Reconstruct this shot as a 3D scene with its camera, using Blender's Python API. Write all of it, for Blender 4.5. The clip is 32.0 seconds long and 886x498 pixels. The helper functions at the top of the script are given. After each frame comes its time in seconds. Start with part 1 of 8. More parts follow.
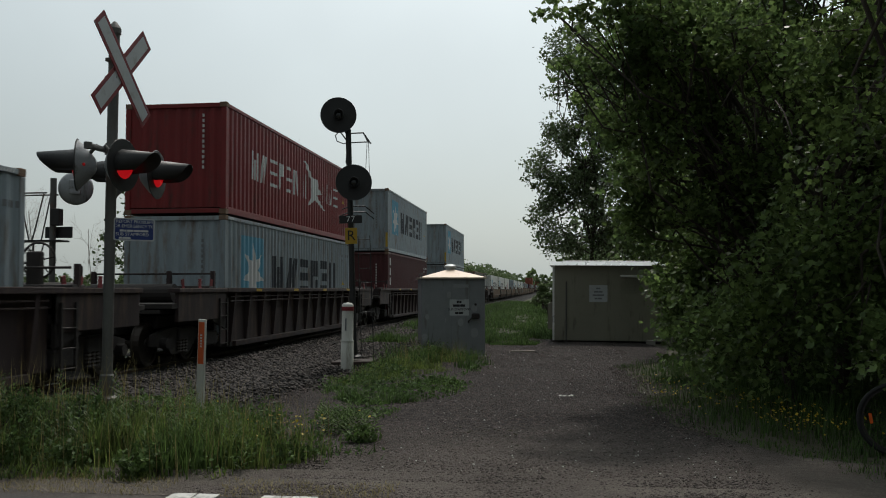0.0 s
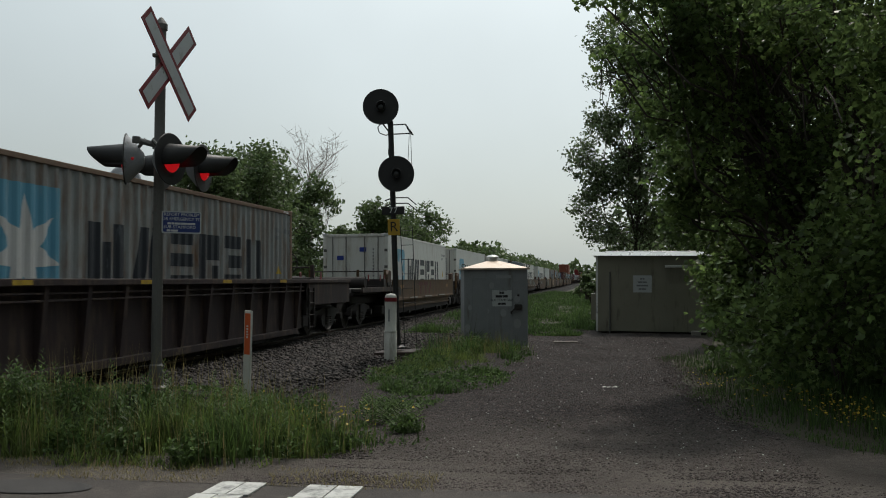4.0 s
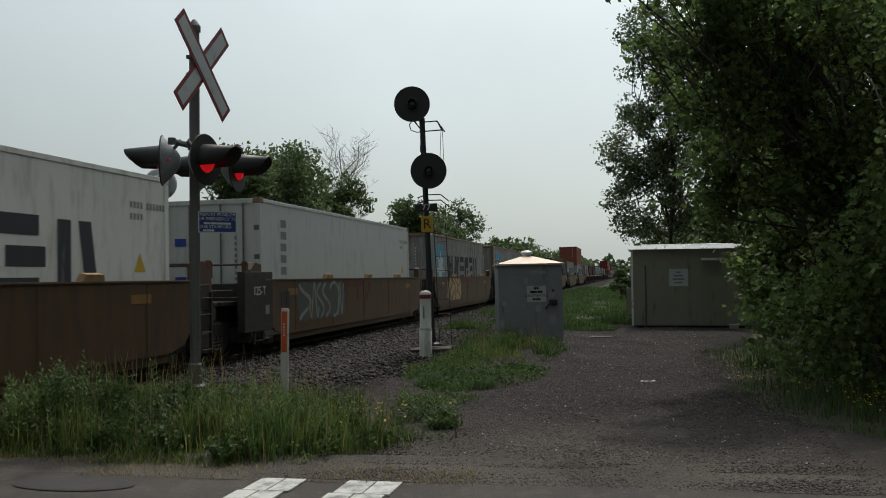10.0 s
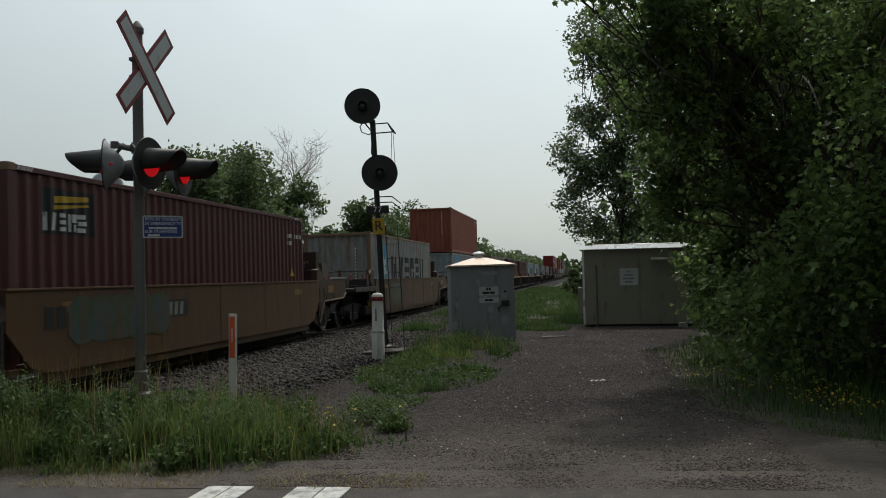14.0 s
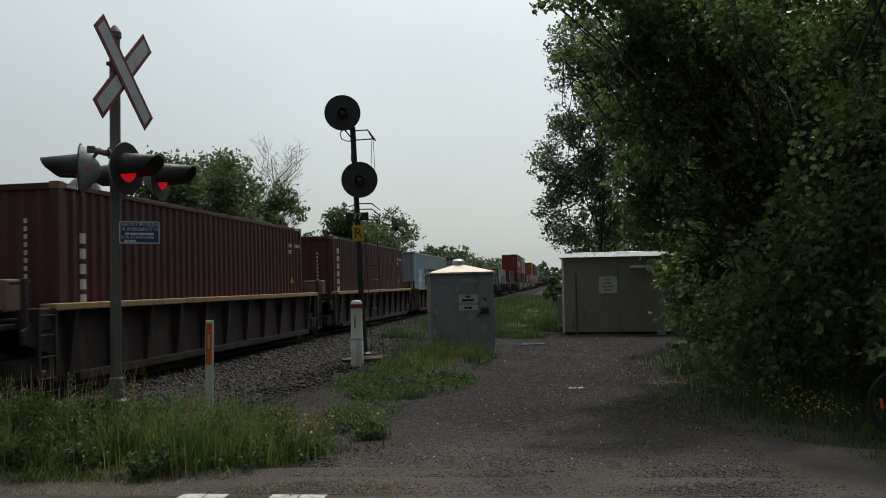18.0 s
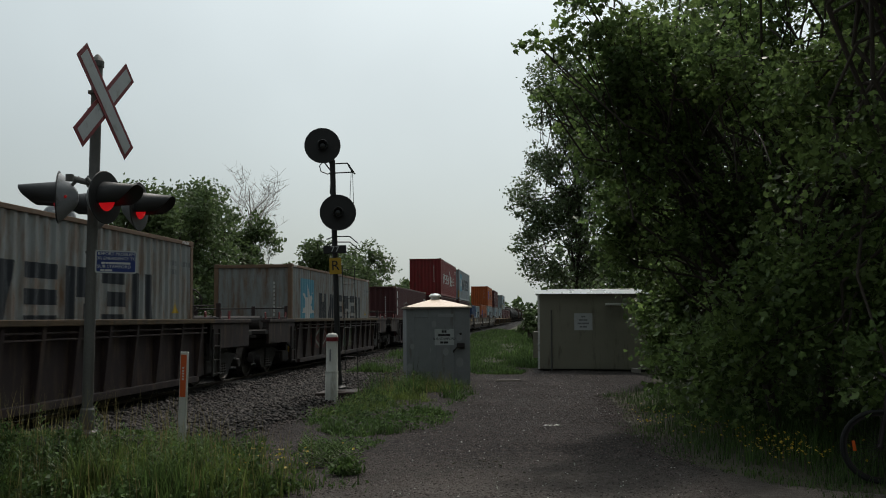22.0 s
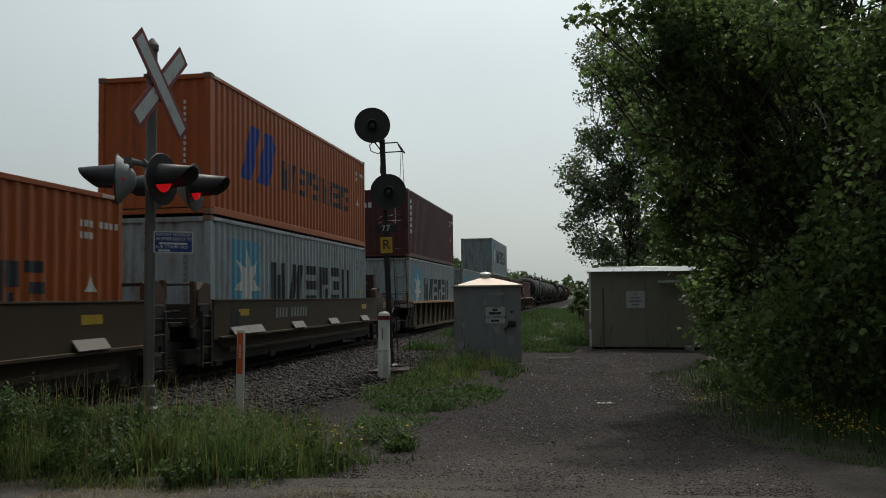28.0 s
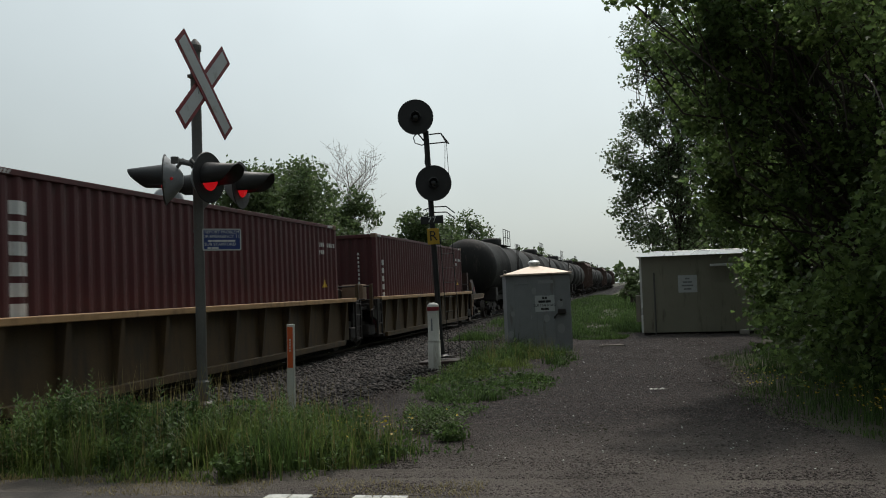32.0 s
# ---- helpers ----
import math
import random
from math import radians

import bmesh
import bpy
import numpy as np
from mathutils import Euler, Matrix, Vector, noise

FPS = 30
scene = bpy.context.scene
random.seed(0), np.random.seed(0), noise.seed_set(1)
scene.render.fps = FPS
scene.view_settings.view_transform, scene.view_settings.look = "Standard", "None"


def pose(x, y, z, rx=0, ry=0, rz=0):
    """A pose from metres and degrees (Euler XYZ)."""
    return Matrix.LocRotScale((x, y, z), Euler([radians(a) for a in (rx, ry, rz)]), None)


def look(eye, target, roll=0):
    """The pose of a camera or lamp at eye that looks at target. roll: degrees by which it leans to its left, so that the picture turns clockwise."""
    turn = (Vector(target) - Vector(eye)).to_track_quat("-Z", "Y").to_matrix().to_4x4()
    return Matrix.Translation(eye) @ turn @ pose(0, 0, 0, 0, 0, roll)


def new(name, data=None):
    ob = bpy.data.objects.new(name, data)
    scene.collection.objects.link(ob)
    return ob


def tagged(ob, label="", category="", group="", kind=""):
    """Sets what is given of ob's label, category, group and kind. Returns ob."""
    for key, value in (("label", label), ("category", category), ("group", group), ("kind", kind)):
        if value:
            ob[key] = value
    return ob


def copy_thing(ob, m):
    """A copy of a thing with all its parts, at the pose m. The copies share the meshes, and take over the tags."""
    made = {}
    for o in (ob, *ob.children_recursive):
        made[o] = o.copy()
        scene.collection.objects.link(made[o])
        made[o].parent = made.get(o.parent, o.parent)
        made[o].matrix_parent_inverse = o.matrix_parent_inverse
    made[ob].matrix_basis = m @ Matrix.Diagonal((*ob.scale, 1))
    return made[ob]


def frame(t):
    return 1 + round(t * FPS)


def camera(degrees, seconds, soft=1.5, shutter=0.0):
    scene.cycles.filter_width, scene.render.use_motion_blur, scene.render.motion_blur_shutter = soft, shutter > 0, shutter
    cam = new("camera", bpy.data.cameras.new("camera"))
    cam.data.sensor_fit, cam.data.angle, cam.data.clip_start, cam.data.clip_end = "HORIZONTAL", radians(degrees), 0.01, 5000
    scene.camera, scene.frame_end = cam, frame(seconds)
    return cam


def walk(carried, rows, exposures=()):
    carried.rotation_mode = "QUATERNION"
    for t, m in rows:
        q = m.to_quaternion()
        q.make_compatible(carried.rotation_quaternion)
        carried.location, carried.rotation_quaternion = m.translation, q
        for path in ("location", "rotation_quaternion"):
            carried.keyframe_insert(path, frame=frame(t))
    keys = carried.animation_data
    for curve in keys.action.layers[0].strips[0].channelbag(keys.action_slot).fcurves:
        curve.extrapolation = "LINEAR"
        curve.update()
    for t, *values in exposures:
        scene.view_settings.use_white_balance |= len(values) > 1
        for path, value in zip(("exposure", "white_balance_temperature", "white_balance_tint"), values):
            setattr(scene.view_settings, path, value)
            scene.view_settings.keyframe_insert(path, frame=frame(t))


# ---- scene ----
cam = camera(53.8, 32.0, soft=1.0, shutter=0.08)
# camera: eye 1.6 m over the lane, swaying in place
PATH = [
    (0, 0.031, 0.006, 1.599, 92.65, 0.15, 7.19), (0.5, 0.026, 0.008, 1.616, 92.60, 0.13, 7.21), (1, 0.004, 0.006, 1.600, 92.21, 0.68, 8.41),
    (1.5, 0.011, 0.007, 1.597, 91.98, 1.01, 8.89), (2, 0.007, -0.008, 1.601, 92.37, 0.96, 9.10), (2.5, -0.000, 0.000, 1.600, 92.68, 0.87, 9.36),
    (3, 0.007, 0.007, 1.613, 92.46, 0.60, 9.52), (3.5, 0.030, -0.009, 1.608, 92.02, 0.17, 9.94), (5.5, 0.018, 0.005, 1.608, 92.43, 1.02, 10.19),
    (6, 0.026, 0.004, 1.609, 92.75, 1.19, 10.25), (6.5, 0.012, 0.006, 1.596, 92.62, 0.95, 10.66), (7, 0.008, -0.008, 1.595, 92.62, 0.98, 10.97),
    (7.5, 0.011, 0.002, 1.604, 92.56, 1.04, 11.04), (8, 0.007, -0.002, 1.611, 92.43, 1.17, 10.93), (8.5, 0.009, 0.001, 1.596, 92.28, 1.26, 10.98),
    (9, 0.009, -0.001, 1.605, 92.17, 1.04, 11.20), (9.5, 0.001, -0.001, 1.600, 91.96, 1.03, 11.69), (10, 0.004, 0.010, 1.586, 91.90, 1.13, 12.14),
    (10.5, -0.006, -0.001, 1.602, 92.46, 1.31, 12.11), (11, 0.003, -0.006, 1.616, 92.86, 1.30, 11.85), (11.5, 0.014, -0.008, 1.605, 92.64, 1.37, 11.46),
    (12, -0.003, -0.002, 1.609, 92.19, 1.50, 10.92), (12.5, 0.002, -0.004, 1.609, 92.06, 1.60, 10.49), (13, 0.009, 0.002, 1.601, 92.02, 1.60, 10.29),
    (13.5, 0.035, 0.004, 1.603, 92.00, 1.66, 9.71), (14, 0.068, 0.019, 1.606, 91.88, 1.75, 9.20), (14.5, 0.070, 0.015, 1.587, 91.79, 1.89, 8.92),
    (16.5, 0.089, 0.037, 1.588, 91.95, 2.18, 8.58), (17, 0.093, 0.032, 1.600, 92.20, 2.00, 8.54), (17.5, 0.085, 0.027, 1.593, 92.23, 1.88, 8.34),
    (18, 0.088, 0.025, 1.597, 92.35, 1.56, 7.92), (18.5, 0.079, 0.034, 1.590, 92.47, 1.41, 6.86), (19, 0.083, 0.034, 1.587, 92.94, 1.12, 5.99),
    (19.5, 0.077, 0.022, 1.603, 93.88, 0.91, 5.92), (20, 0.073, 0.015, 1.616, 94.19, 0.86, 6.05), (20.5, 0.059, 0.024, 1.612, 93.89, 0.61, 6.70),
    (21, 0.049, 0.015, 1.599, 94.02, 0.61, 7.37), (21.5, 0.057, 0.004, 1.618, 94.47, 0.58, 6.90), (22, 0.057, -0.002, 1.617, 94.52, 0.57, 6.27),
    (22.5, 0.050, 0.009, 1.605, 94.25, 0.42, 6.64), (23, 0.037, -0.005, 1.604, 94.24, 0.59, 7.43), (23.5, 0.023, 0.013, 1.610, 94.60, 0.50, 8.14),
    (24, 0.026, -0.004, 1.620, 94.97, 0.19, 9.21), (24.5, 0.016, 0.004, 1.603, 94.57, 0.09, 9.96), (25, 0.037, 0.008, 1.603, 93.77, 0.22, 9.73),
    (25.5, 0.037, 0.009, 1.598, 93.23, 0.52, 9.42), (27.5, 0.030, 0.002, 1.609, 93.40, 0.97, 9.34), (28, 0.033, -0.009, 1.603, 93.19, 0.84, 9.53),
    (28.5, 0.025, 0.004, 1.605, 93.01, 0.88, 9.55), (29, 0.027, 0.004, 1.606, 93.17, 0.88, 9.44), (29.5, 0.026, 0.007, 1.599, 93.19, 0.90, 9.09),
    (30, 0.033, 0.012, 1.587, 93.02, 1.21, 8.91), (30.5, 0.058, 0.016, 1.592, 92.84, 1.87, 9.41), (31, 0.089, 0.013, 1.593, 92.87, 2.13, 10.24),
    (31.5, 0.060, 0.022, 1.594, 92.58, 2.33, 11.17), (32, 0.076, 0.016, 1.590, 92.68, 2.43, 12.85),
]
walk(cam, [(t, pose(x, y, z, rx, ry, rz)) for t, x, y, z, rx, ry, rz in PATH], [(0, -0.05), (4, 0.0), (14, 0.0), (17, -0.02), (19, -0.1), (20, -0.22), (22, -0.1), (23, -0.12), (24, -0.15), (25, -0.2), (28, -0.1), (29, 0.03), (30, 0.01), (32, 0.05)])

# ---- light: hazy sun high ahead, pale veiled sky that is brightest round it ----
SUN_EL, SUN_AZ = radians(58), radians(4)          # azimuth from +y towards +x
world = bpy.data.worlds.new("hazy_sky")
scene.world = world
world.use_nodes = True
wn, wl = world.node_tree.nodes, world.node_tree.links
wn.clear()
sky = wn.new("ShaderNodeTexSky")
sky.sky_type, sky.sun_disc = "NISHITA", False
sky.sun_elevation, sky.sun_rotation = SUN_EL, SUN_AZ
sky.dust_density, sky.air_density, sky.ozone_density = 4.0, 1.0, 1.0
veil = wn.new("ShaderNodeMix")
veil.data_type = "RGBA"
veil.inputs[0].default_value = 0.72
veil.inputs[7].default_value = (6.55, 7.35, 7.2, 1)
sun_to = Vector((math.sin(SUN_AZ) * math.cos(SUN_EL), math.cos(SUN_AZ) * math.cos(SUN_EL), math.sin(SUN_EL)))
cloud_tc, cloud = wn.new("ShaderNodeTexCoord"), wn.new("ShaderNodeTexNoise")
cloud.inputs["Scale"].default_value, cloud.inputs["Detail"].default_value = 1.6, 5.0
ramp = wn.new("ShaderNodeMapRange")
ramp.inputs["From Min"].default_value, ramp.inputs["From Max"].default_value = 0.3, 0.7
ramp.inputs["To Min"].default_value, ramp.inputs["To Max"].default_value = 0.9, 1.1
near_sun, half, curve, haze = (wn.new(k) for k in ("ShaderNodeVectorMath", "ShaderNodeMath", "ShaderNodeMath", "ShaderNodeMath"))
near_sun.operation, half.operation, curve.operation, haze.operation = "DOT_PRODUCT", "MULTIPLY_ADD", "POWER", "ADD"
near_sun.inputs[1].default_value = sun_to
half.inputs[1].default_value, half.inputs[2].default_value, curve.inputs[1].default_value, haze.inputs[1].default_value = 0.5, 0.5, 3.0, 0.17
both, tone = wn.new("ShaderNodeMath"), wn.new("ShaderNodeVectorMath")
both.operation, tone.operation = "MULTIPLY", "SCALE"
bg, wout = wn.new("ShaderNodeBackground"), wn.new("ShaderNodeOutputWorld")
bg.inputs[1].default_value = 0.142
wl.new(sky.outputs[0], veil.inputs[6])
wl.new(cloud_tc.outputs["Generated"], cloud.inputs["Vector"])
wl.new(cloud_tc.outputs["Generated"], near_sun.inputs[0])
wl.new(near_sun.outputs["Value"], half.inputs[0])
wl.new(half.outputs[0], curve.inputs[0])
wl.new(curve.outputs[0], haze.inputs[0])
wl.new(cloud.outputs["Fac"], ramp.inputs["Value"])
wl.new(ramp.outputs[0], both.inputs[0])
wl.new(haze.outputs[0], both.inputs[1])
wl.new(veil.outputs[2], tone.inputs[0])
wl.new(both.outputs[0], tone.inputs["Scale"])
wl.new(tone.outputs[0], bg.inputs[0])
wl.new(bg.outputs[0], wout.inputs[0])
sun_data = bpy.data.lights.new("sun", "SUN")
sun_data.energy, sun_data.angle, sun_data.color = 1.6, radians(3), (1.0, 0.945, 0.87)
sun = new("sun", sun_data)
sun.matrix_basis = look(sun_to * 60, (0, 0, 0))

TRAIN_SPEED, TRACK_X, RAIL_Z = 18.6, -8.60, 0.12

# ---- materials ----
def surface(name, base, other=None, rough=0.7, metal=0.0, grain=40.0, blotch=2.0, mix=0.45, bump=0.15, dirt=None, dirt_amount=0.0,
            jitter=0.0, spec=0.4, stretch=(1, 1, 1), island=False, sheen=0.0):
    """Two-scale procedural surface: blotches mix base and other, fine grain gives relief, dirt streaks on top."""
    m = bpy.data.materials.new(name)
    m.use_nodes = True
    n, l = m.node_tree.nodes, m.node_tree.links
    b = n["Principled BSDF"]
    other = other or tuple(c * 0.72 for c in base)
    tc, mp = n.new("ShaderNodeTexCoord"), n.new("ShaderNodeMapping")
    mp.inputs["Scale"].default_value = stretch
    l.new(tc.outputs["Object"], mp.inputs["Vector"])
    nb, ng = n.new("ShaderNodeTexNoise"), n.new("ShaderNodeTexNoise")
    for node, sc, det in ((nb, blotch, 6.0), (ng, grain, 3.0)):
        node.inputs["Scale"].default_value, node.inputs["Detail"].default_value = sc, det
        node.inputs["Roughness"].default_value = 0.62
        l.new(mp.outputs[0], node.inputs["Vector"])
    add = n.new("ShaderNodeMath")
    add.operation = "MULTIPLY_ADD"
    add.inputs[1].default_value, add.inputs[2].default_value = 0.35, 0.0
    l.new(ng.outputs["Fac"], add.inputs[0])
    sm = n.new("ShaderNodeMath")
    sm.operation = "MULTIPLY_ADD"
    sm.inputs[1].default_value = 0.65
    l.new(nb.outputs["Fac"], sm.inputs[0])
    l.new(add.outputs[0], sm.inputs[2])
    rr = n.new("ShaderNodeMapRange")
    rr.inputs["From Min"].default_value, rr.inputs["From Max"].default_value = 0.5 - mix / 2, 0.5 + mix / 2
    l.new(sm.outputs[0], rr.inputs["Value"])
    mx = n.new("ShaderNodeMix")
    mx.data_type = "RGBA"
    mx.inputs[6].default_value, mx.inputs[7].default_value = (*other, 1), (*base, 1)
    l.new(rr.outputs[0], mx.inputs[0])
    col = mx.outputs[2]
    if dirt:
        nd, dmp = n.new("ShaderNodeTexNoise"), n.new("ShaderNodeMapping")
        dmp.inputs["Scale"].default_value = (3.0, 3.0, 0.55)
        l.new(tc.outputs["Object"], dmp.inputs["Vector"])
        l.new(dmp.outputs[0], nd.inputs["Vector"])
        nd.inputs["Scale"].default_value, nd.inputs["Detail"].default_value = 1.7, 8.0
        nd.inputs["Roughness"].default_value = 0.7
        dr = n.new("ShaderNodeMapRange")
        dr.inputs["From Min"].default_value, dr.inputs["From Max"].default_value = 0.62 - dirt_amount * 0.35, 0.78 - dirt_amount * 0.2
        l.new(nd.outputs["Fac"], dr.inputs["Value"])
        dx = n.new("ShaderNodeMix")
        dx.data_type = "RGBA"
        dx.inputs[7].default_value = (*dirt, 1)
        l.new(dr.outputs[0], dx.inputs[0])
        l.new(col, dx.inputs[6])
        col = dx.outputs[2]
    if jitter:
        if island:
            src = n.new("ShaderNodeNewGeometry").outputs["Random Per Island"]
        else:
            src = n.new("ShaderNodeObjectInfo").outputs["Random"]
        jr = n.new("ShaderNodeMapRange")
        jr.inputs["To Min"].default_value, jr.inputs["To Max"].default_value = 1 - jitter, 1 + jitter
        l.new(src, jr.inputs["Value"])
        js = n.new("ShaderNodeVectorMath")
        js.operation = "SCALE"
        l.new(col, js.inputs[0])
        l.new(jr.outputs[0], js.inputs["Scale"])
        col = js.outputs[0]
    l.new(col, b.inputs["Base Color"])
    rg = n.new("ShaderNodeMapRange")
    rg.inputs["To Min"].default_value, rg.inputs["To Max"].default_value = max(0.05, rough - 0.14), min(1.0, rough + 0.12)
    l.new(nb.outputs["Fac"], rg.inputs["Value"])
    l.new(rg.outputs[0], b.inputs["Roughness"])
    b.inputs["Metallic"].default_value = metal
    b.inputs["Specular IOR Level"].default_value = spec
    if bump:
        bp = n.new("ShaderNodeBump")
        bp.inputs["Strength"].default_value, bp.inputs["Distance"].default_value = bump, 0.02
        l.new(ng.outputs["Fac"], bp.inputs["Height"])
        l.new(bp.outputs[0], b.inputs["Normal"])
    return m


def stony(name, light, dark, size, patch=0.5, bump=1.0, pale_edge=None):
    """Crushed stone: cells of chance brightness, dark joints, broad worn patches."""
    m = bpy.data.materials.new(name)
    m.use_nodes = True
    n, l = m.node_tree.nodes, m.node_tree.links
    b = n["Principled BSDF"]
    tc = n.new("ShaderNodeTexCoord")
    cells, fine, broad = n.new("ShaderNodeTexVoronoi"), n.new("ShaderNodeTexVoronoi"), n.new("ShaderNodeTexNoise")
    cells.inputs["Scale"].default_value, fine.inputs["Scale"].default_value = 1 / size, 2.6 / size
    broad.inputs["Scale"].default_value, broad.inputs["Detail"].default_value, broad.inputs["Roughness"].default_value = patch, 7.0, 0.65
    warp = n.new("ShaderNodeTexNoise")
    warp.inputs["Scale"].default_value = 3.0
    for node in (cells, fine, broad, warp):
        l.new(tc.outputs["Object"], node.inputs["Vector"])
    bw = [n.new("ShaderNodeSeparateColor") for _ in range(2)]
    l.new(cells.outputs["Color"], bw[0].inputs[0])
    l.new(fine.outputs["Color"], bw[1].inputs[0])
    mixv = n.new("ShaderNodeMath")
    mixv.operation = "MULTIPLY"
    l.new(bw[0].outputs[0], mixv.inputs[0])
    l.new(bw[1].outputs[0], mixv.inputs[1])
    br = n.new("ShaderNodeMapRange")
    br.inputs["From Min"].default_value, br.inputs["From Max"].default_value = 0.35, 0.65
    br.inputs["To Min"].default_value, br.inputs["To Max"].default_value = 0.68, 1.15
    l.new(broad.outputs["Fac"], br.inputs["Value"])
    mx = n.new("ShaderNodeMix")
    mx.data_type = "RGBA"
    mx.inputs[6].default_value, mx.inputs[7].default_value = (*dark, 1), (*light, 1)
    l.new(mixv.outputs[0], mx.inputs[0])
    mid, mr, mm = n.new("ShaderNodeTexNoise"), n.new("ShaderNodeMapRange"), n.new("ShaderNodeMath")
    mid.inputs["Scale"].default_value, mid.inputs["Detail"].default_value, mid.inputs["Roughness"].default_value = 8.0, 9.0, 0.82
    mr.inputs["From Min"].default_value, mr.inputs["From Max"].default_value = 0.42, 0.58
    mr.inputs["To Min"].default_value, mr.inputs["To Max"].default_value = 0.55, 1.45
    mm.operation = "MULTIPLY"
    l.new(tc.outputs["Object"], mid.inputs["Vector"])
    l.new(mid.outputs["Fac"], mr.inputs["Value"])
    l.new(mr.outputs[0], mm.inputs[0])
    l.new(br.outputs[0], mm.inputs[1])
    sc = n.new("ShaderNodeVectorMath")
    sc.operation = "SCALE"
    l.new(mx.outputs[2], sc.inputs[0])
    l.new(mm.outputs[0], sc.inputs["Scale"])
    col = sc.outputs[0]
    if pale_edge:                                        # paler tone by the asphalt, thinning out away from it
        xyz, fall, mul, dx = n.new("ShaderNodeSeparateXYZ"), n.new("ShaderNodeMapRange"), n.new("ShaderNodeMath"), n.new("ShaderNodeMix")
        mul.operation, dx.data_type = "MULTIPLY", "RGBA"
        fall.inputs["From Min"].default_value, fall.inputs["From Max"].default_value = 10.5, 6.6
        fall.inputs["To Max"].default_value = 1.3
        dx.inputs[7].default_value = (*pale_edge, 1)
        l.new(tc.outputs["Object"], xyz.inputs[0])
        l.new(xyz.outputs[1], fall.inputs["Value"])
        l.new(fall.outputs[0], mul.inputs[0])
        l.new(broad.outputs["Fac"], mul.inputs[1])
        l.new(mul.outputs[0], dx.inputs[0])
        l.new(col, dx.inputs[6])
        col = dx.outputs[2]
    l.new(col, b.inputs["Base Color"])
    b.inputs["Roughness"].default_value, b.inputs["Specular IOR Level"].default_value = 0.95, 0.25
    hs = n.new("ShaderNodeMath")
    hs.operation = "ADD"
    l.new(cells.outputs["Distance"], hs.inputs[0])
    l.new(fine.outputs["Distance"], hs.inputs[1])
    bp = n.new("ShaderNodeBump")
    bp.invert = True
    bp.inputs["Strength"].default_value, bp.inputs["Distance"].default_value = bump, size * 0.6
    l.new(hs.outputs[0], bp.inputs["Height"])
    l.new(bp.outputs[0], b.inputs["Normal"])
    return m


def leafy(name, base, other, trans=0.35, jitter=0.35, rough=0.5):
    """Leaf: light passes through it."""
    m = surface(name, base, other, rough=rough, grain=18, blotch=0.9, mix=0.3, bump=0, jitter=jitter, island=True, spec=0.32)
    n, l = m.node_tree.nodes, m.node_tree.links
    b, out = n["Principled BSDF"], n["Material Output"]
    tr, mix = n.new("ShaderNodeBsdfTranslucent"), n.new("ShaderNodeMixShader")
    mix.inputs[0].default_value = trans
    src = b.inputs["Base Color"].links[0].from_socket
    l.new(src, tr.inputs["Color"])
    l.new(b.outputs[0], mix.inputs[1])
    l.new(tr.outputs[0], mix.inputs[2])
    l.new(mix.outputs[0], out.inputs[0])
    return m


def glow(name, color, strength, base):
    m = bpy.data.materials.new(name)
    m.use_nodes = True
    b = m.node_tree.nodes["Principled BSDF"]
    b.inputs["Base Color"].default_value = (*base, 1)
    b.inputs["Roughness"].default_value = 0.25
    b.inputs["Emission Color"].default_value = (*color, 1)
    b.inputs["Emission Strength"].default_value = strength
    return m


GRIME = (0.06, 0.05, 0.04)
RUST = (0.13, 0.05, 0.022)
M = {}
M["steel_pole"] = surface("galvanised_steel", (0.15, 0.15, 0.145), (0.085, 0.082, 0.076), rough=0.6, metal=0.3, dirt=RUST, dirt_amount=0.25)
M["black"] = surface("black_enamel", (0.016, 0.016, 0.018), (0.025, 0.025, 0.025), rough=0.5, grain=60, dirt=(0.04, 0.037, 0.033), dirt_amount=0.15)
M["grey_cast"] = surface("grey_cast_metal", (0.34, 0.36, 0.38), (0.22, 0.23, 0.24), rough=0.5, metal=0.2, dirt=GRIME, dirt_amount=0.2)
M["sign_red"] = surface("sign_red", (0.22, 0.022, 0.03), rough=0.5, dirt=GRIME, dirt_amount=0.2)
M["sign_white"] = surface("sign_white", (0.5, 0.52, 0.53), (0.4, 0.42, 0.43), rough=0.5, dirt=(0.3, 0.29, 0.27), dirt_amount=0.2)
M["sign_blue"] = surface("sign_blue", (0.02, 0.045, 0.20), rough=0.4, bump=0.03)
M["sign_yellow"] = surface("sign_yellow", (0.55, 0.34, 0.03), rough=0.5, bump=0.05)
M["ink_white"] = surface("ink_white", (0.66, 0.68, 0.68), rough=0.6, bump=0)
M["ink_black"] = surface("ink_black", (0.02, 0.02, 0.022), rough=0.6, bump=0)
M["lens_red"] = glow("red_lens_lit", (1.0, 0.012, 0.02), 0.3, (0.25, 0.01, 0.012))
M["lens_dim"] = glow("red_lens_faint", (1.0, 0.012, 0.02), 0.1, (0.14, 0.01, 0.012))
M["lens_dark"] = surface("dark_glass", (0.01, 0.012, 0.014), rough=0.12, bump=0, spec=0.6)
M["post_white"] = surface("white_painted_post", (0.62, 0.62, 0.58), (0.48, 0.47, 0.43), rough=0.6, dirt=(0.2, 0.18, 0.14), dirt_amount=0.3)
M["post_orange"] = surface("orange_reflective", (0.62, 0.11, 0.028), (0.5, 0.09, 0.025), rough=0.5)
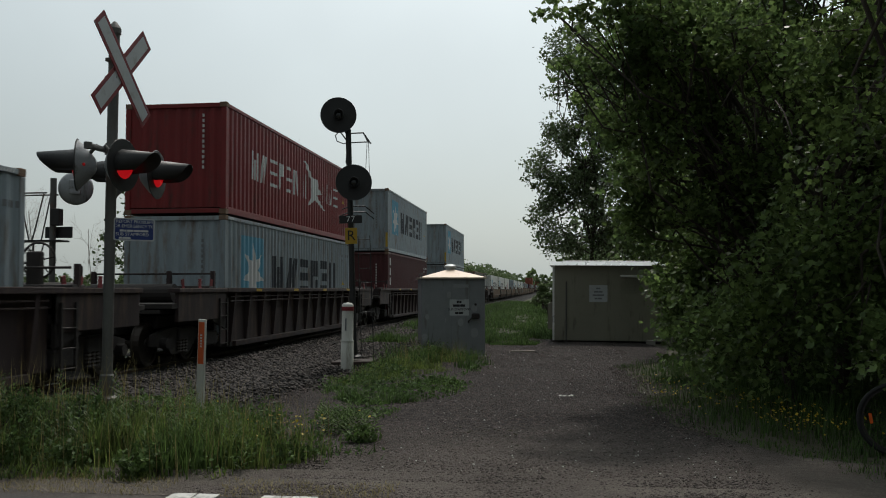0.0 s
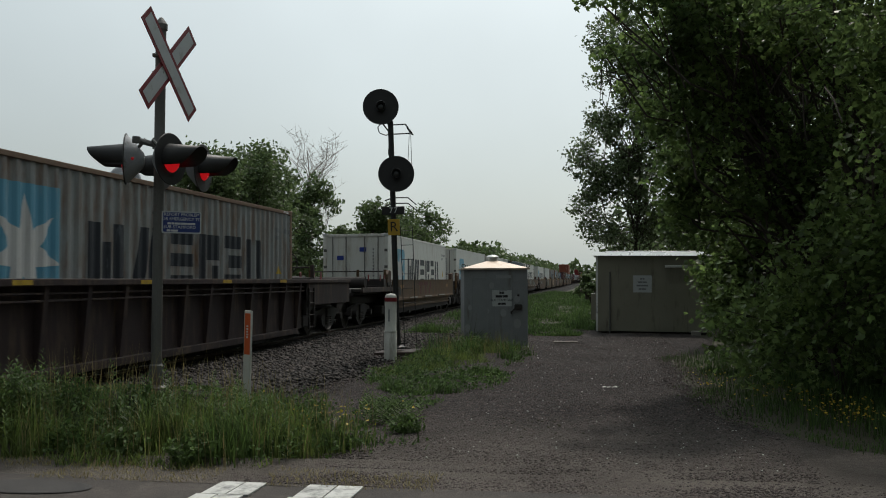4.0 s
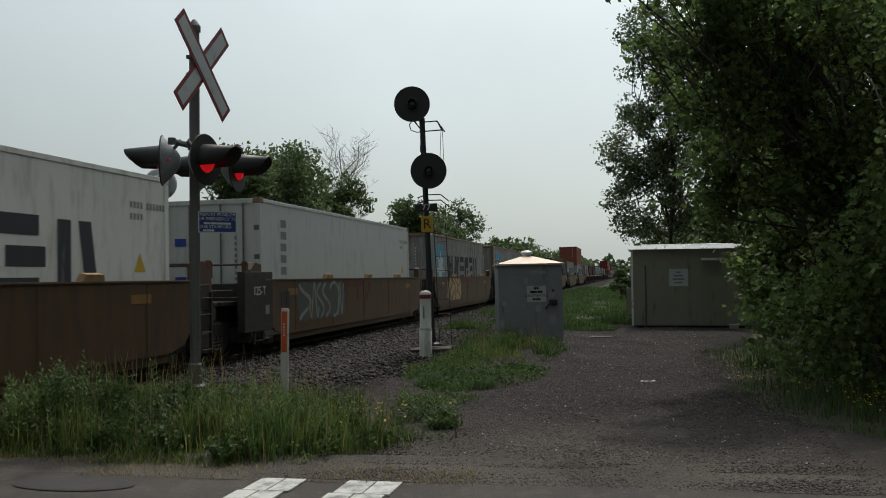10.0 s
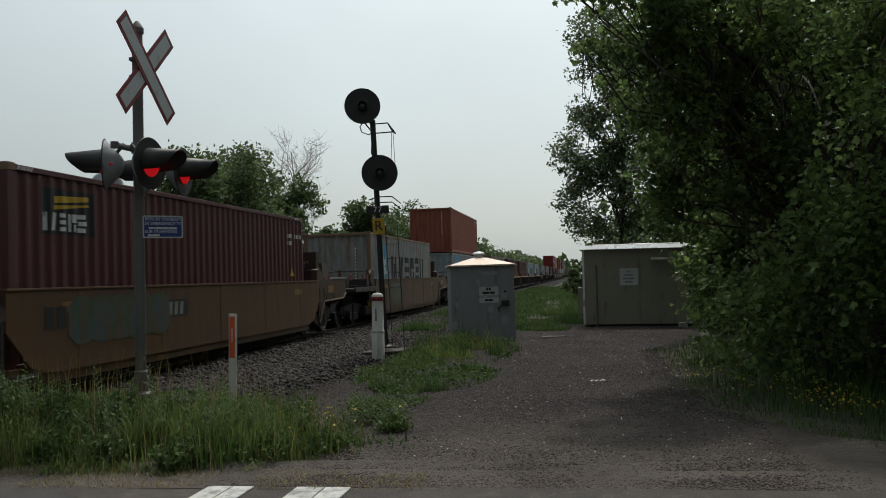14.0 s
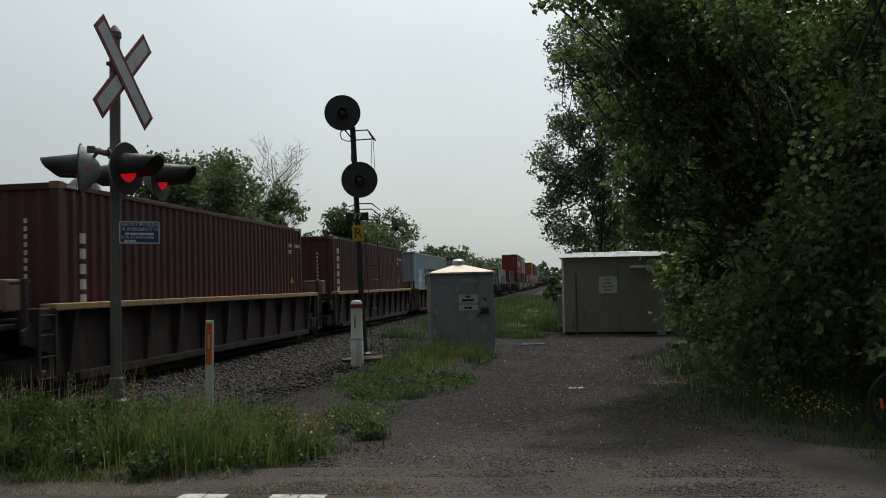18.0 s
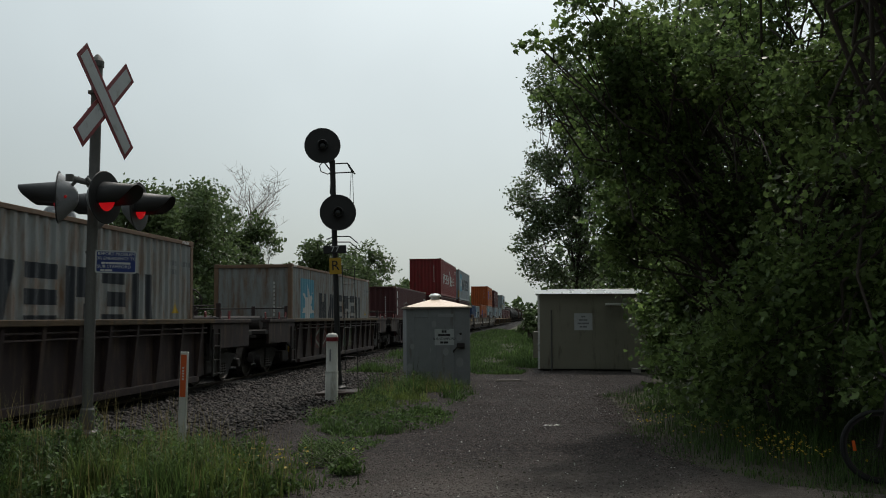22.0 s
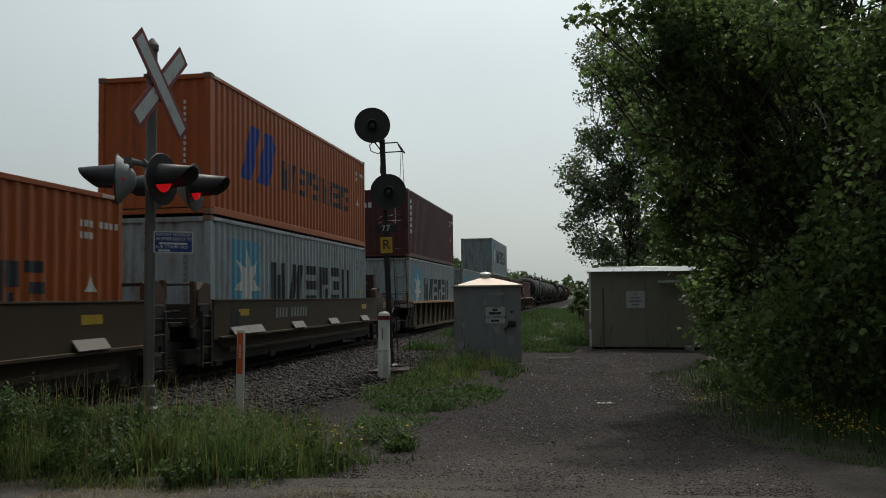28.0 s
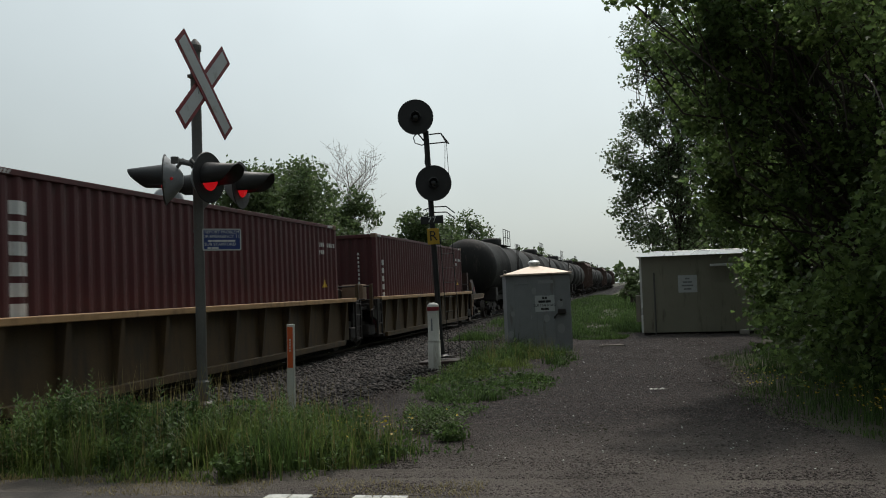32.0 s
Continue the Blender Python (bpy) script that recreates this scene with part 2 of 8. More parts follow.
M["cabinet"] = surface("grey_painted_steel", (0.25, 0.262, 0.275), (0.2, 0.21, 0.22), rough=0.55, blotch=5, dirt=(0.1, 0.075, 0.05), dirt_amount=0.2)
M["cabinet_patch"] = surface("touched_up_paint", (0.33, 0.34, 0.35), rough=0.6)
M["roof_tan"] = surface("weathered_aluminium_roof", (0.62, 0.50, 0.40), (0.5, 0.42, 0.35), rough=0.42, metal=0.35, dirt=(0.3, 0.2, 0.13), dirt_amount=0.2)
M["shed"] = surface("dull_aluminium_sheet", (0.31, 0.295, 0.235), (0.23, 0.22, 0.18), rough=0.4, metal=0.45, blotch=1.2, dirt=(0.12, 0.105, 0.08), dirt_amount=0.2)
M["shed_trim"] = surface("bright_aluminium_trim", (0.78, 0.79, 0.78), (0.68, 0.69, 0.68), rough=0.3, metal=0.5, bump=0.03)
M["concrete"] = surface("concrete", (0.33, 0.31, 0.28), (0.22, 0.2, 0.18), rough=0.9, grain=60, bump=0.3)
M["asphalt"] = surface("asphalt", (0.085, 0.073, 0.066), (0.04, 0.035, 0.032), rough=0.92, grain=70, blotch=1.3, mix=0.3, bump=0.6, dirt=(0.11, 0.095, 0.08), dirt_amount=0.3)
M["asphalt_patch"] = surface("asphalt_tar_patch", (0.03, 0.029, 0.03), (0.05, 0.045, 0.042), rough=0.8, grain=120, bump=0.4)
M["road_paint"] = surface("worn_road_paint", (0.66, 0.66, 0.63), (0.5, 0.5, 0.47), rough=0.8, grain=50, dirt=(0.1, 0.1, 0.1), dirt_amount=0.45)
M["gravel"] = stony("dark_gravel_lane", (0.104, 0.085, 0.08), (0.025, 0.0205, 0.02), 0.03, 0.8, pale_edge=(0.2, 0.175, 0.15))
M["pebble"] = surface("pebbles", (0.122, 0.1, 0.091), (0.065, 0.052, 0.048), rough=0.9, grain=30, jitter=0.65, island=True, bump=0.2)
M["ballast"] = stony("ballast_bed", (0.044, 0.038, 0.035), (0.008, 0.007, 0.0065), 0.07, 1.2, 1.0)
M["ballast_stone"] = surface("ballast_stone", (0.082, 0.07, 0.064), (0.016, 0.0135, 0.0125), rough=0.9, grain=20, jitter=0.95, island=True, bump=0.2)
M["soil"] = surface("soil_and_thatch", (0.06, 0.058, 0.03), (0.032, 0.027, 0.019), rough=0.95, grain=30, blotch=0.35, bump=0.6)
M["sleeper"] = surface("creosoted_timber", (0.075, 0.058, 0.045), (0.04, 0.03, 0.025), rough=0.9, grain=30, stretch=(1, 6, 6), bump=0.4, jitter=0.25)
M["rail"] = surface("rusty_rail", (0.055, 0.034, 0.025), (0.035, 0.022, 0.018), rough=0.7, metal=0.4)
M["rail_top"] = surface("polished_rail_head", (0.5, 0.49, 0.47), rough=0.25, metal=0.9, bump=0.02)
M["grass"] = leafy("tall_grass", (0.18, 0.235, 0.058), (0.055, 0.09, 0.026), trans=0.45, jitter=0.55)
M["grass_dry"] = leafy("dry_grass", (0.30, 0.25, 0.11), (0.2, 0.17, 0.07), trans=0.3, jitter=0.3)
M["herb"] = leafy("fine_leaved_herb", (0.105, 0.165, 0.045), (0.045, 0.085, 0.025), trans=0.42, jitter=0.5, rough=0.6)
# also on the grass under the trees, its darker green standing for shade
M["weed_and_shade"] = leafy("weed_and_shaded_grass", (0.09, 0.15, 0.04), (0.04, 0.075, 0.024), trans=0.4, jitter=0.5, rough=0.75)
M["petal"] = leafy("yellow_petal", (0.45, 0.34, 0.03), (0.34, 0.25, 0.02), trans=0.3, jitter=0.25)
M["leaf"] = leafy("maple_leaf", (0.175, 0.245, 0.072), (0.08, 0.132, 0.05), trans=0.6, jitter=0.55, rough=0.38)
M["leaf_poplar"] = leafy("poplar_leaf", (0.14, 0.185, 0.09), (0.07, 0.105, 0.045), trans=0.45, jitter=0.5, rough=0.4)
M["leaf_far"] = leafy("far_leaf", (0.13, 0.18, 0.07), (0.07, 0.11, 0.045), trans=0.42, jitter=0.4)
M["bark"] = surface("grey_bark", (0.075, 0.06, 0.047), (0.035, 0.028, 0.023), rough=0.9, grain=30, stretch=(3, 3, 0.6), bump=0.8)
M["bark_pale"] = surface("pale_dead_wood", (0.3, 0.27, 0.23), (0.2, 0.17, 0.15), rough=0.9)
M["rubber"] = surface("tyre_rubber", (0.018, 0.018, 0.018), rough=0.85)
M["reflector"] = surface("orange_reflector", (0.7, 0.12, 0.02), rough=0.25)
# rolling stock
M["c_grey"] = surface("container_pale_grey", (0.29, 0.34, 0.37), (0.235, 0.275, 0.30), rough=0.55, blotch=1.2, dirt=(0.16, 0.12, 0.095), dirt_amount=0.38, jitter=0.13)
M["c_dirty"] = surface("container_stained_grey", (0.29, 0.31, 0.315), (0.22, 0.23, 0.225), rough=0.6, blotch=1.2, dirt=(0.17, 0.10, 0.06), dirt_amount=0.5, jitter=0.1)
M["c_white"] = surface("reefer_white", (0.66, 0.66, 0.63), (0.58, 0.58, 0.55), rough=0.45, blotch=0.8, bump=0.03, dirt=(0.4, 0.36, 0.3), dirt_amount=0.34)
M["c_triton"] = surface("reefer_grey_white", (0.47, 0.49, 0.48), (0.4, 0.42, 0.41), rough=0.5, bump=0.03, dirt=(0.27, 0.26, 0.24), dirt_amount=0.25)
M["c_slate"] = surface("container_slate_grey", (0.19, 0.23, 0.255), (0.15, 0.18, 0.2), rough=0.6, dirt=(0.09, 0.08, 0.07), dirt_amount=0.3)
M["c_red"] = surface("container_bright_red", (0.22, 0.019, 0.021), (0.16, 0.015, 0.016), rough=0.5, dirt=(0.08, 0.025, 0.02), dirt_amount=0.25)
M["c_maroon"] = surface("container_maroon", (0.086, 0.02, 0.023), (0.06, 0.016, 0.018), rough=0.6, dirt=(0.05, 0.022, 0.02), dirt_amount=0.3, jitter=0.16)
M["c_orange"] = surface("container_orange", (0.38, 0.09, 0.018), (0.29, 0.07, 0.015), rough=0.55, dirt=(0.16, 0.05, 0.022), dirt_amount=0.25, jitter=0.06)
M["c_rust"] = surface("container_faded_red_oxide", (0.30, 0.085, 0.05), (0.22, 0.06, 0.04), rough=0.65, dirt=(0.1, 0.04, 0.03), dirt_amount=0.3)
M["c_blue"] = surface("container_dark_blue", (0.024, 0.055, 0.135), (0.018, 0.042, 0.1), rough=0.55, dirt=(0.06, 0.06, 0.065), dirt_amount=0.25)
M["frame_rust"] = surface("rusty_frame", (0.20, 0.15, 0.11), (0.15, 0.075, 0.04), rough=0.75, blotch=6)
M["p_navy"] = surface("navy_lettering", (0.03, 0.035, 0.045), rough=0.6, bump=0, dirt=(0.2, 0.22, 0.24), dirt_amount=0.12)
M["p_sky"] = surface("sky_blue_panel", (0.09, 0.29, 0.42), (0.12, 0.32, 0.44), rough=0.55, bump=0, dirt=(0.3, 0.36, 0.4), dirt_amount=0.2)
M["p_white"] = surface("white_marking", (0.62, 0.63, 0.62), (0.5, 0.5, 0.49), rough=0.6, bump=0, dirt=(0.3, 0.25, 0.22), dirt_amount=0.2)
M["p_blue"] = surface("blue_marking", (0.02, 0.05, 0.30), rough=0.6, bump=0)
M["p_red"] = surface("red_marking", (0.42, 0.03, 0.035), rough=0.6, bump=0)
M["p_yellow"] = surface("yellow_marking", (0.55, 0.36, 0.03), rough=0.6, bump=0, dirt=(0.2, 0.13, 0.04), dirt_amount=0.3)
M["p_grey"] = surface("grey_marking", (0.2, 0.21, 0.22), rough=0.6, bump=0)
M["p_teal"] = surface("teal_spray_paint", (0.05, 0.1, 0.1), (0.03, 0.055, 0.06), rough=0.6, bump=0, blotch=1.4, dirt=(0.1, 0.055, 0.025), dirt_amount=0.6)
M["p_cream"] = surface("cream_spray_paint", (0.27, 0.28, 0.25), (0.17, 0.17, 0.15), rough=0.6, bump=0, dirt=(0.1, 0.06, 0.035), dirt_amount=0.4)
M["p_brown"] = surface("faded_dark_red_paint", (0.10, 0.016, 0.013), (0.075, 0.016, 0.012), rough=0.7, bump=0, dirt=(0.1, 0.05, 0.025), dirt_amount=0.15)
M["p_ochre"] = surface("faded_ochre_paint", (0.27, 0.13, 0.03), (0.2, 0.1, 0.03), rough=0.65, bump=0, dirt=(0.1, 0.06, 0.03), dirt_amount=0.3)
M["p_green"] = surface("green_spray_paint", (0.045, 0.085, 0.04), rough=0.6, bump=0, dirt=(0.1, 0.055, 0.025), dirt_amount=0.55)
M["w_dark"] = surface("wellcar_dark_brown", (0.046, 0.027, 0.027), (0.025, 0.018, 0.019), rough=0.75, blotch=1.5, dirt=(0.10, 0.065, 0.045), dirt_amount=0.35)
M["w_yellow"] = surface("wellcar_dirty_yellow", (0.118, 0.060, 0.018), (0.064, 0.033, 0.013), rough=0.7, blotch=0.9, dirt=(0.055, 0.032, 0.02), dirt_amount=0.45, jitter=0.28)
M["w_dusty"] = surface("wellcar_dusty_ochre", (0.070, 0.041, 0.017), (0.039, 0.025, 0.013), rough=0.75, blotch=0.9, dirt=(0.055, 0.04, 0.03), dirt_amount=0.5, jitter=0.1)
M["w_tan"] = surface("wellcar_tan_chord", (0.44, 0.27, 0.13), (0.32, 0.19, 0.09), rough=0.6, blotch=2, dirt=(0.15, 0.09, 0.05), dirt_amount=0.3)
M["w_olive"] = surface("wellcar_brown_yellow", (0.115, 0.07, 0.03), (0.055, 0.037, 0.021), rough=0.75, blotch=1.0, dirt=(0.04, 0.03, 0.022), dirt_amount=0.45)
M["end_rust"] = surface("rusty_brown_steel", (0.038, 0.021, 0.016), (0.02, 0.014, 0.012), rough=0.75, blotch=2.5, dirt=(0.035, 0.027, 0.023), dirt_amount=0.3)
M["guide"] = surface("rusty_guide_steel", (0.09, 0.05, 0.03), (0.05, 0.03, 0.02), rough=0.75, blotch=5)
M["under"] = surface("grimy_running_gear", (0.022, 0.019, 0.019), (0.036, 0.029, 0.026), rough=0.8, blotch=6)
M["wheel"] = surface("wheel_steel", (0.05, 0.038, 0.031), (0.03, 0.025, 0.022), rough=0.55, metal=0.4)
M["tank"] = surface("tank_black", (0.014, 0.0135, 0.0135), (0.022, 0.021, 0.02), rough=0.7, blotch=1.0, spec=0.2, dirt=(0.06, 0.05, 0.043), dirt_amount=0.2)
M["hopper"] = surface("hopper_brown", (0.09, 0.05, 0.04), (0.06, 0.036, 0.03), rough=0.7, dirt=(0.13, 0.1, 0.08), dirt_amount=0.3)
M["panel_pale"] = surface("pale_walkway_plate", (0.19, 0.165, 0.135), (0.135, 0.115, 0.092), rough=0.45, metal=0.3)


# ---- building helpers ----
MESHES = {}


def mesh_of(bm, name, material=None, smooth=False):
    me = bpy.data.meshes.new(name)
    bm.to_mesh(me)
    bm.free()
    if material:
        me.materials.append(M[material])
    if smooth:
        me.polygons.foreach_set("use_smooth", [True] * len(me.polygons))
    return me


def part(name, bm, material, parent, label="", smooth=False, at=None):
    """ONE mesh object under a thing; bm may be a ready mesh."""
    me = bm if isinstance(bm, bpy.types.Mesh) else mesh_of(bm, name, material, smooth)
    ob = new(name, me)
    ob.parent = parent
    if at is not None:
        ob.matrix_basis = at
    return tagged(ob, label)


def shared(key, make, material, smooth=False):
    """A mesh built once and shared by alike parts."""
    k = (key, material)
    if k not in MESHES:
        bm = bmesh.new()
        make(bm)
        MESHES[k] = mesh_of(bm, str(key[0] if isinstance(key, tuple) else key), material, smooth)
    return MESHES[k]


def thing(name, label, category, at=None, group="", kind=""):
    ob = new(name)
    ob.empty_display_size = 0.2
    if at is not None:
        ob.matrix_basis = at
    return tagged(ob, label, category, group, kind)


def box(bm, x0, x1, y0, y1, z0, z1, bevel=0.0, m=None):
    """An axis-aligned block, edges bevelled."""
    made = bmesh.ops.create_cube(bm, size=1.0, matrix=Matrix.LocRotScale(((x0 + x1) / 2, (y0 + y1) / 2, (z0 + z1) / 2), None, (abs(x1 - x0), abs(y1 - y0), abs(z1 - z0))))
    vs = made["verts"]
    if bevel:
        es = list({e for v in vs for e in v.link_edges})
        res = bmesh.ops.bevel(bm, geom=es, offset=bevel, segments=2, affect="EDGES", profile=0.5)
        vs = res["verts"]
    if m is not None:
        bmesh.ops.transform(bm, matrix=m, verts=list({v for v in vs if v.is_valid}))
    return bm


def rod(bm, p0, p1, r, seg=10, r2=None):
    """A round bar from p0 to p1."""
    p0, p1 = Vector(p0), Vector(p1)
    d = p1 - p0
    q = d.to_track_quat("Z", "Y").to_matrix().to_4x4()
    bmesh.ops.create_cone(bm, cap_ends=True, segments=seg, radius1=r, radius2=r if r2 is None else r2, depth=d.length,
                          matrix=Matrix.Translation((p0 + p1) / 2) @ q)
    return bm


def lathe(bm, profile, m=Matrix(), seg=24):
    """Turn (radius, height) pairs round z."""
    rings = []
    for r, z in profile:
        if r < 1e-5:
            rings.append([bm.verts.new(m @ Vector((0, 0, z)))])
        else:
            rings.append([bm.verts.new(m @ Vector((r * math.cos(2 * math.pi * i / seg), r * math.sin(2 * math.pi * i / seg), z))) for i in range(seg)])
    for a, b in zip(rings, rings[1:]):
        for i in range(seg):
            j = (i + 1) % seg
            quad = [a[i % len(a)], a[j % len(a)], b[j % len(b)], b[i % len(b)]]
            quad = list(dict.fromkeys(quad))
            if len(quad) > 2:
                bm.faces.new(quad)
    return bm


def prism(bm, outline, axis_m, depth):
    """Extrude a 2D outline by depth; axis_m takes (u, v, w) to space."""
    a = [bm.verts.new(axis_m @ Vector((u, v, 0))) for u, v in outline]
    b = [bm.verts.new(axis_m @ Vector((u, v, depth))) for u, v in outline]
    bm.faces.new(a[::-1])
    bm.faces.new(b)
    for i in range(len(a)):
        j = (i + 1) % len(a)
        bm.faces.new((a[i], a[j], b[j], b[i]))
    return bm


def fresh(fn, *args, **kw):
    bm = bmesh.new()
    fn(bm, *args, **kw)
    return bm


def from_arrays(name, verts, faces, material, smooth=False):
    """A mesh from numpy arrays of equal-sided faces."""
    me = bpy.data.meshes.new(name)
    nv, nf, k = len(verts), len(faces), faces.shape[1]
    me.vertices.add(nv)
    me.vertices.foreach_set("co", np.asarray(verts, np.float32).ravel())
    me.loops.add(nf * k)
    me.loops.foreach_set("vertex_index", np.asarray(faces, np.int32).ravel())
    me.polygons.add(nf)
    me.polygons.foreach_set("loop_start", np.arange(0, nf * k, k, dtype=np.int32))
    me.update(calc_edges=True)
    if smooth:
        me.polygons.foreach_set("use_smooth", [True] * nf)
    me.materials.append(M[material])
    return me


# ---- ground, road, track ----
def bump1(v, a, b, soft):
    """1 between a and b, fading over soft."""
    lo = min(1.0, max(0.0, (v - a + soft) / soft))
    hi = min(1.0, max(0.0, (b + soft - v) / soft))
    k = lo * hi
    return k * k * (3 - 2 * k)


def ground_z(x, y):
    """Height of the ground: a low grassy hump round the crossing mast, gentle unevenness elsewhere."""
    z = 0.24 * bump1(x, -5.4, -4.3, 1.3) * bump1(y, 8.8, 9.3, 1.3)
    z += 0.12 * bump1(x, -6.0, -3.6, 1.2) * bump1(y, 8.0, 10.0, 1.4)
    z += 0.03 * noise.noise(Vector((x * 0.5, y * 0.5, 0.0))) * (1.0 if y > 7.2 else 0.2)
    if x < -6.2 and -60 < x:
        z -= 0.12 * min(1.0, (-6.2 - x) / 1.0)
    return z


def span(*runs):
    out = []
    for a, b, step in runs:
        out += list(np.arange(a, b, step))
    return out + [runs[-1][1]]


def sheet(name, xs, ys, fn, material):
    nx, ny = len(xs), len(ys)
    verts = np.array([(x, y, fn(x, y)) for y in ys for x in xs])
    idx = np.arange(nx * ny).reshape(ny, nx)
    faces = np.stack([idx[:-1, :-1], idx[:-1, 1:], idx[1:, 1:], idx[1:, :-1]], -1).reshape(-1, 4)
    return new(name, from_arrays(name, verts, faces, material, smooth=True))


gx = span((-4000, -400, 900), (-400, -60, 60), (-60, -14, 6), (-14, 6, 0.4), (6, 60, 6), (60, 400, 60), (400, 4000, 900))
gy = span((-4000, -400, 900), (-400, -20, 60), (-20, 4, 4), (4, 30, 0.4), (30, 80, 4), (80, 500, 60), (500, 4000, 900))
tagged(sheet("ground", gx, gy, lambda x, y: ground_z(x, y) - 0.02, "soil"), "earth with thin grass and thatch beside the railway", "ground", kind="structure")


def lane_z(x, y):
    return ground_z(x, y) + 0.012 + 0.012 * noise.noise(Vector((x * 0.7, y * 0.7, 3.0)))


def lane_mesh():
    """Gravel lane from the road to past the shed, with uneven edges."""
    rows, cols = [], 15
    for y in np.arange(6.52, 28.4, 0.35):
        left = -2.1 + 0.25 * noise.noise(Vector((0, y * 0.7, 1))) - 5.4 * bump1(y, 0, 6.8, 0.9) - 1.9 * bump1(y, 9.0, 22.0, 1.5)
        right = 1.45 + 0.45 * max(0.0, 10.5 - y) + 0.25 * noise.noise(Vector((5, y * 0.6, 1))) + 3.6 * bump1(y, 0, 6.9, 2.2) + 1.5 * bump1(y, 21, 60, 3)
        rows.append([(left + (right - left) * i / (cols - 1), y) for i in range(cols)])
    verts = np.array([(x, y, lane_z(x, y) - (0.02 if i in (0, cols - 1) else 0)) for r in rows for i, (x, y) in enumerate(r)])
    idx = np.arange(len(verts)).reshape(len(rows), cols)
    faces = np.stack([idx[:-1, :-1], idx[:-1, 1:], idx[1:, 1:], idx[1:, :-1]], -1).reshape(-1, 4)
    return from_arrays("gravel_lane", verts, faces, "gravel", smooth=True)


tagged(new("gravel_lane", lane_mesh()), "dark gravel lane leading past the cabinet and shed", "gravel lane", kind="structure")
tagged(sheet("road", span((-60, 60, 2.0)), span((-1.8, 6.62, 0.4)), lambda x, y: 0.015 + 0.02 * math.sin(x * 0.3) * 0.3, "asphalt"), "worn grey asphalt road across the tracks", "road", kind="structure")
for x0, x1 in ((-2.90, -2.53), (-2.18, -1.75)):
    bm = bmesh.new()
    for k in range(4):
        mid = x0 + (x1 - x0) * (0.52, 0.46, 0.55, 0.5)[k]
        for u0, u1 in ((x0, mid - 0.006), (mid + 0.006, x1)):
            box(bm, u0 - 0.03 * k, u1 - 0.03 * k, 6.55 - 0.4 * (k + 1) + 0.012, 6.55 - 0.4 * k, 0.012, 0.0275, 0.002)
    tagged(new("road_marking", mesh_of(bm, "road_marking", "road_paint")), "worn white painted bar on the asphalt", "road marking", "painted bars on the road", "structure")
bm = bmesh.new()
lathe(bm, [(0.0, 0.0015), (0.55, 0.0), (0.62, -0.006)], Matrix.Translation((-4.35, 6.2, 0.0235)) @ Matrix.Diagonal((0.85, 0.36, 1, 1)), 28)
tagged(new("tar_patch", mesh_of(bm, "tar_patch", "asphalt_patch")), "dark tar patch on the road", "road patch", kind="structure")


def stones(name, n, region, size, material, seed, zfn, embed=0.3):
    """Many small angular stones in one mesh."""
    rng = np.random.default_rng(seed)
    base = np.array([(1, 0, 0), (-1, 0, 0), (0, 1, 0), (0, -1, 0), (0, 0, 1), (0, 0, -1)], float)
    fc = np.array([(0, 2, 4), (2, 1, 4), (1, 3, 4), (3, 0, 4), (2, 0, 5), (1, 2, 5), (3, 1, 5), (0, 3, 5)])
    pts = region(rng, n)
    s = size[0] + (size[1] - size[0]) * rng.random(len(pts)) ** 2
    v = base[None] * (0.6 + 0.6 * rng.random((len(pts), 6, 3))) * s[:, None, None]
    v[:, :, 2] *= 0.6
    a = rng.random(len(pts)) * 6.283
    c, si = np.cos(a)[:, None], np.sin(a)[:, None]
    vx, vy = v[:, :, 0] * c - v[:, :, 1] * si, v[:, :, 0] * si + v[:, :, 1] * c
    z = np.array([zfn(x, y) for x, y in pts])
    V = np.stack([vx + pts[:, :1], vy + pts[:, 1:2], v[:, :, 2] + (z + s * embed)[:, None]], -1).reshape(-1, 3)
    F = (fc[None] + 6 * np.arange(len(pts))[:, None, None]).reshape(-1, 3)
    return new(name, from_arrays(name, V, F, material))


BED = [(-11.9, -0.25), (-10.55, 0.0), (-10.2, 0.02), (-7.0, 0.02), (-6.65, 0.0), (-4.9, -0.06), (-3.5, -0.02)]


def bed_z(x, y):
    for (x0, z0), (x1, z1) in zip(BED, BED[1:]):
        if x0 <= x <= x1:
            return max(z0 + (z1 - z0) * (x - x0) / (x1 - x0), ground_z(x, y) - 0.01 if x > -6.3 else -9) + 0.015
    return ground_z(x, y)


bed_x = [-11.9, -11.2, -10.55, -10.2, -9.4, -8.6, -7.8, -7.0, -6.65, -6.2, -5.7, -5.2, -4.7, -4.2, -3.7]
bed_y = span((-700, -20, 170), (-20, 6.7, 3), (6.7, 40, 0.5), (40, 120, 8), (120, 900, 130))


def bed_sheet_z(x, y):
    dip = -0.3 if x in (-11.9, -3.7) else 0
    flat = -0.09 if -1.8 < y < 6.6 else -0.12 if x > -6.4 and y < 7.8 else 0
    return bed_z(x, y) + 0.02 + dip * 0.4 + flat + 0.02 * noise.noise(Vector((x * 3, y * 3, 7)))


tagged(sheet("ballast", bed_x, bed_y, bed_sheet_z, "ballast"), "grey-brown crushed stone ballast bed of the track", "ballast", kind="structure")


def ballast_region(rng, n):
    y = 8.0 + 42 * rng.random(n) ** 1.6
    x = -7.7 + 2.6 * rng.random(n) + 1.6 * np.clip((y - 9.5) / 4, 0, 1) * rng.random(n)
    keep = ~((x > -6.0) & (y < 10.6))
    return np.stack([x, y], 1)[keep]


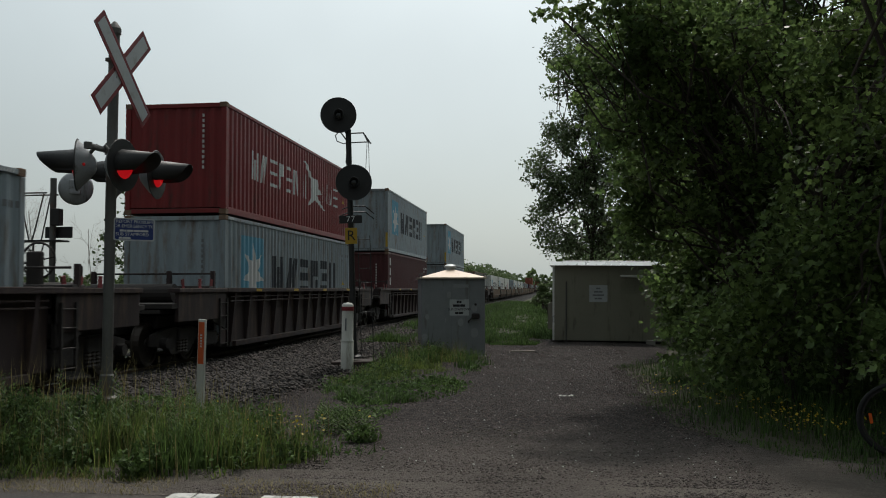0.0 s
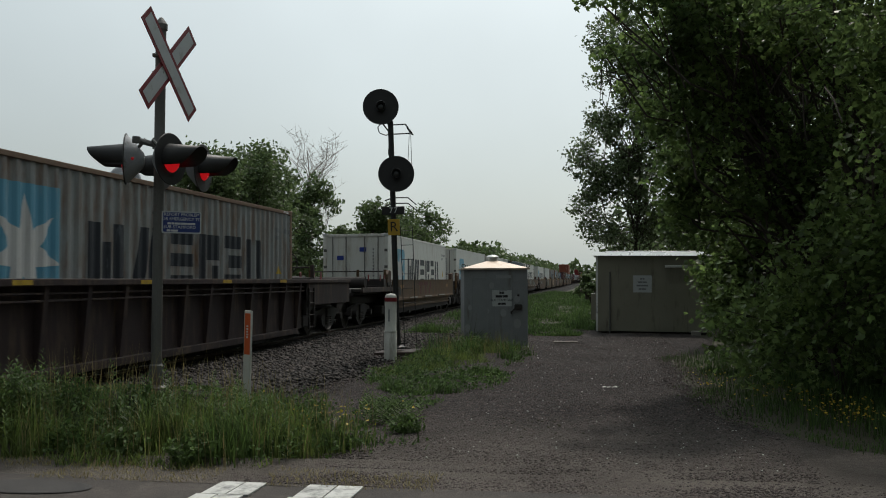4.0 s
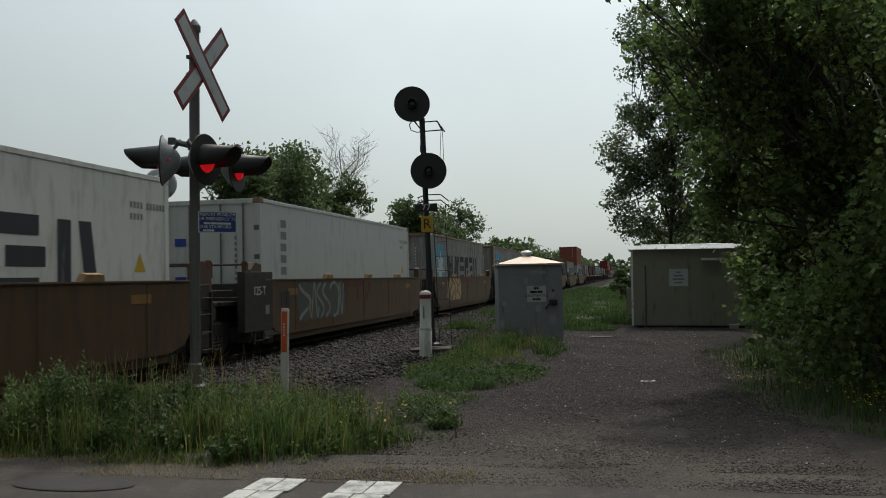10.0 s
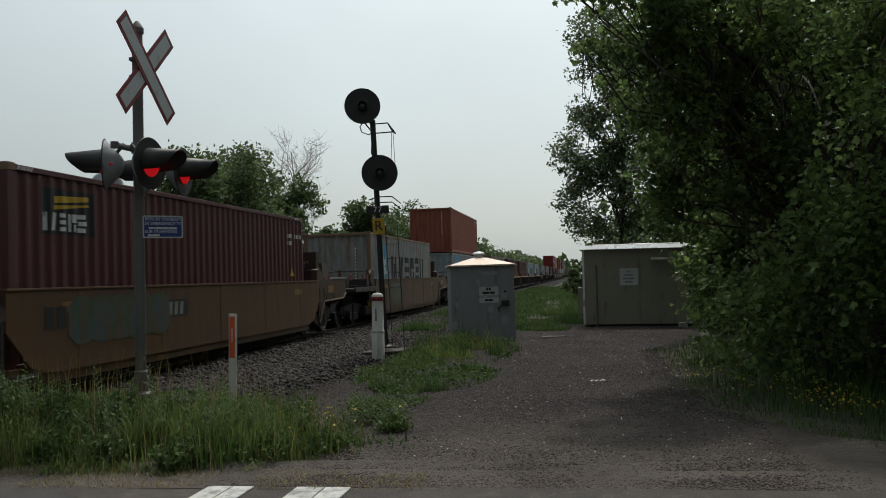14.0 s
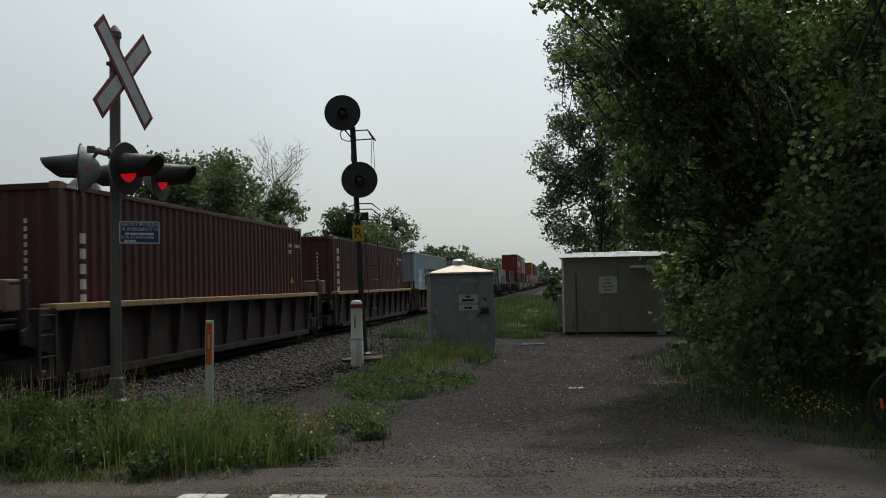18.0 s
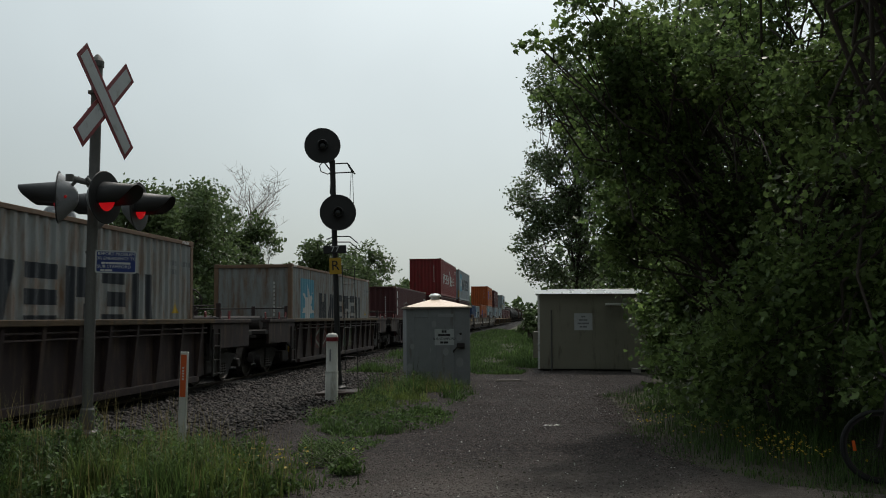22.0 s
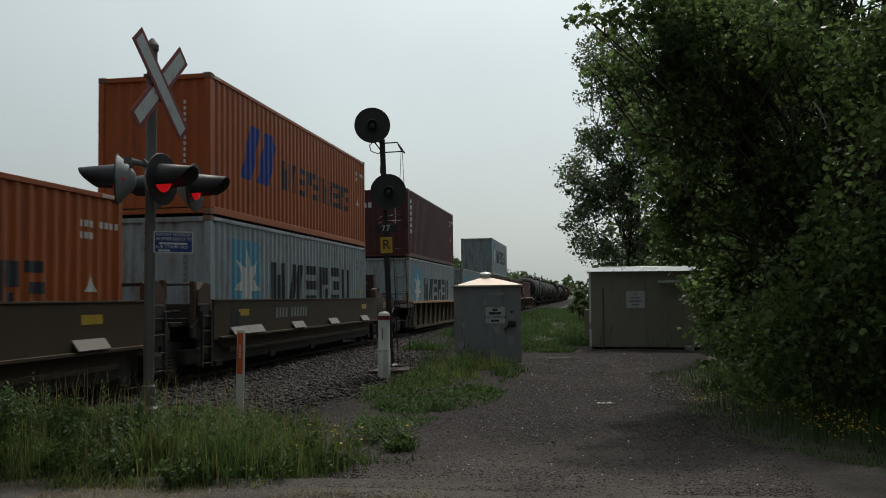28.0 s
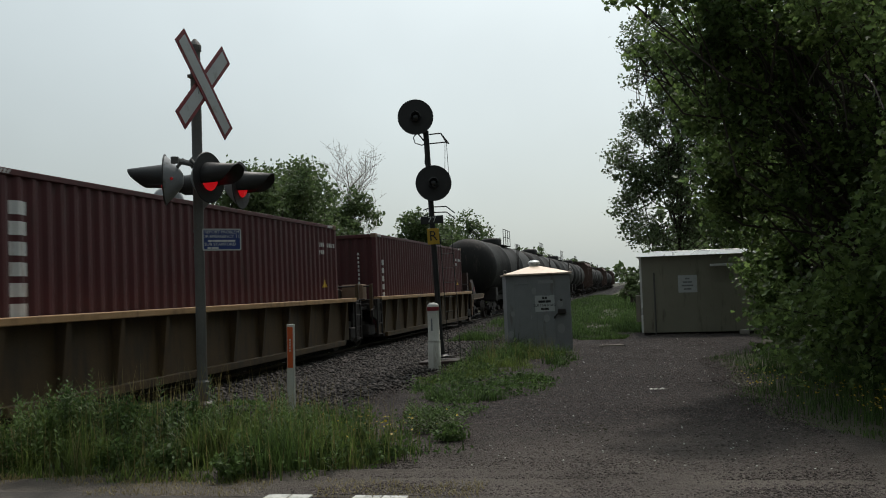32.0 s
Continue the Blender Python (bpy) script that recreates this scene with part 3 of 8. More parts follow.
tagged(stones("ballast_stones", 34000, ballast_region, (0.02, 0.06), "ballast_stone", 3, lambda x, y: bed_z(x, y) + 0.022), "loose crushed ballast stones beside the track", "stones", kind="stuff")


def lane_region(rng, n):
    y = 6.6 + 22 * rng.random(n) ** 1.7
    wide = np.where(y > 8.8, 1.5, 0.0)
    return np.stack([-2.6 - wide + (4.4 + wide) * rng.random(n) + 0.2 * np.clip(8 - y, 0, 2) * rng.standard_normal(n), y], 1)


tagged(stones("lane_pebbles", 82000, lane_region, (0.005, 0.02), "pebble", 4, lane_z, 0.0), "small loose pebbles scattered on the gravel lane", "pebbles", kind="stuff")


def pale_region(rng, n):
    y = 7.6 + 17 * rng.random(n) ** 1.3
    return np.stack([-1.6 + 3.2 * rng.random(n), y], 1)


tagged(stones("pale_stones", 620, pale_region, (0.004, 0.017), "post_white", 9, lane_z, 0.3), "scattered pale stone chips on the gravel lane", "stones", kind="stuff")

tagged(stones("earth_clods", 60, lambda r, n: np.stack([r.normal(-0.62, 0.22, n), r.normal(9.7, 0.4, n)], 1), (0.008, 0.026), "soil", 12, lane_z, 0.2), "dark crumbled earth clods on the gravel lane", "earth", kind="stuff")

# rails
def rail_profile(bm, y0, y1, x):
    prof = [(-0.07, 0), (0.07, 0), (0.07, 0.012), (0.012, 0.03), (0.01, 0.11), (0.036, 0.125), (0.036, 0.155), (-0.036, 0.155), (-0.036, 0.125), (-0.01, 0.11), (-0.012, 0.03), (-0.07, 0.012)]
    mx = Matrix(((1, 0, 0, x), (0, 0, 1, y0), (0, 1, 0, RAIL_Z - 0.158), (0, 0, 0, 1)))
    prism(bm, prof, mx, y1 - y0)


for side in (-1, 1):
    rail_x = TRACK_X + side * 0.755
    r = tagged(new("rail", mesh_of(fresh(rail_profile, -700, 900, rail_x), "rail", "rail")), "rusty steel rail with a polished running head", "rail", "rails", "structure")
    part("running_head", fresh(box, rail_x - 0.03, rail_x + 0.03, -700, 900, RAIL_Z - 0.004, RAIL_Z + 0.001), "rail_top", r, "bright polished rail head")
track = tagged(new("sleepers", None), "creosoted timber railway sleepers in ballast", "sleepers", kind="structure")
sl = shared("sleeper", lambda b: box(b, -1.3, 1.3, -0.115, 0.115, -0.16, 0.0, 0.012), "sleeper")
y = 6.9
for i in range(110):
    part("sleeper", sl, None, track, at=pose(TRACK_X + random.uniform(-.03, .03), y, RAIL_Z - 0.155, 0, 0, random.uniform(-1, 1)))
    y += 0.52
bm = bmesh.new()
for k in range(5):
    box(bm, TRACK_X - 1.9, TRACK_X + 1.9, -1.7 + k * 1.64, -0.1 + k * 1.64, RAIL_Z - 0.16, RAIL_Z - 0.006, 0.01)
tagged(new("crossing_planks", mesh_of(bm, "crossing_planks", "sleeper")), "dark timber crossing planks between the rails", "crossing", kind="structure")


# ---- fixed things beside the track ----
def text_part(name, body, size, material, parent, at, label="", spread=1.0):
    """Letters as a flat mesh under a sign."""
    cu = bpy.data.curves.new(name, "FONT")
    cu.body, cu.size, cu.align_x, cu.align_y, cu.extrude, cu.resolution_u = body, size, "CENTER", "CENTER", 0.0015, 2
    cu.space_character = spread
    ob = bpy.data.objects.new("text_tmp", cu)
    scene.collection.objects.link(ob)
    dg = bpy.context.evaluated_depsgraph_get()
    me = bpy.data.meshes.new_from_object(ob.evaluated_get(dg))
    bpy.data.objects.remove(ob)
    me.materials.clear()
    me.materials.append(M[material])
    return part(name, me, None, parent, label, at=at)


FACE_X = pose(0, 0, 0, 90, 0, 90)            # a sign's own x, y, z turned to face +x
FACE_CAM = pose(0, 0, 0, 90, 0, 0)           # faces -y


def bars(name, parent, at, widths, h, gap, material, wscale=1.0):
    """Rows of plain bars in place of small writing."""
    bm = bmesh.new()
    for i, row in enumerate(widths):
        x = -sum(w + 0.25 for w in row) * wscale / 2
        for w in row:
            box(bm, x, x + w * wscale, -i * gap - h / 2, -i * gap + h / 2, 0, 0.002)
            x += (w + 0.25) * wscale
    return tagged(part(name, bm, material, parent, at=at), kind="stuff")


def plate(bm, w, h, t=0.003, r=0.02):
    pts = []
    for cx, cy, a0 in ((w / 2 - r, h / 2 - r, 0), (-w / 2 + r, h / 2 - r, 90), (-w / 2 + r, -h / 2 + r, 180), (w / 2 - r, -h / 2 + r, 270)):
        pts += [(cx + r * math.cos(radians(a0 + a)), cy + r * math.sin(radians(a0 + a))) for a in (0, 30, 60, 90)]
    return prism(bm, pts, Matrix(), t)


def light_head(parent, at, lit):
    """Flashing-light head: round black backing plate, housing, lens and long hood. Its own z is the beam."""
    bg_ob = part("backing_plate", shared("backing_plate", lambda b: lathe(b, [(0.0, -0.004), (0.28, -0.004), (0.286, 0.002), (0.28, 0.008), (0.0, 0.008)], seg=36), "black"), None, parent, "round black backing plate", at=at)
    part("housing", shared("housing", lambda b: lathe(b, [(0.0, -0.19), (0.06, -0.188), (0.095, -0.17), (0.15, -0.125), (0.225, -0.055), (0.268, -0.005)], seg=30), "grey_cast", True), None, bg_ob, "grey cast lamp housing")
    part("lens", shared("lens", lambda b: lathe(b, [(0.148, 0.012), (0.13, 0.034), (0.08, 0.05), (0.0, 0.056)], seg=28), lit, True), None, bg_ob, "red signal lens")

    def hood(b):
        n, ln = 22, 0.40
        prof = []
        for i in range(n + 1):
            a = radians(-235 / 2 + 235 * i / n)
            cut = 1.0 - 0.42 * (abs(a) / radians(117.5)) ** 3
            prof.append((0.165 * math.sin(a), 0.165 * math.cos(a), ln * cut))
        inner = [b.verts.new((x * 1.0, y * 1.0, 0.0)) for x, y, z in prof]
        outer = [b.verts.new((x * 0.86, y * 0.78 - 0.012, z)) for x, y, z in prof]
        inner2 = [b.verts.new((x * 1.04, y * 1.04, 0.0)) for x, y, z in prof]
        outer2 = [b.verts.new((x * 0.90, y * 0.82 - 0.012, z)) for x, y, z in prof]
        for i in range(n):
            b.faces.new((inner[i], inner[i + 1], outer[i + 1], outer[i]))
            b.faces.new((inner2[i + 1], inner2[i], outer2[i], outer2[i + 1]))
            b.faces.new((outer[i], outer[i + 1], outer2[i + 1], outer2[i]))
        for i in (0, n):
            b.faces.new((inner[i], outer[i], outer2[i], inner2[i]))
    part("hood", shared("hood", hood, "black", True), None, bg_ob, "long black sun hood")
    part("side_lens", shared("side_lens", lambda b: lathe(b, [(0.018, -0.004), (0.014, 0.006), (0.0, 0.01)], pose(0.205, -0.015, -0.085, 0, 66, 0), 12), "lens_dim"), None, bg_ob, "small red side lens")


def crossing_mast(x, y):
    z0 = ground_z(x, y) - 0.03
    th = thing("crossing_signal", "galvanised crossing mast with a red-edged white crossbuck and hooded red lights", "crossing signal", pose(x, y, z0, 0, 0.45, 0))
    top = 4.17
    part("pole", fresh(rod, (0, 0, 0.1), (0, 0, top), 0.058, 20), "steel_pole", th)
    part("cap", fresh(lathe, [(0.072, top - 0.06), (0.072, top), (0.05, top + 0.035), (0.02, top + 0.075), (0.0, top + 0.085)], seg=18), "steel_pole", th, "pointed cast pole cap")
    part("base_collar", fresh(lathe, [(0.13, 0.02), (0.13, 0.1), (0.085, 0.13), (0.075, 0.34), (0.06, 0.36)], seg=18), "steel_pole", th, "rusty cast base collar")
    part("foundation", fresh(box, -0.28, 0.28, -0.28, 0.28, -0.2, 0.035, 0.03), "concrete", th, "weathered concrete foundation")
    # crossbuck, facing +x
    zc = 3.71
    for tilt, off in ((45, 0.072), (-45, 0.085)):
        blade = part("crossbuck_blade", fresh(box, -0.68, 0.68, -0.125, 0.125, -0.004, 0.004, 0.003), "sign_red", th, "red-edged crossbuck blade",
                     at=pose(off, 0.06, zc) @ pose(0, 0, 0, 0, 0, -5) @ FACE_X @ pose(0, 0, 0, 0, 0, tilt))
        part("white_face", fresh(box, -0.63, 0.63, -0.078, 0.078, 0.004, 0.0065), "sign_white", blade, "weathered white reflective face")
        part("back_face", fresh(box, -0.64, 0.64, -0.09, 0.09, -0.0055, -0.004), "grey_cast", blade, "bare metal back")
    for dz in (-0.1, 0.1):
        part("clamp", fresh(box, -0.065, 0.068, -0.075, 0.075, zc + dz - 0.02, zc + dz + 0.02, 0.006), "steel_pole", th)
    # light arm
    za = 2.82
    part("cross_arm", fresh(lambda b: (rod(b, (0, -0.5, za - 0.035), (0, 0.75, za - 0.01), 0.033), rod(b, (0.12, 0.1, za + 0.02), (0.12, 0.7, za - 0.04), 0.014), lathe(b, [(0.0, -0.04), (0.042, -0.034), (0.042, 0.034), (0.0, 0.04)], Matrix.Translation((0, -0.5, za - 0.035)), 14))), "steel_pole", th, "horizontal pipe arm")
    part("junction_box", fresh(lambda b: (lathe(b, [(0.0, -0.07), (0.075, -0.06), (0.085, 0.0), (0.075, 0.06), (0.0, 0.07)], Matrix.Translation((0, 0.0, za)), 18), lathe(b, [(0.0, -0.05), (0.06, -0.04), (0.06, 0.05), (0.0, 0.06)], Matrix.Translation((0.02, 0.2, za + 0.01)), 14))), "steel_pole", th, "round cast junction box")
    zl = za - 0.205
    for xx, yy, turn, lit in ((-0.25, -0.26, 203, "lens_dim"), (-0.25, 0.55, 195, "lens_dim"), (0.24, -0.2, -8, "lens_red"), (0.24, 0.6, 4, "lens_red")):
        light_head(th, pose(xx, yy, zl, 0, 0, turn) @ FACE_X, lit)
        part("hanger", fresh(rod, (xx * 0.1, yy, za + 0.01), (xx * 0.55, yy, zl + 0.1), 0.02, 8), "steel_pole", th)
    sign = part("notice_plate", fresh(plate, 0.44, 0.25), "sign_white", th, "white-edged blue emergency notice plate", at=pose(0.05, -0.03, 1.94) @ pose(0, 0, 0, 0, 0, -50) @ FACE_X @ pose(0.22, 0, 0.02))
    part("blue_face", fresh(plate, 0.41, 0.22, 0.002, 0.015), "sign_blue", sign, at=pose(0, 0, 0.0025))
    text_part("notice_text", "REPORT PROBLEM\nOR EMERGENCY TO", 0.05, "ink_white", sign, pose(0, 0.06, 0.005), spread=0.95)
    bars("notice_bar", sign, pose(0, -0.015, 0.0045), [[2, 1, 3, 3, 4]], 0.022, 0.05, "ink_white", 0.022)
    text_part("notice_line", "SUB STAMFORD", 0.05, "ink_white", sign, pose(-0.02, -0.055, 0.005))
    bars("notice_mark", sign, pose(-0.1, -0.095, 0.0045), [[2, 4]], 0.022, 0.05, "ink_white", 0.02)
    for dz in (1.86, 2.04):
        part("band_clamp", fresh(lathe, [(0.064, -0.012), (0.068, -0.012), (0.068, 0.012), (0.064, 0.012)], Matrix.Translation((0, 0, dz)), 18), "steel_pole", th)
    return th


crossing_mast(-4.81, 9.05)


def searchlight(parent, at, back="black"):
    """Round black target with a small lamp tube in its middle; its own z is the beam."""
    d = part("target", shared("target", lambda b: lathe(b, [(0.0, -0.01), (0.365, -0.01), (0.38, -0.002), (0.378, 0.006), (0.36, 0.0), (0.12, -0.002), (0.1, -0.002)], seg=44), back), None, parent, "round black signal target", at=at)
    part("lamp_tube", shared("lamp_tube", lambda b: lathe(b, [(0.1, -0.003), (0.11, 0.02), (0.11, 0.12), (0.1, 0.13), (0.095, 0.03), (0.0, 0.02)], seg=24), "black"), None, d, "black lamp hood")
    part("lamp_glass", shared("lamp_glass", lambda b: lathe(b, [(0.09, 0.024), (0.05, 0.038), (0.0, 0.042)], seg=20), "lens_dark", True), None, d, "dark unlit lens")
    part("lamp_case", shared("lamp_case", lambda b: box(b, -0.13, 0.13, -0.2, 0.18, -0.36, -0.01, 0.04), "black" if back == "black" else "grey_cast"), None, d, "lamp case behind the target")


def near_signal(x, y):
    th = thing("block_signal", "black searchlight signal mast with two round targets and plates", "railway signal", pose(x, y, 0, 0, -1.7, 0))
    part("mast", fresh(rod, (0, 0, 0.2), (0, 0, 5.0), 0.06, 16), "black", th, "rust-stained black pipe mast")
    part("foundation", fresh(box, -0.42, 0.42, -0.38, 0.38, -0.2, 0.12, 0.02), "end_rust", th, "square rust-brown foundation block")
    part("base_flange", fresh(lathe, [(0.16, 0.16), (0.16, 0.2), (0.08, 0.24), (0.07, 0.5)], seg=16), "black", th)
    searchlight(th, pose(-0.15, -0.22, 5.28) @ pose(0, 0, 0, 0, 0, 14) @ FACE_CAM)
    searchlight(th, pose(0.14, -0.22, 3.84) @ pose(0, 0, 0, 0, 0, 14) @ FACE_CAM)
    part("bracket", fresh(lambda b: (rod(b, (0, 0, 4.9), (-0.24, -0.05, 5.2), 0.03), rod(b, (0, 0, 4.72), (-0.2, -0.02, 5.0), 0.015))), "black", th)
    part("bracket", fresh(rod, (0, 0, 3.8), (0.12, -0.05, 3.84), 0.03), "black", th)

    def loop(b):
        pts = [(-0.16, -0.05, 5.0), (-0.27, -0.05, 4.88), (-0.24, -0.05, 4.76), (-0.1, -0.03, 4.7), (-0.02, -0.03, 4.72), (-0.06, -0.03, 4.3), (0.02, -0.03, 4.1)]
        for p, q in zip(pts, pts[1:]):
            rod(b, p, q, 0.011, 6)
    part("cable", fresh(loop), "black", th, "hanging black cable")

    def upper_cage(b):
        for z in (4.72, 4.92):
            pts = [(0, 0.0, z), (0.32 if z > 4.8 else 0.42, 0.02, z), (0.42, 0.3, 4.73)]
            for p, q in zip(pts, pts[1:]):
                rod(b, p, q, 0.014, 6)
        rod(b, (0.32, 0.02, 4.92), (0.42, 0.02, 4.72), 0.014, 6)
        for dx in (0.0, 0.1):
            rod(b, (0.38 + dx * 0.3, 0.1, 4.72), (0.27 + dx, 0.3, 3.9), 0.006, 5)

    def lower_cage(b):
        for z in (3.2, 3.32):
            pts = [(-0.2, 0.1, z), (0.0, 0.06, z + 0.05), (0.3, 0.12, z + 0.04), (0.44, 0.3, z - 0.1)]
            for p, q in zip(pts, pts[1:]):
                rod(b, p, q, 0.013, 6)
    part("upper_cage", fresh(upper_cage), "black", th, "thin bent bar cage")
    tagged(part("lower_cage", fresh(lower_cage), "black", th, "thin bent bar cage"), kind="stuff")

    def ladder(b):
        for dx in (0.08, 0.34):
            rod(b, (dx, 0.34, 0.2), (dx, 0.30, 2.75), 0.009, 6)
        for k in range(8):
            rod(b, (0.08, 0.33, 0.5 + k * 0.31), (0.34, 0.33, 0.5 + k * 0.31), 0.006, 6)
    part("ladder", fresh(ladder), "black", th, "thin black service ladder")
    p77 = part("number_plate", fresh(box, -0.24, 0.24, -0.008, 0.008, -0.085, 0.085, 0.004), "black", th, "black number plate", at=pose(0.02, -0.09, 3.08, 0, 0, 14))
    text_part("plate_digits", "77", 0.17, "ink_white", p77, pose(0.0, -0.012, 0) @ FACE_CAM, "white digits", 1.15)
    rp = part("letter_plate", fresh(box, -0.125, 0.125, -0.006, 0.006, -0.17, 0.17, 0.003), "sign_yellow", th, "square yellow plate", at=pose(0.02, -0.085, 2.73, 0, 0, 14))
    text_part("plate_letter", "R", 0.30, "ink_black", rp, pose(0.0, -0.010, 0) @ FACE_CAM, "black letter")
    return th


near_signal(-4.12, 18.05)


def far_signal(x, y):
    th = thing("block_signal", "grey signal mast with a ladder cage beyond the track", "railway signal", pose(x, y, -0.1))
    part("mast", fresh(rod, (0, 0, 0.0), (0, 0, 4.48), 0.075, 14), "steel_pole", th)
    searchlight(th, pose(0.44, 0.3, 4.25) @ pose(0, 0, 0, 0, 0, 20) @ pose(0, 0, 0, -90, 0, 0), "grey_cast")
    part("round_back", fresh(lathe, [(0.0, 0.0), (0.40, 0.0), (0.42, 0.03), (0.36, 0.1), (0.2, 0.14), (0.0, 0.15)], pose(0.44, 0.27, 4.25) @ pose(0, 0, 0, 0, 0, 20) @ pose(0, 0, 0, 90, 0, 0), 32), "grey_cast", th, "pale grey round signal back", smooth=True)
    part("relay_box", fresh(box, -0.02, 0.22, -0.1, 0.1, 3.3, 3.72, 0.02), "black", th)
    part("back_of_plate", fresh(box, -0.26, 0.46, 0.09, 0.12, 3.0, 3.28, 0.01), "black", th)
    part("platform", fresh(box, -0.95, 0.3, -0.2, 0.25, 2.9, 2.94), "black", th)

    def cage(b):
        for p, q in (((-1.0, -.2, 4.1), (-0.05, -.2, 4.1)), ((-1.0, .3, 4.1), (-0.05, .3, 4.1)), ((-1.0, -.2, 4.1), (-1.0, .3, 4.1)), ((-0.95, 0, 4.1), (-0.85, 0, 2.9)), ((-0.25, 0, 4.1), (-0.55, 0, 2.9)),
                     ((-0.9, 0, 4.1), (-0.62, 0, 2.9)), ((-0.8, 0, 2.9), (-0.8, 0, 0)), ((-0.5, 0, 2.9), (-0.5, 0, 0)), ((-0.25, .3, 4.1), (-0.5, .3, 2.9))):
            rod(b, p, q, 0.02, 6)
        for k in range(9):
            rod(b, (-0.8, 0, 0.3 + k * 0.3), (-0.5, 0, 0.3 + k * 0.3), 0.014, 6)
    part("ladder_cage", fresh(cage), "steel_pole", th, "thin steel ladder and cage")
    part("foundation", fresh(box, -0.45, 0.45, -0.45, 0.45, -0.3, 0.1, 0.03), "concrete", th)


far_signal(-12.25, 20.2)


def bollard(x, y):
    th = thing("vent_post", "white steel post with a red band and rounded cap", "bollard", pose(x, y, ground_z(x, y) - 0.03, 0, 0.6, 0))
    part("post", fresh(lathe, [(0.125, 0.0), (0.125, 0.62), (0.115, 0.63), (0.115, 1.21)], seg=28), "post_white", th, smooth=True)
    part("band", fresh(lathe, [(0.118, 1.21), (0.122, 1.215), (0.122, 1.285), (0.118, 1.29)], seg=28), "sign_red", th, "faded red band")
    part("cap", fresh(lathe, [(0.117, 1.29), (0.113, 1.325), (0.08, 1.36), (0.0, 1.375)], seg=28), "post_white", th, smooth=True)
    part("sticker", fresh(box, -0.02, 0.006, -0.1265, -0.113, 0.82, 1.06), "p_grey", th, "narrow grey sticker")
    part("collar", fresh(lathe, [(0.127, 0.6), (0.131, 0.6), (0.131, 0.625), (0.127, 0.625)], seg=28), "post_white", th)


bollard(-4.02, 16.95)


def marker_post(x, y):
    th = thing("marker_post", "flat white marker post with an orange reflective panel in the grass", "marker post", pose(x, y, ground_z(x, y) - 0.2, 0, 1.6, -20))
    part("post", fresh(box, -0.052, 0.052, -0.012, 0.012, 0, 1.2, 0.005), "post_white", th)
    part("reflective_panel", fresh(box, -0.04, 0.04, -0.0155, -0.012, 0.72, 1.17, 0.001), "post_orange", th, "orange reflective panel")
    part("panel_letters", fresh(lambda b: [box(b, -0.012, 0.012, -0.017, -0.0155, 0.9 + 0.03 * k, 0.918 + 0.03 * k) for k in range(5)]), "post_white", th, "small pale marks")


marker_post(-3.77, 9.1)


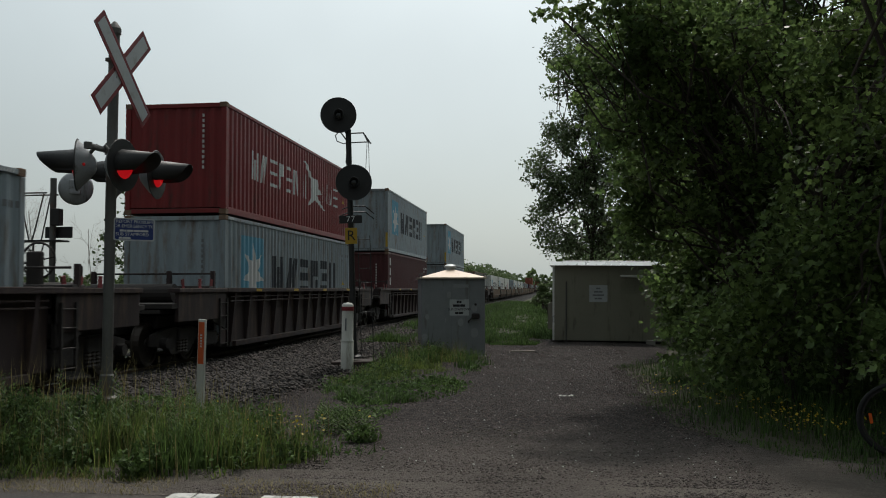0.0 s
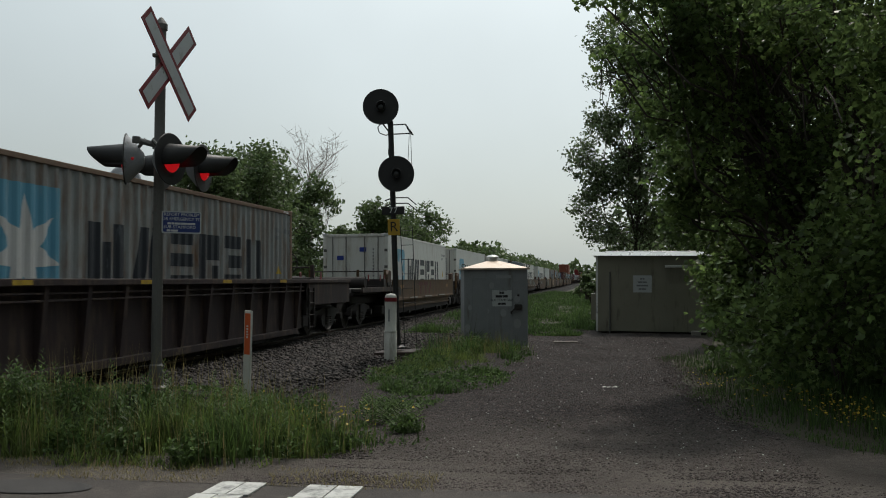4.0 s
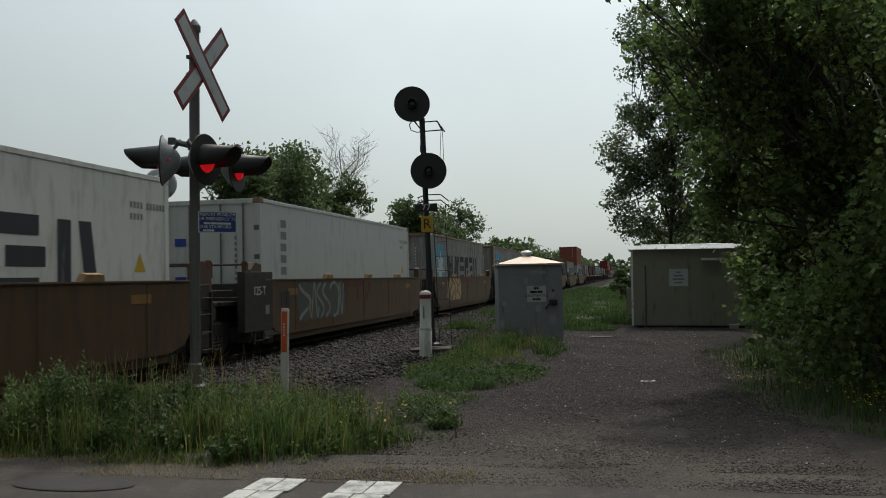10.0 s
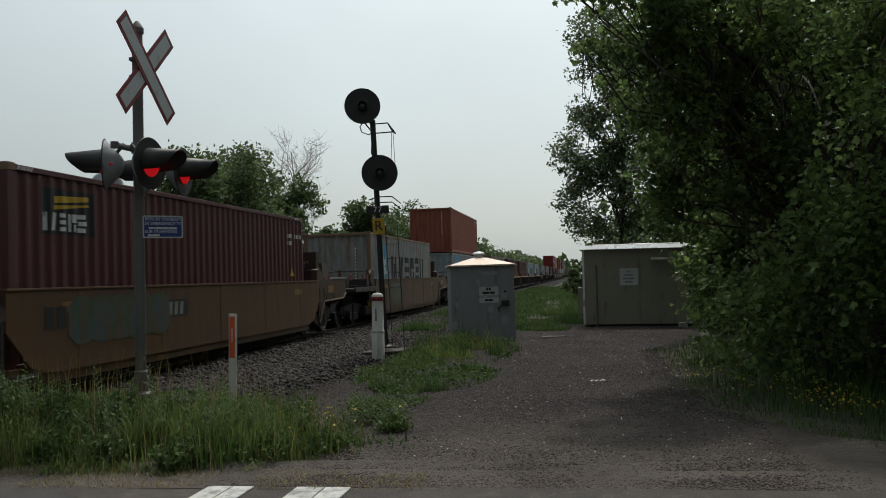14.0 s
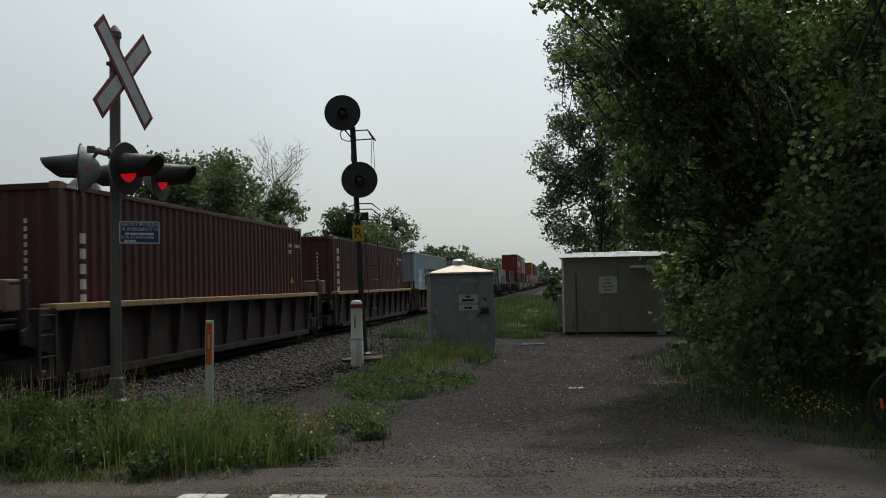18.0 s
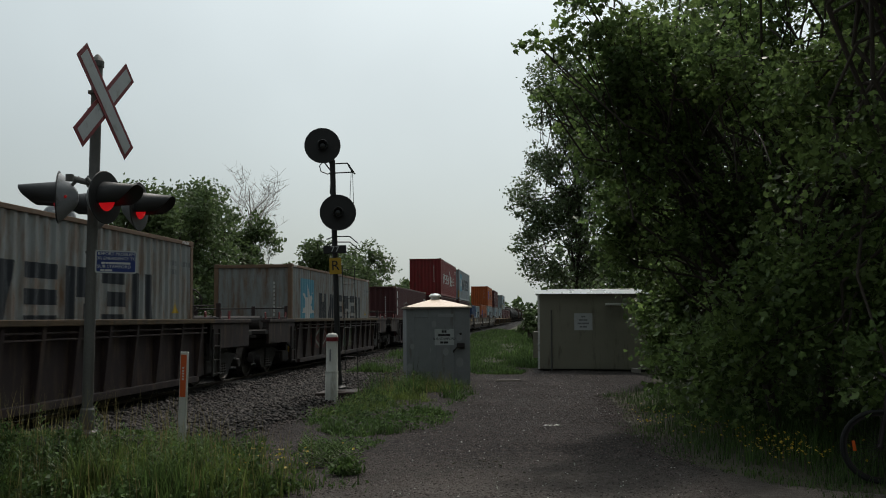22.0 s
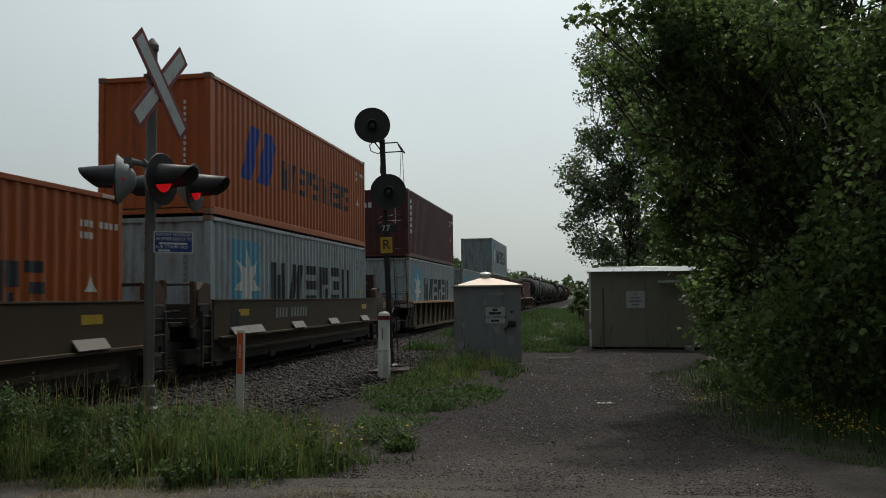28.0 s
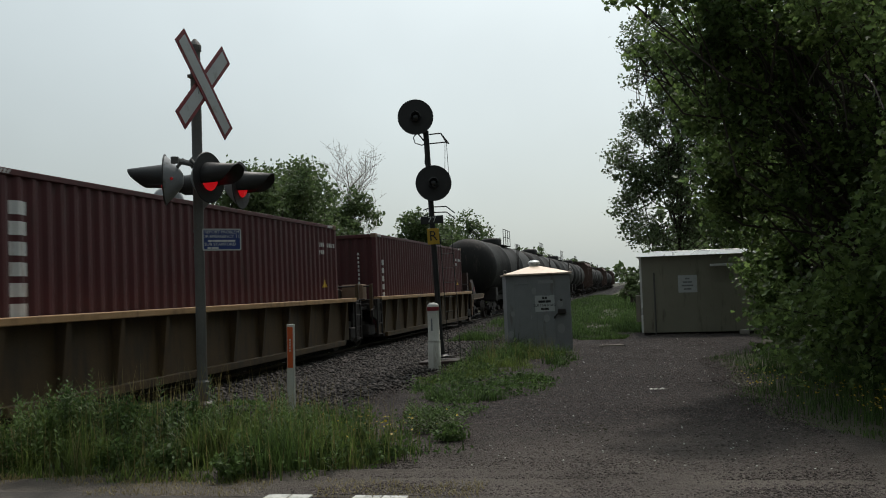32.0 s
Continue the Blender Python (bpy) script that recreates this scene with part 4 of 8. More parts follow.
def cabinet(x, y, turn):
    """Signal case: grey box with a door, pyramid roof and round vent."""
    th = thing("instrument_cabinet", "grey steel signal cabinet with a tan pyramid roof", "cabinet", pose(x, y, ground_z(x, y) - 0.02, 0, 0, turn))
    w, d, h = 0.755, 0.76, 1.88
    part("body", fresh(box, -w, w, -d, d, 0.0, h, 0.012), "cabinet", th)

    def roof(b):
        o, z0 = 0.05, h
        base = [b.verts.new(p) for p in ((-w - o, -d - o, z0), (w + o, -d - o, z0), (w + o, d + o, z0), (-w - o, d + o, z0))]
        eave = [b.verts.new((v.co.x, v.co.y, z0 + 0.035)) for v in base]
        top = [b.verts.new(p) for p in ((-0.1, -0.1, z0 + 0.23), (0.1, -0.1, z0 + 0.23), (0.1, 0.1, z0 + 0.23), (-0.1, 0.1, z0 + 0.23))]
        b.faces.new(base[::-1])
        b.faces.new(top)
        for i in range(4):
            j = (i + 1) % 4
            b.faces.new((base[i], base[j], eave[j], eave[i]))
            b.faces.new((eave[i], eave[j], top[j], top[i]))
    part("roof", fresh(roof), "roof_tan", th, "sunlit tan metal pyramid roof")
    part("roof_vent", fresh(lathe, [(0.11, h + 0.19), (0.11, h + 0.28), (0.15, h + 0.285), (0.15, h + 0.32), (0.1, h + 0.36), (0.0, h + 0.375)], seg=20), "shed_trim", th, "round metal roof vent")
    for sx in (-1, 1):
        part("lifting_ring", fresh(lambda b: [rod(b, (sx * (w + .01) + 0.04 * math.cos(a), -d, h + 0.09 + 0.04 * math.sin(a)), (sx * (w + .01) + 0.04 * math.cos(a + .7), -d, h + 0.09 + 0.04 * math.sin(a + .7)), 0.01, 6) for a in np.arange(0, 6.28, .7)]), "steel_pole", th)
    door = part("door", fresh(box, -0.05, 0.375, -d - 0.018, -d - 0.001, 0.14, h - 0.12, 0.006), "cabinet", th, "narrow hinged door")
    part("vent_panel", fresh(lambda b: [box(b, 0.08, 0.26, -d - 0.024, -d - 0.018, 1.37 + 0.03 * k, 1.385 + 0.03 * k) for k in range(5)]), "cabinet", door)
    part("top_plate", fresh(box, 0.0, 0.36, -d - 0.022, -d - 0.018, h - 0.21, h - 0.135, 0.002), "cabinet_patch", door, "pale painted strip")
    lp = part("side_panel", fresh(box, -0.56, -0.2, -d - 0.010, -d - 0.001, 0.2, h - 0.2, 0.005), "cabinet", th)
    part("panel_lip", fresh(box, -0.55, -0.23, -d - 0.022, -d - 0.010, h - 0.215, h - 0.195, 0.004), "cabinet", lp)
    sign = part("notice", fresh(plate, 0.46, 0.38, 0.003, 0.01), "sign_white", th, "white notice plate", at=pose(0.14, -d - 0.019, 1.2) @ FACE_CAM)
    bars("notice_bar", sign, pose(0, 0.13, 0.003), [[1.3, 1.3], [4, 3]], 0.055, 0.085, "ink_black", 0.04)
    text_part("notice_text", "SUB STAMFORD", 0.08, "ink_black", sign, pose(0, -0.045, 0.0045), spread=0.92)
    bars("notice_mark", sign, pose(0, -0.13, 0.003), [[2, 3]], 0.05, 0.06, "ink_black", 0.036)
    part("lock", fresh(lambda b: (box(b, 0.43, 0.62, -d - 0.09, -d, 0.93, 1.06, 0.03), box(b, 0.34, 0.37, -d - 0.05, -d, 0.83, 0.9, 0.01), rod(b, (0.45, -d - .06, 0.98), (0.36, -d - .05, 0.87), 0.014, 6))), "under", th, "dark lock and hasp")
    part("knob", fresh(lathe, [(0, 0), (0.03, 0.0), (0.0, 0.03)], pose(0.53, -d - 0.01, 1.27, 90, 0, 0), 10), "under", th)
    for px_, pz, r in ((-0.62, 0.98, 0.05), (-0.23, 0.9, 0.06), (0.17, 0.85, 0.07), (0.5, 0.6, 0.09), (0.5, 1.18, 0.07), (-0.1, 1.5, 0.06), (-0.68, 0.5, 0.07)):
        part("paint_patch", fresh(lathe, [(0.0, 0.0032), (r * 0.8, 0.003), (r, 0.001)], pose(px_, -d - (0.018 if -0.05 < px_ < 0.37 else 0.0), pz, 90, 0, 0) @ Matrix.Diagonal((1, 1.3, 1, 1)), 14), "cabinet_patch", th, "lighter touched-up paint patch")
    part("plinth", fresh(box, -w - 0.03, w + 0.03, -d - 0.03, d + 0.03, -0.15, 0.06, 0.02), "concrete", th)


cabinet(-2.48, 21.35, 12)


def shed(x, y, turn):
    th = thing("equipment_shed", "dull aluminium equipment shed with a flat bright-edged roof on low skids", "shed", pose(x, y, ground_z(x, y) - 0.02, 0, 0.6, turn))
    w, d, h = 3.3, 2.6, 2.34
    part("wall_shell", fresh(box, 0, w, 0, d, 0.1, h, 0.012), "shed", th, "dull aluminium sheet wall")
    part("roof", fresh(lambda b: (box(b, -0.1, w + 0.1, -0.12, d + 0.1, h, h + 0.1, 0.012), box(b, 0.3, w - 0.3, 0.3, d - 0.3, h + 0.1, h + 0.14, 0.02))), "shed_trim", th, "flat bright aluminium roof")
    # slope added to the fascia so that it catches skylight and reads bright
    part("drip_edge", fresh(prism, [(-0.12, h + 0.10), (-0.23, h - 0.015), (-0.12, h - 0.015)], Matrix(((0, 0, 1, -0.1), (1, 0, 0, 0), (0, 1, 0, 0), (0, 0, 0, 1))), w + 0.2), "shed_trim", th, "roof fascia sloped to catch the sky's light")
    part("corner_flashing", fresh(lambda b: (box(b, -0.008, 0.05, -0.008, -0.001, 0.1, h), box(b, -0.008, -0.001, -0.008, 0.05, 0.1, h))), "shed_trim", th)
    part("conduit", fresh(rod, (0.4, -0.04, -0.02), (0.4, -0.04, 1.85), 0.022, 8), "steel_pole", th, "vertical steel conduit")
    for sx in (1.08, 2.16):
        part("panel_seam", fresh(box, sx - 0.008, sx + 0.008, -0.006, 0.0, 0.1, h), "shed", th)
    sign = part("notice", fresh(plate, 0.53, 0.5, 0.004, 0.01), "sign_white", th, "white notice plate", at=pose(1.34, -0.006, 1.5) @ FACE_CAM)
    bars("notice_bar", sign, pose(0, 0.15, 0.004), [[1.4, 1.4], [3, 3], [3, 5], [2, 3]], 0.045, 0.1, "p_grey", 0.04)
    part("vent_hood", fresh(box, 1.98, 2.62, -0.1, 0.0, 1.98, 2.05, 0.01), "shed_trim", th, "small aluminium vent hood")
    part("vent_grille", fresh(lambda b: [box(b, 2.02, 2.58, -0.02, 0.0, 1.55 + 0.045 * k, 1.57 + 0.045 * k) for k in range(9)]), "shed", th)
    for sx in (0.15, 1.6, 3.0):
        part("skid", fresh(box, sx, sx + 0.16, 0.05, d - 0.05, -0.1, 0.1, 0.01), "under", th)
    part("step_box", fresh(box, 2.7, 2.95, -0.35, -0.1, -0.02, 0.16, 0.02), "concrete", th)
    part("side_box", fresh(box, -0.16, 0.0, 0.5, 0.9, 0.4, 1.2, 0.015), "shed", th)


shed(0.0, 26.3, -1)

plank = thing("loose_board", "pale weathered board lying on the gravel", "board", pose(-0.75, 22.2, 0.02, 0, 0, 12))
part("board", fresh(box, -0.3, 0.3, -0.06, 0.06, 0, 0.03, 0.006), "bark_pale", plank)
paper = thing("paper_scrap", "crumpled white paper scrap on the gravel", "litter", pose(0.22, 13.1, 0.02))
bm = bmesh.new()
for k in range(7):
    box(bm, -0.02, 0.025, -0.015, 0.02, 0, 0.004, 0.0, pose(-0.1 + 0.035 * k, random.uniform(-.03, .03), 0.008, random.uniform(-25, 25), random.uniform(-30, 30), random.uniform(0, 180)))
part("scrap", bm, "post_white", paper)


def bicycle(x, y, turn):
    th = thing("bicycle", "dark mountain bicycle parked in the grass under the trees", "bicycle", pose(x, y, ground_z(x, y), 0, -8, turn))
    for name, wx in (("front_wheel", 0.0), ("rear_wheel", 1.05)):
        wh = part(name, fresh(lambda b: [lathe(b, [(0.335 - 0.022 * math.cos(a), 0.022 * math.sin(a)) for a in np.linspace(0, 2 * math.pi, 9)], pose(wx, 0, 0.345, 90, 0, 0), 36)]), "rubber", th, "knobbly black tyre")
        part("rim", fresh(lathe, [(0.312, -0.012), (0.295, -0.01), (0.295, 0.01), (0.312, 0.012)], pose(wx, 0, 0.345, 90, 0, 0), 36), "under", wh)
        part("spokes", fresh(lambda b: [rod(b, (wx + 0.02 * math.cos(a), 0.02 * (-1) ** k, 0.345 + 0.02 * math.sin(a)), (wx + 0.3 * math.cos(a), 0, 0.345 + 0.3 * math.sin(a)), 0.0025, 4) for k, a in enumerate(np.arange(0, 6.28, 0.262))]), "under", wh)
        part("reflector", fresh(box, wx - 0.24, wx - 0.21, -0.012, 0.012, 0.33, 0.43, 0.004), "reflector", wh, "orange wheel reflector")
        part("hub", fresh(rod, (wx, -0.05, 0.345), (wx, 0.05, 0.345), 0.022, 10), "under", wh)
    part("fork", fresh(lambda b: (rod(b, (0, -0.055, 0.345), (0.13, -0.05, 0.75), 0.014, 8), rod(b, (0, 0.055, 0.345), (0.13, 0.05, 0.75), 0.014, 8), rod(b, (0.12, 0, 0.72), (0.2, 0, 0.98), 0.018, 8))), "under", th)
    part("frame", fresh(lambda b: (rod(b, (0.17, 0, 0.88), (0.72, 0, 0.82), 0.019, 10), rod(b, (0.16, 0, 0.8), (0.6, 0, 0.32), 0.022, 10), rod(b, (0.6, 0, 0.32), (0.74, 0, 0.92), 0.017, 10), rod(b, (0.6, 0.05, 0.33), (1.05, 0.05, 0.345), 0.011, 8), rod(b, (0.6, -0.05, 0.33), (1.05, -0.05, 0.345), 0.011, 8), rod(b, (0.72, 0.03, 0.8), (1.05, 0.05, 0.345), 0.01, 8), rod(b, (0.72, -0.03, 0.8), (1.05, -0.05, 0.345), 0.01, 8))), "black", th)
    part("handlebar", fresh(lambda b: (rod(b, (0.16, -0.3, 1.02), (0.16, 0.3, 1.02), 0.013, 8), rod(b, (0.18, 0, 0.98), (0.15, 0, 1.02), 0.016, 8))), "under", th)
    part("saddle", fresh(box, 0.62, 0.88, -0.07, 0.07, 0.93, 0.98, 0.022), "black", th)
    part("crankset", fresh(lambda b: (lathe(b, [(0.0, -0.004), (0.09, -0.004), (0.09, 0.004), (0.0, 0.004)], pose(0.6, -0.06, 0.32, 90, 0, 0), 24), rod(b, (0.6, -0.07, 0.32), (0.72, -0.08, 0.22), 0.012, 6))), "under", th)
    part("crank_arm", fresh(rod, (0.6, 0.07, 0.32), (0.48, 0.08, 0.42), 0.012, 6), "under", th)


bicycle(3.35, 8.95, -12)


# ---- the train ----
LEN40, WIDE, TALL = 12.19, 2.44, 2.87
PERIOD, DEEP = 0.2772, 0.036


def rib(u):
    """Depth of the corrugation at u along the wall, 0 outside, DEEP inside."""
    p = (u / PERIOD) % 1.0
    if p < 0.25:
        return 0.0
    if p < 0.5:
        return DEEP * (p - 0.25) / 0.25
    if p < 0.75:
        return DEEP
    return DEEP * (1 - (p - 0.75) / 0.25)


def breaks(u0, u1):
    k0, k1 = math.ceil(u0 / (PERIOD / 4) + 1e-6), math.floor(u1 / (PERIOD / 4) - 1e-6)
    return [u0] + [k * PERIOD / 4 for k in range(k0, k1 + 1)] + [u1]


def corrugated(bm, length, z0, z1, flat=False):
    """Wall in the y-z plane facing +x, from y = 0 to length."""
    us = [0.0, length] if flat else breaks(0.0, length)
    lo = [bm.verts.new((-(0 if flat else rib(u)), u, z0)) for u in us]
    hi = [bm.verts.new((-(0 if flat else rib(u)), u, z1)) for u in us]
    for i in range(len(us) - 1):
        bm.faces.new((lo[i], lo[i + 1], hi[i + 1], hi[i]))


def decal_mesh(key, polys, material, flat, off=0.004):
    """Plain painted shapes laid on the corrugated wall: each outline is cut at the ribs and follows them."""
    k = ("decal", key, flat, material)
    if k in MESHES:
        return MESHES[k]
    bm = bmesh.new()
    for poly in polys:
        bm.faces.new([bm.verts.new((0, u, v)) for u, v in poly])
    if not flat:
        us = [v.co.y for v in bm.verts]
        for u in breaks(min(us), max(us))[1:-1]:
            bmesh.ops.bisect_plane(bm, geom=bm.verts[:] + bm.edges[:] + bm.faces[:], plane_co=(0, u, 0), plane_no=(0, 1, 0), dist=1e-5)
    for v in bm.verts:
        v.co.x = off - (0 if flat else rib(v.co.y))
    bmesh.ops.recalc_face_normals(bm, faces=bm.faces)
    for f in bm.faces:
        if f.normal.x < 0:
            f.normal_flip()
    MESHES[k] = mesh_of(bm, "marking", material)
    return MESHES[k]


def rect(u, v, w, h):
    return [(u, v), (u + w, v), (u + w, v + h), (u, v + h)]


def blocks(u, v, h, widths, gap, fill=0.8):
    """A painted word as a run of plain bars: upright, leaning, or stacked."""
    out = []
    for i, w in enumerate(widths):
        e, q = 0.96 * w, 0.29 * w * fill / 0.8
        t = min(0.3 * h, 0.23 * h * fill / 0.8)
        form = i % 6
        if form == 0:                                   # three upright bars
            out += [rect(u + k * (e - q) / 2, v, q * (1 if k != 1 else 0.8), h * (1 if k != 1 else 0.72)) for k in range(3)]
        elif form == 1:                                 # two leaning bars
            out += [[(u + k * e * 0.45, v), (u + k * e * 0.45 + q * 1.15, v), (u + k * e * 0.45 + q * 1.15 + 0.2 * w, v + h), (u + k * e * 0.45 + 0.2 * w, v + h)] for k in range(2)]
        elif form == 2:                                 # stacked bars
            out += [rect(u, v + k * (h - t) / 2, e, t) for k in range(3)]
        elif form == 3:                                 # long bar beside two blocks
            out += [rect(u, v, q, h), rect(u + q * 1.25, v + 0.52 * h, e - q * 1.25, h * 0.48), rect(u + q * 1.9, v, q, h * 0.42)]
        elif form == 4:                                 # staggered stack
            out += [rect(u + (0.14 * w if k == 1 else 0), v + k * (h - t) / 2, e - 0.14 * w, t * 1.1) for k in range(3)]
        else:                                           # long bar and a leaning one
            out += [rect(u, v, q, h), [(u + 0.62 * w, v), (u + 0.62 * w + q, v), (u + 0.45 * w + q, v + h), (u + 0.45 * w, v + h)]]
        u += w + gap
    return out


def star(cu, cv, r):
    pts = []
    for i in range(14):
        a = math.pi / 2 + math.pi * i / 7
        q = r if i % 2 == 0 else r * 0.42
        pts.append((cu + q * math.cos(a), cv + q * math.sin(a)))
    return [[(cu, cv), pts[i], pts[(i + 1) % 14]] for i in range(14)]


def rounded(u, v, w, h, r):
    pts = []
    for cx, cy, a0 in ((u + w - r, v + h - r, 0), (u + r, v + h - r, 90), (u + r, v + r, 180), (u + w - r, v + r, 270)):
        pts += [(cx + r * math.cos(radians(a0 + a)), cy + r * math.sin(radians(a0 + a))) for a in (0, 45, 90)]
    return [pts]


def scheme_shapes(scheme, length):
    """Painted shapes on the long wall, as (name, outlines, material, offset)."""
    s = []
    word = [1.08, 1.05, 0.92, 1.03, 0.92, 1.0]
    if scheme == "grey_star":
        s.append(("blue_panel", [rect(1.02, 0.85, 1.62, 1.62)], "p_sky", 0.004))
        s.append(("star_emblem", star(1.85, 1.56, 0.78), "p_white", 0.008))
        s.append(("word_blocks", blocks(3.3, 1.03, 1.03, word, 0.2), "p_navy", 0.004))
    elif scheme == "grey_star_small":
        s.append(("blue_panel", [rect(0.45, 1.0, 1.1, 1.3)], "p_sky", 0.004))
        s.append(("star_emblem", star(1.0, 1.62, 0.55), "p_white", 0.008))
        s.append(("word_blocks", blocks(1.75, 1.0, 0.9, [0.62, 0.55, 0.5, 0.55, 0.5, 0.6], 0.1), "p_navy", 0.004))
    elif scheme == "white_star":
        s.append(("blue_panel", rounded(1.0, 0.7, 1.68, 1.64, 0.2), "p_sky", 0.004))
        s.append(("star_emblem", star(1.85, 1.52, 0.76), "p_white", 0.008))
        s.append(("word_blocks", blocks(3.22, 0.98, 1.04, word, 0.2), "p_navy", 0.004))
    elif scheme == "white_sail":
        s.append(("word_blocks", blocks(1.75, 0.95, 0.84, [0.55, 0.5, 0.65, 0.5, 0.55, 0.52, 0.6], 0.15, 0.4) + blocks(8.6, 0.95, 0.84, [0.5, 0.55, 0.55], 0.15, 0.4), "p_grey", 0.004))
        s.append(("sail_emblem", [[(6.42, 2.2), (6.72, 2.24), (7.3, 1.86), (7.75, 1.42), (7.35, 1.3), (7.02, 1.0)], [(7.72, 1.72), (8.0, 1.6), (8.5, 0.9), (8.05, 0.9)]], "p_red", 0.004))
    elif scheme == "red_sail":
        s.append(("word_blocks", blocks(1.65, 1.02, 0.72, [0.55, 0.52, 0.62, 0.5, 0.52, 0.52, 0.58], 0.17, 0.4) + blocks(8.45, 1.1, 0.62, [0.52, 0.55, 0.5], 0.17, 0.4), "p_white", 0.004))
        s.append(("sail_emblem", [[(6.28, 2.15), (6.5, 2.18), (7.2, 1.75), (7.75, 1.75), (7.9, 1.5), (8.3, 1.35), (7.7, 1.25), (8.76, 0.8), (7.5, 1.08), (6.76, 0.83), (7.15, 1.35), (7.05, 1.62)]], "p_white", 0.004))
    elif scheme == "orange_bars":
        s.append(("slanted_emblem", [[(1.5, 0.95), (2.1, 0.95), (2.62, 2.2), (2.02, 2.2)], [(2.42, 0.95), (3.2, 0.95), (3.62, 1.96), (3.4, 2.2), (2.94, 2.2)]], "p_blue", 0.004))
        s.append(("word_blocks", blocks(4.1, 1.0, 0.72, [0.56, 0.46, 0.46, 0.46, 0.46, 0.22, 0.5, 0.3, 0.46, 0.46, 0.46], 0.12, 0.7), "p_navy", 0.004))
    elif scheme == "plug":
        pts = [(1.3 + 7.2 * k / 14, 1.85 + 0.22 * math.sin(k / 14 * 5.2)) for k in range(15)]
        s.append(("cable_shape", [[(a[0], a[1]), (b[0], b[1]), (b[0], b[1] + 0.11), (a[0], a[1] + 0.11)] for a, b in zip(pts, pts[1:])] + [rect(8.45, 1.7, 0.5, 0.65), rect(8.95, 1.85, 0.28, 0.11), rect(8.95, 2.12, 0.28, 0.11)], "p_navy", 0.004))
        s.append(("louvre", [rect(5.1, 1.38 + 0.104 * k, 1.5, 0.062) for k in range(12)], "p_navy", 0.006))
        s.append(("hatch", [rect(0.62, 1.5, 0.28, 0.52)], "ink_black", 0.005))
    elif scheme in ("maroon_upright", "grey_upright"):
        s.append(("upright_blocks", [rect(0.42 if scheme == "maroon_upright" else 0.95, 1.02 + 0.255 * k, 0.32, 0.17) for k in range(6)], "p_white" if scheme == "maroon_upright" else "p_grey", 0.004))
    elif scheme == "maroon_tex":
        s.append(("upright_blocks", [rect(0.44, 1.36 + 0.45 * k, 0.3, 0.34) for k in range(3)], "p_white", 0.004))
    elif scheme == "maroon_small":
        s.append(("upright_marks", [rect(0.5, 0.75 + 0.24 * k, 0.13, 0.16) for k in range(6)], "p_white", 0.004))
    elif scheme == "maroon_oval":
        s.append(("patch", [rect(0.6, 1.95, 1.35, 0.66)], "ink_black", 0.004))
        s.append(("patch_marks", [[(0.95, 2.4), (1.85, 2.48), (1.85, 2.55), (0.95, 2.5)], [(0.9, 2.3), (1.85, 2.4), (1.85, 2.43), (0.9, 2.36)]], "p_yellow", 0.007))
        s.append(("word_blocks", blocks(0.68, 2.0, 0.26, [0.1, 0.17, 0.17, 0.17, 0.2], 0.06), "p_white", 0.007))
    elif scheme == "blue_swirl":
        pts = [(2.9 + 2.3 * k / 15, 1.05 + 0.28 * math.sin(k * 1.5) + (0.3 if k in (1, 2) else 0)) for k in range(16)]
        s.append(("script_shape", [[(a[0], a[1]), (b[0], b[1]), (b[0] + 0.02, b[1] + 0.1), (a[0], a[1] + 0.1)] for a, b in zip(pts, pts[1:])], "p_white", 0.004))
        s.append(("emblem", [rect(1.2, 0.75, 0.3, 0.75), rect(1.5, 1.2, 0.4, 0.3), rect(1.9, 0.8, 0.3, 0.5)], "p_white", 0.004))
    if length > 10:
        s.append(("warning_triangle", [[(length - 1.15, 1.32), (length - 0.83, 1.32), (length - 0.99, 1.62)]], "p_yellow" if "orange" not in scheme else "p_white", 0.005))
    # small code lines near the far end
    s.append(("code_marks", [rect(length - 1.25 + 0.095 * k + (0.08 if k > 3 else 0), z, 0.06, 0.1) for z, n in ((2.3, 10), (2.12, 4)) for k in range(n)], "p_grey" if "white" in scheme or "grey" in scheme else "p_white", 0.004))
    return s


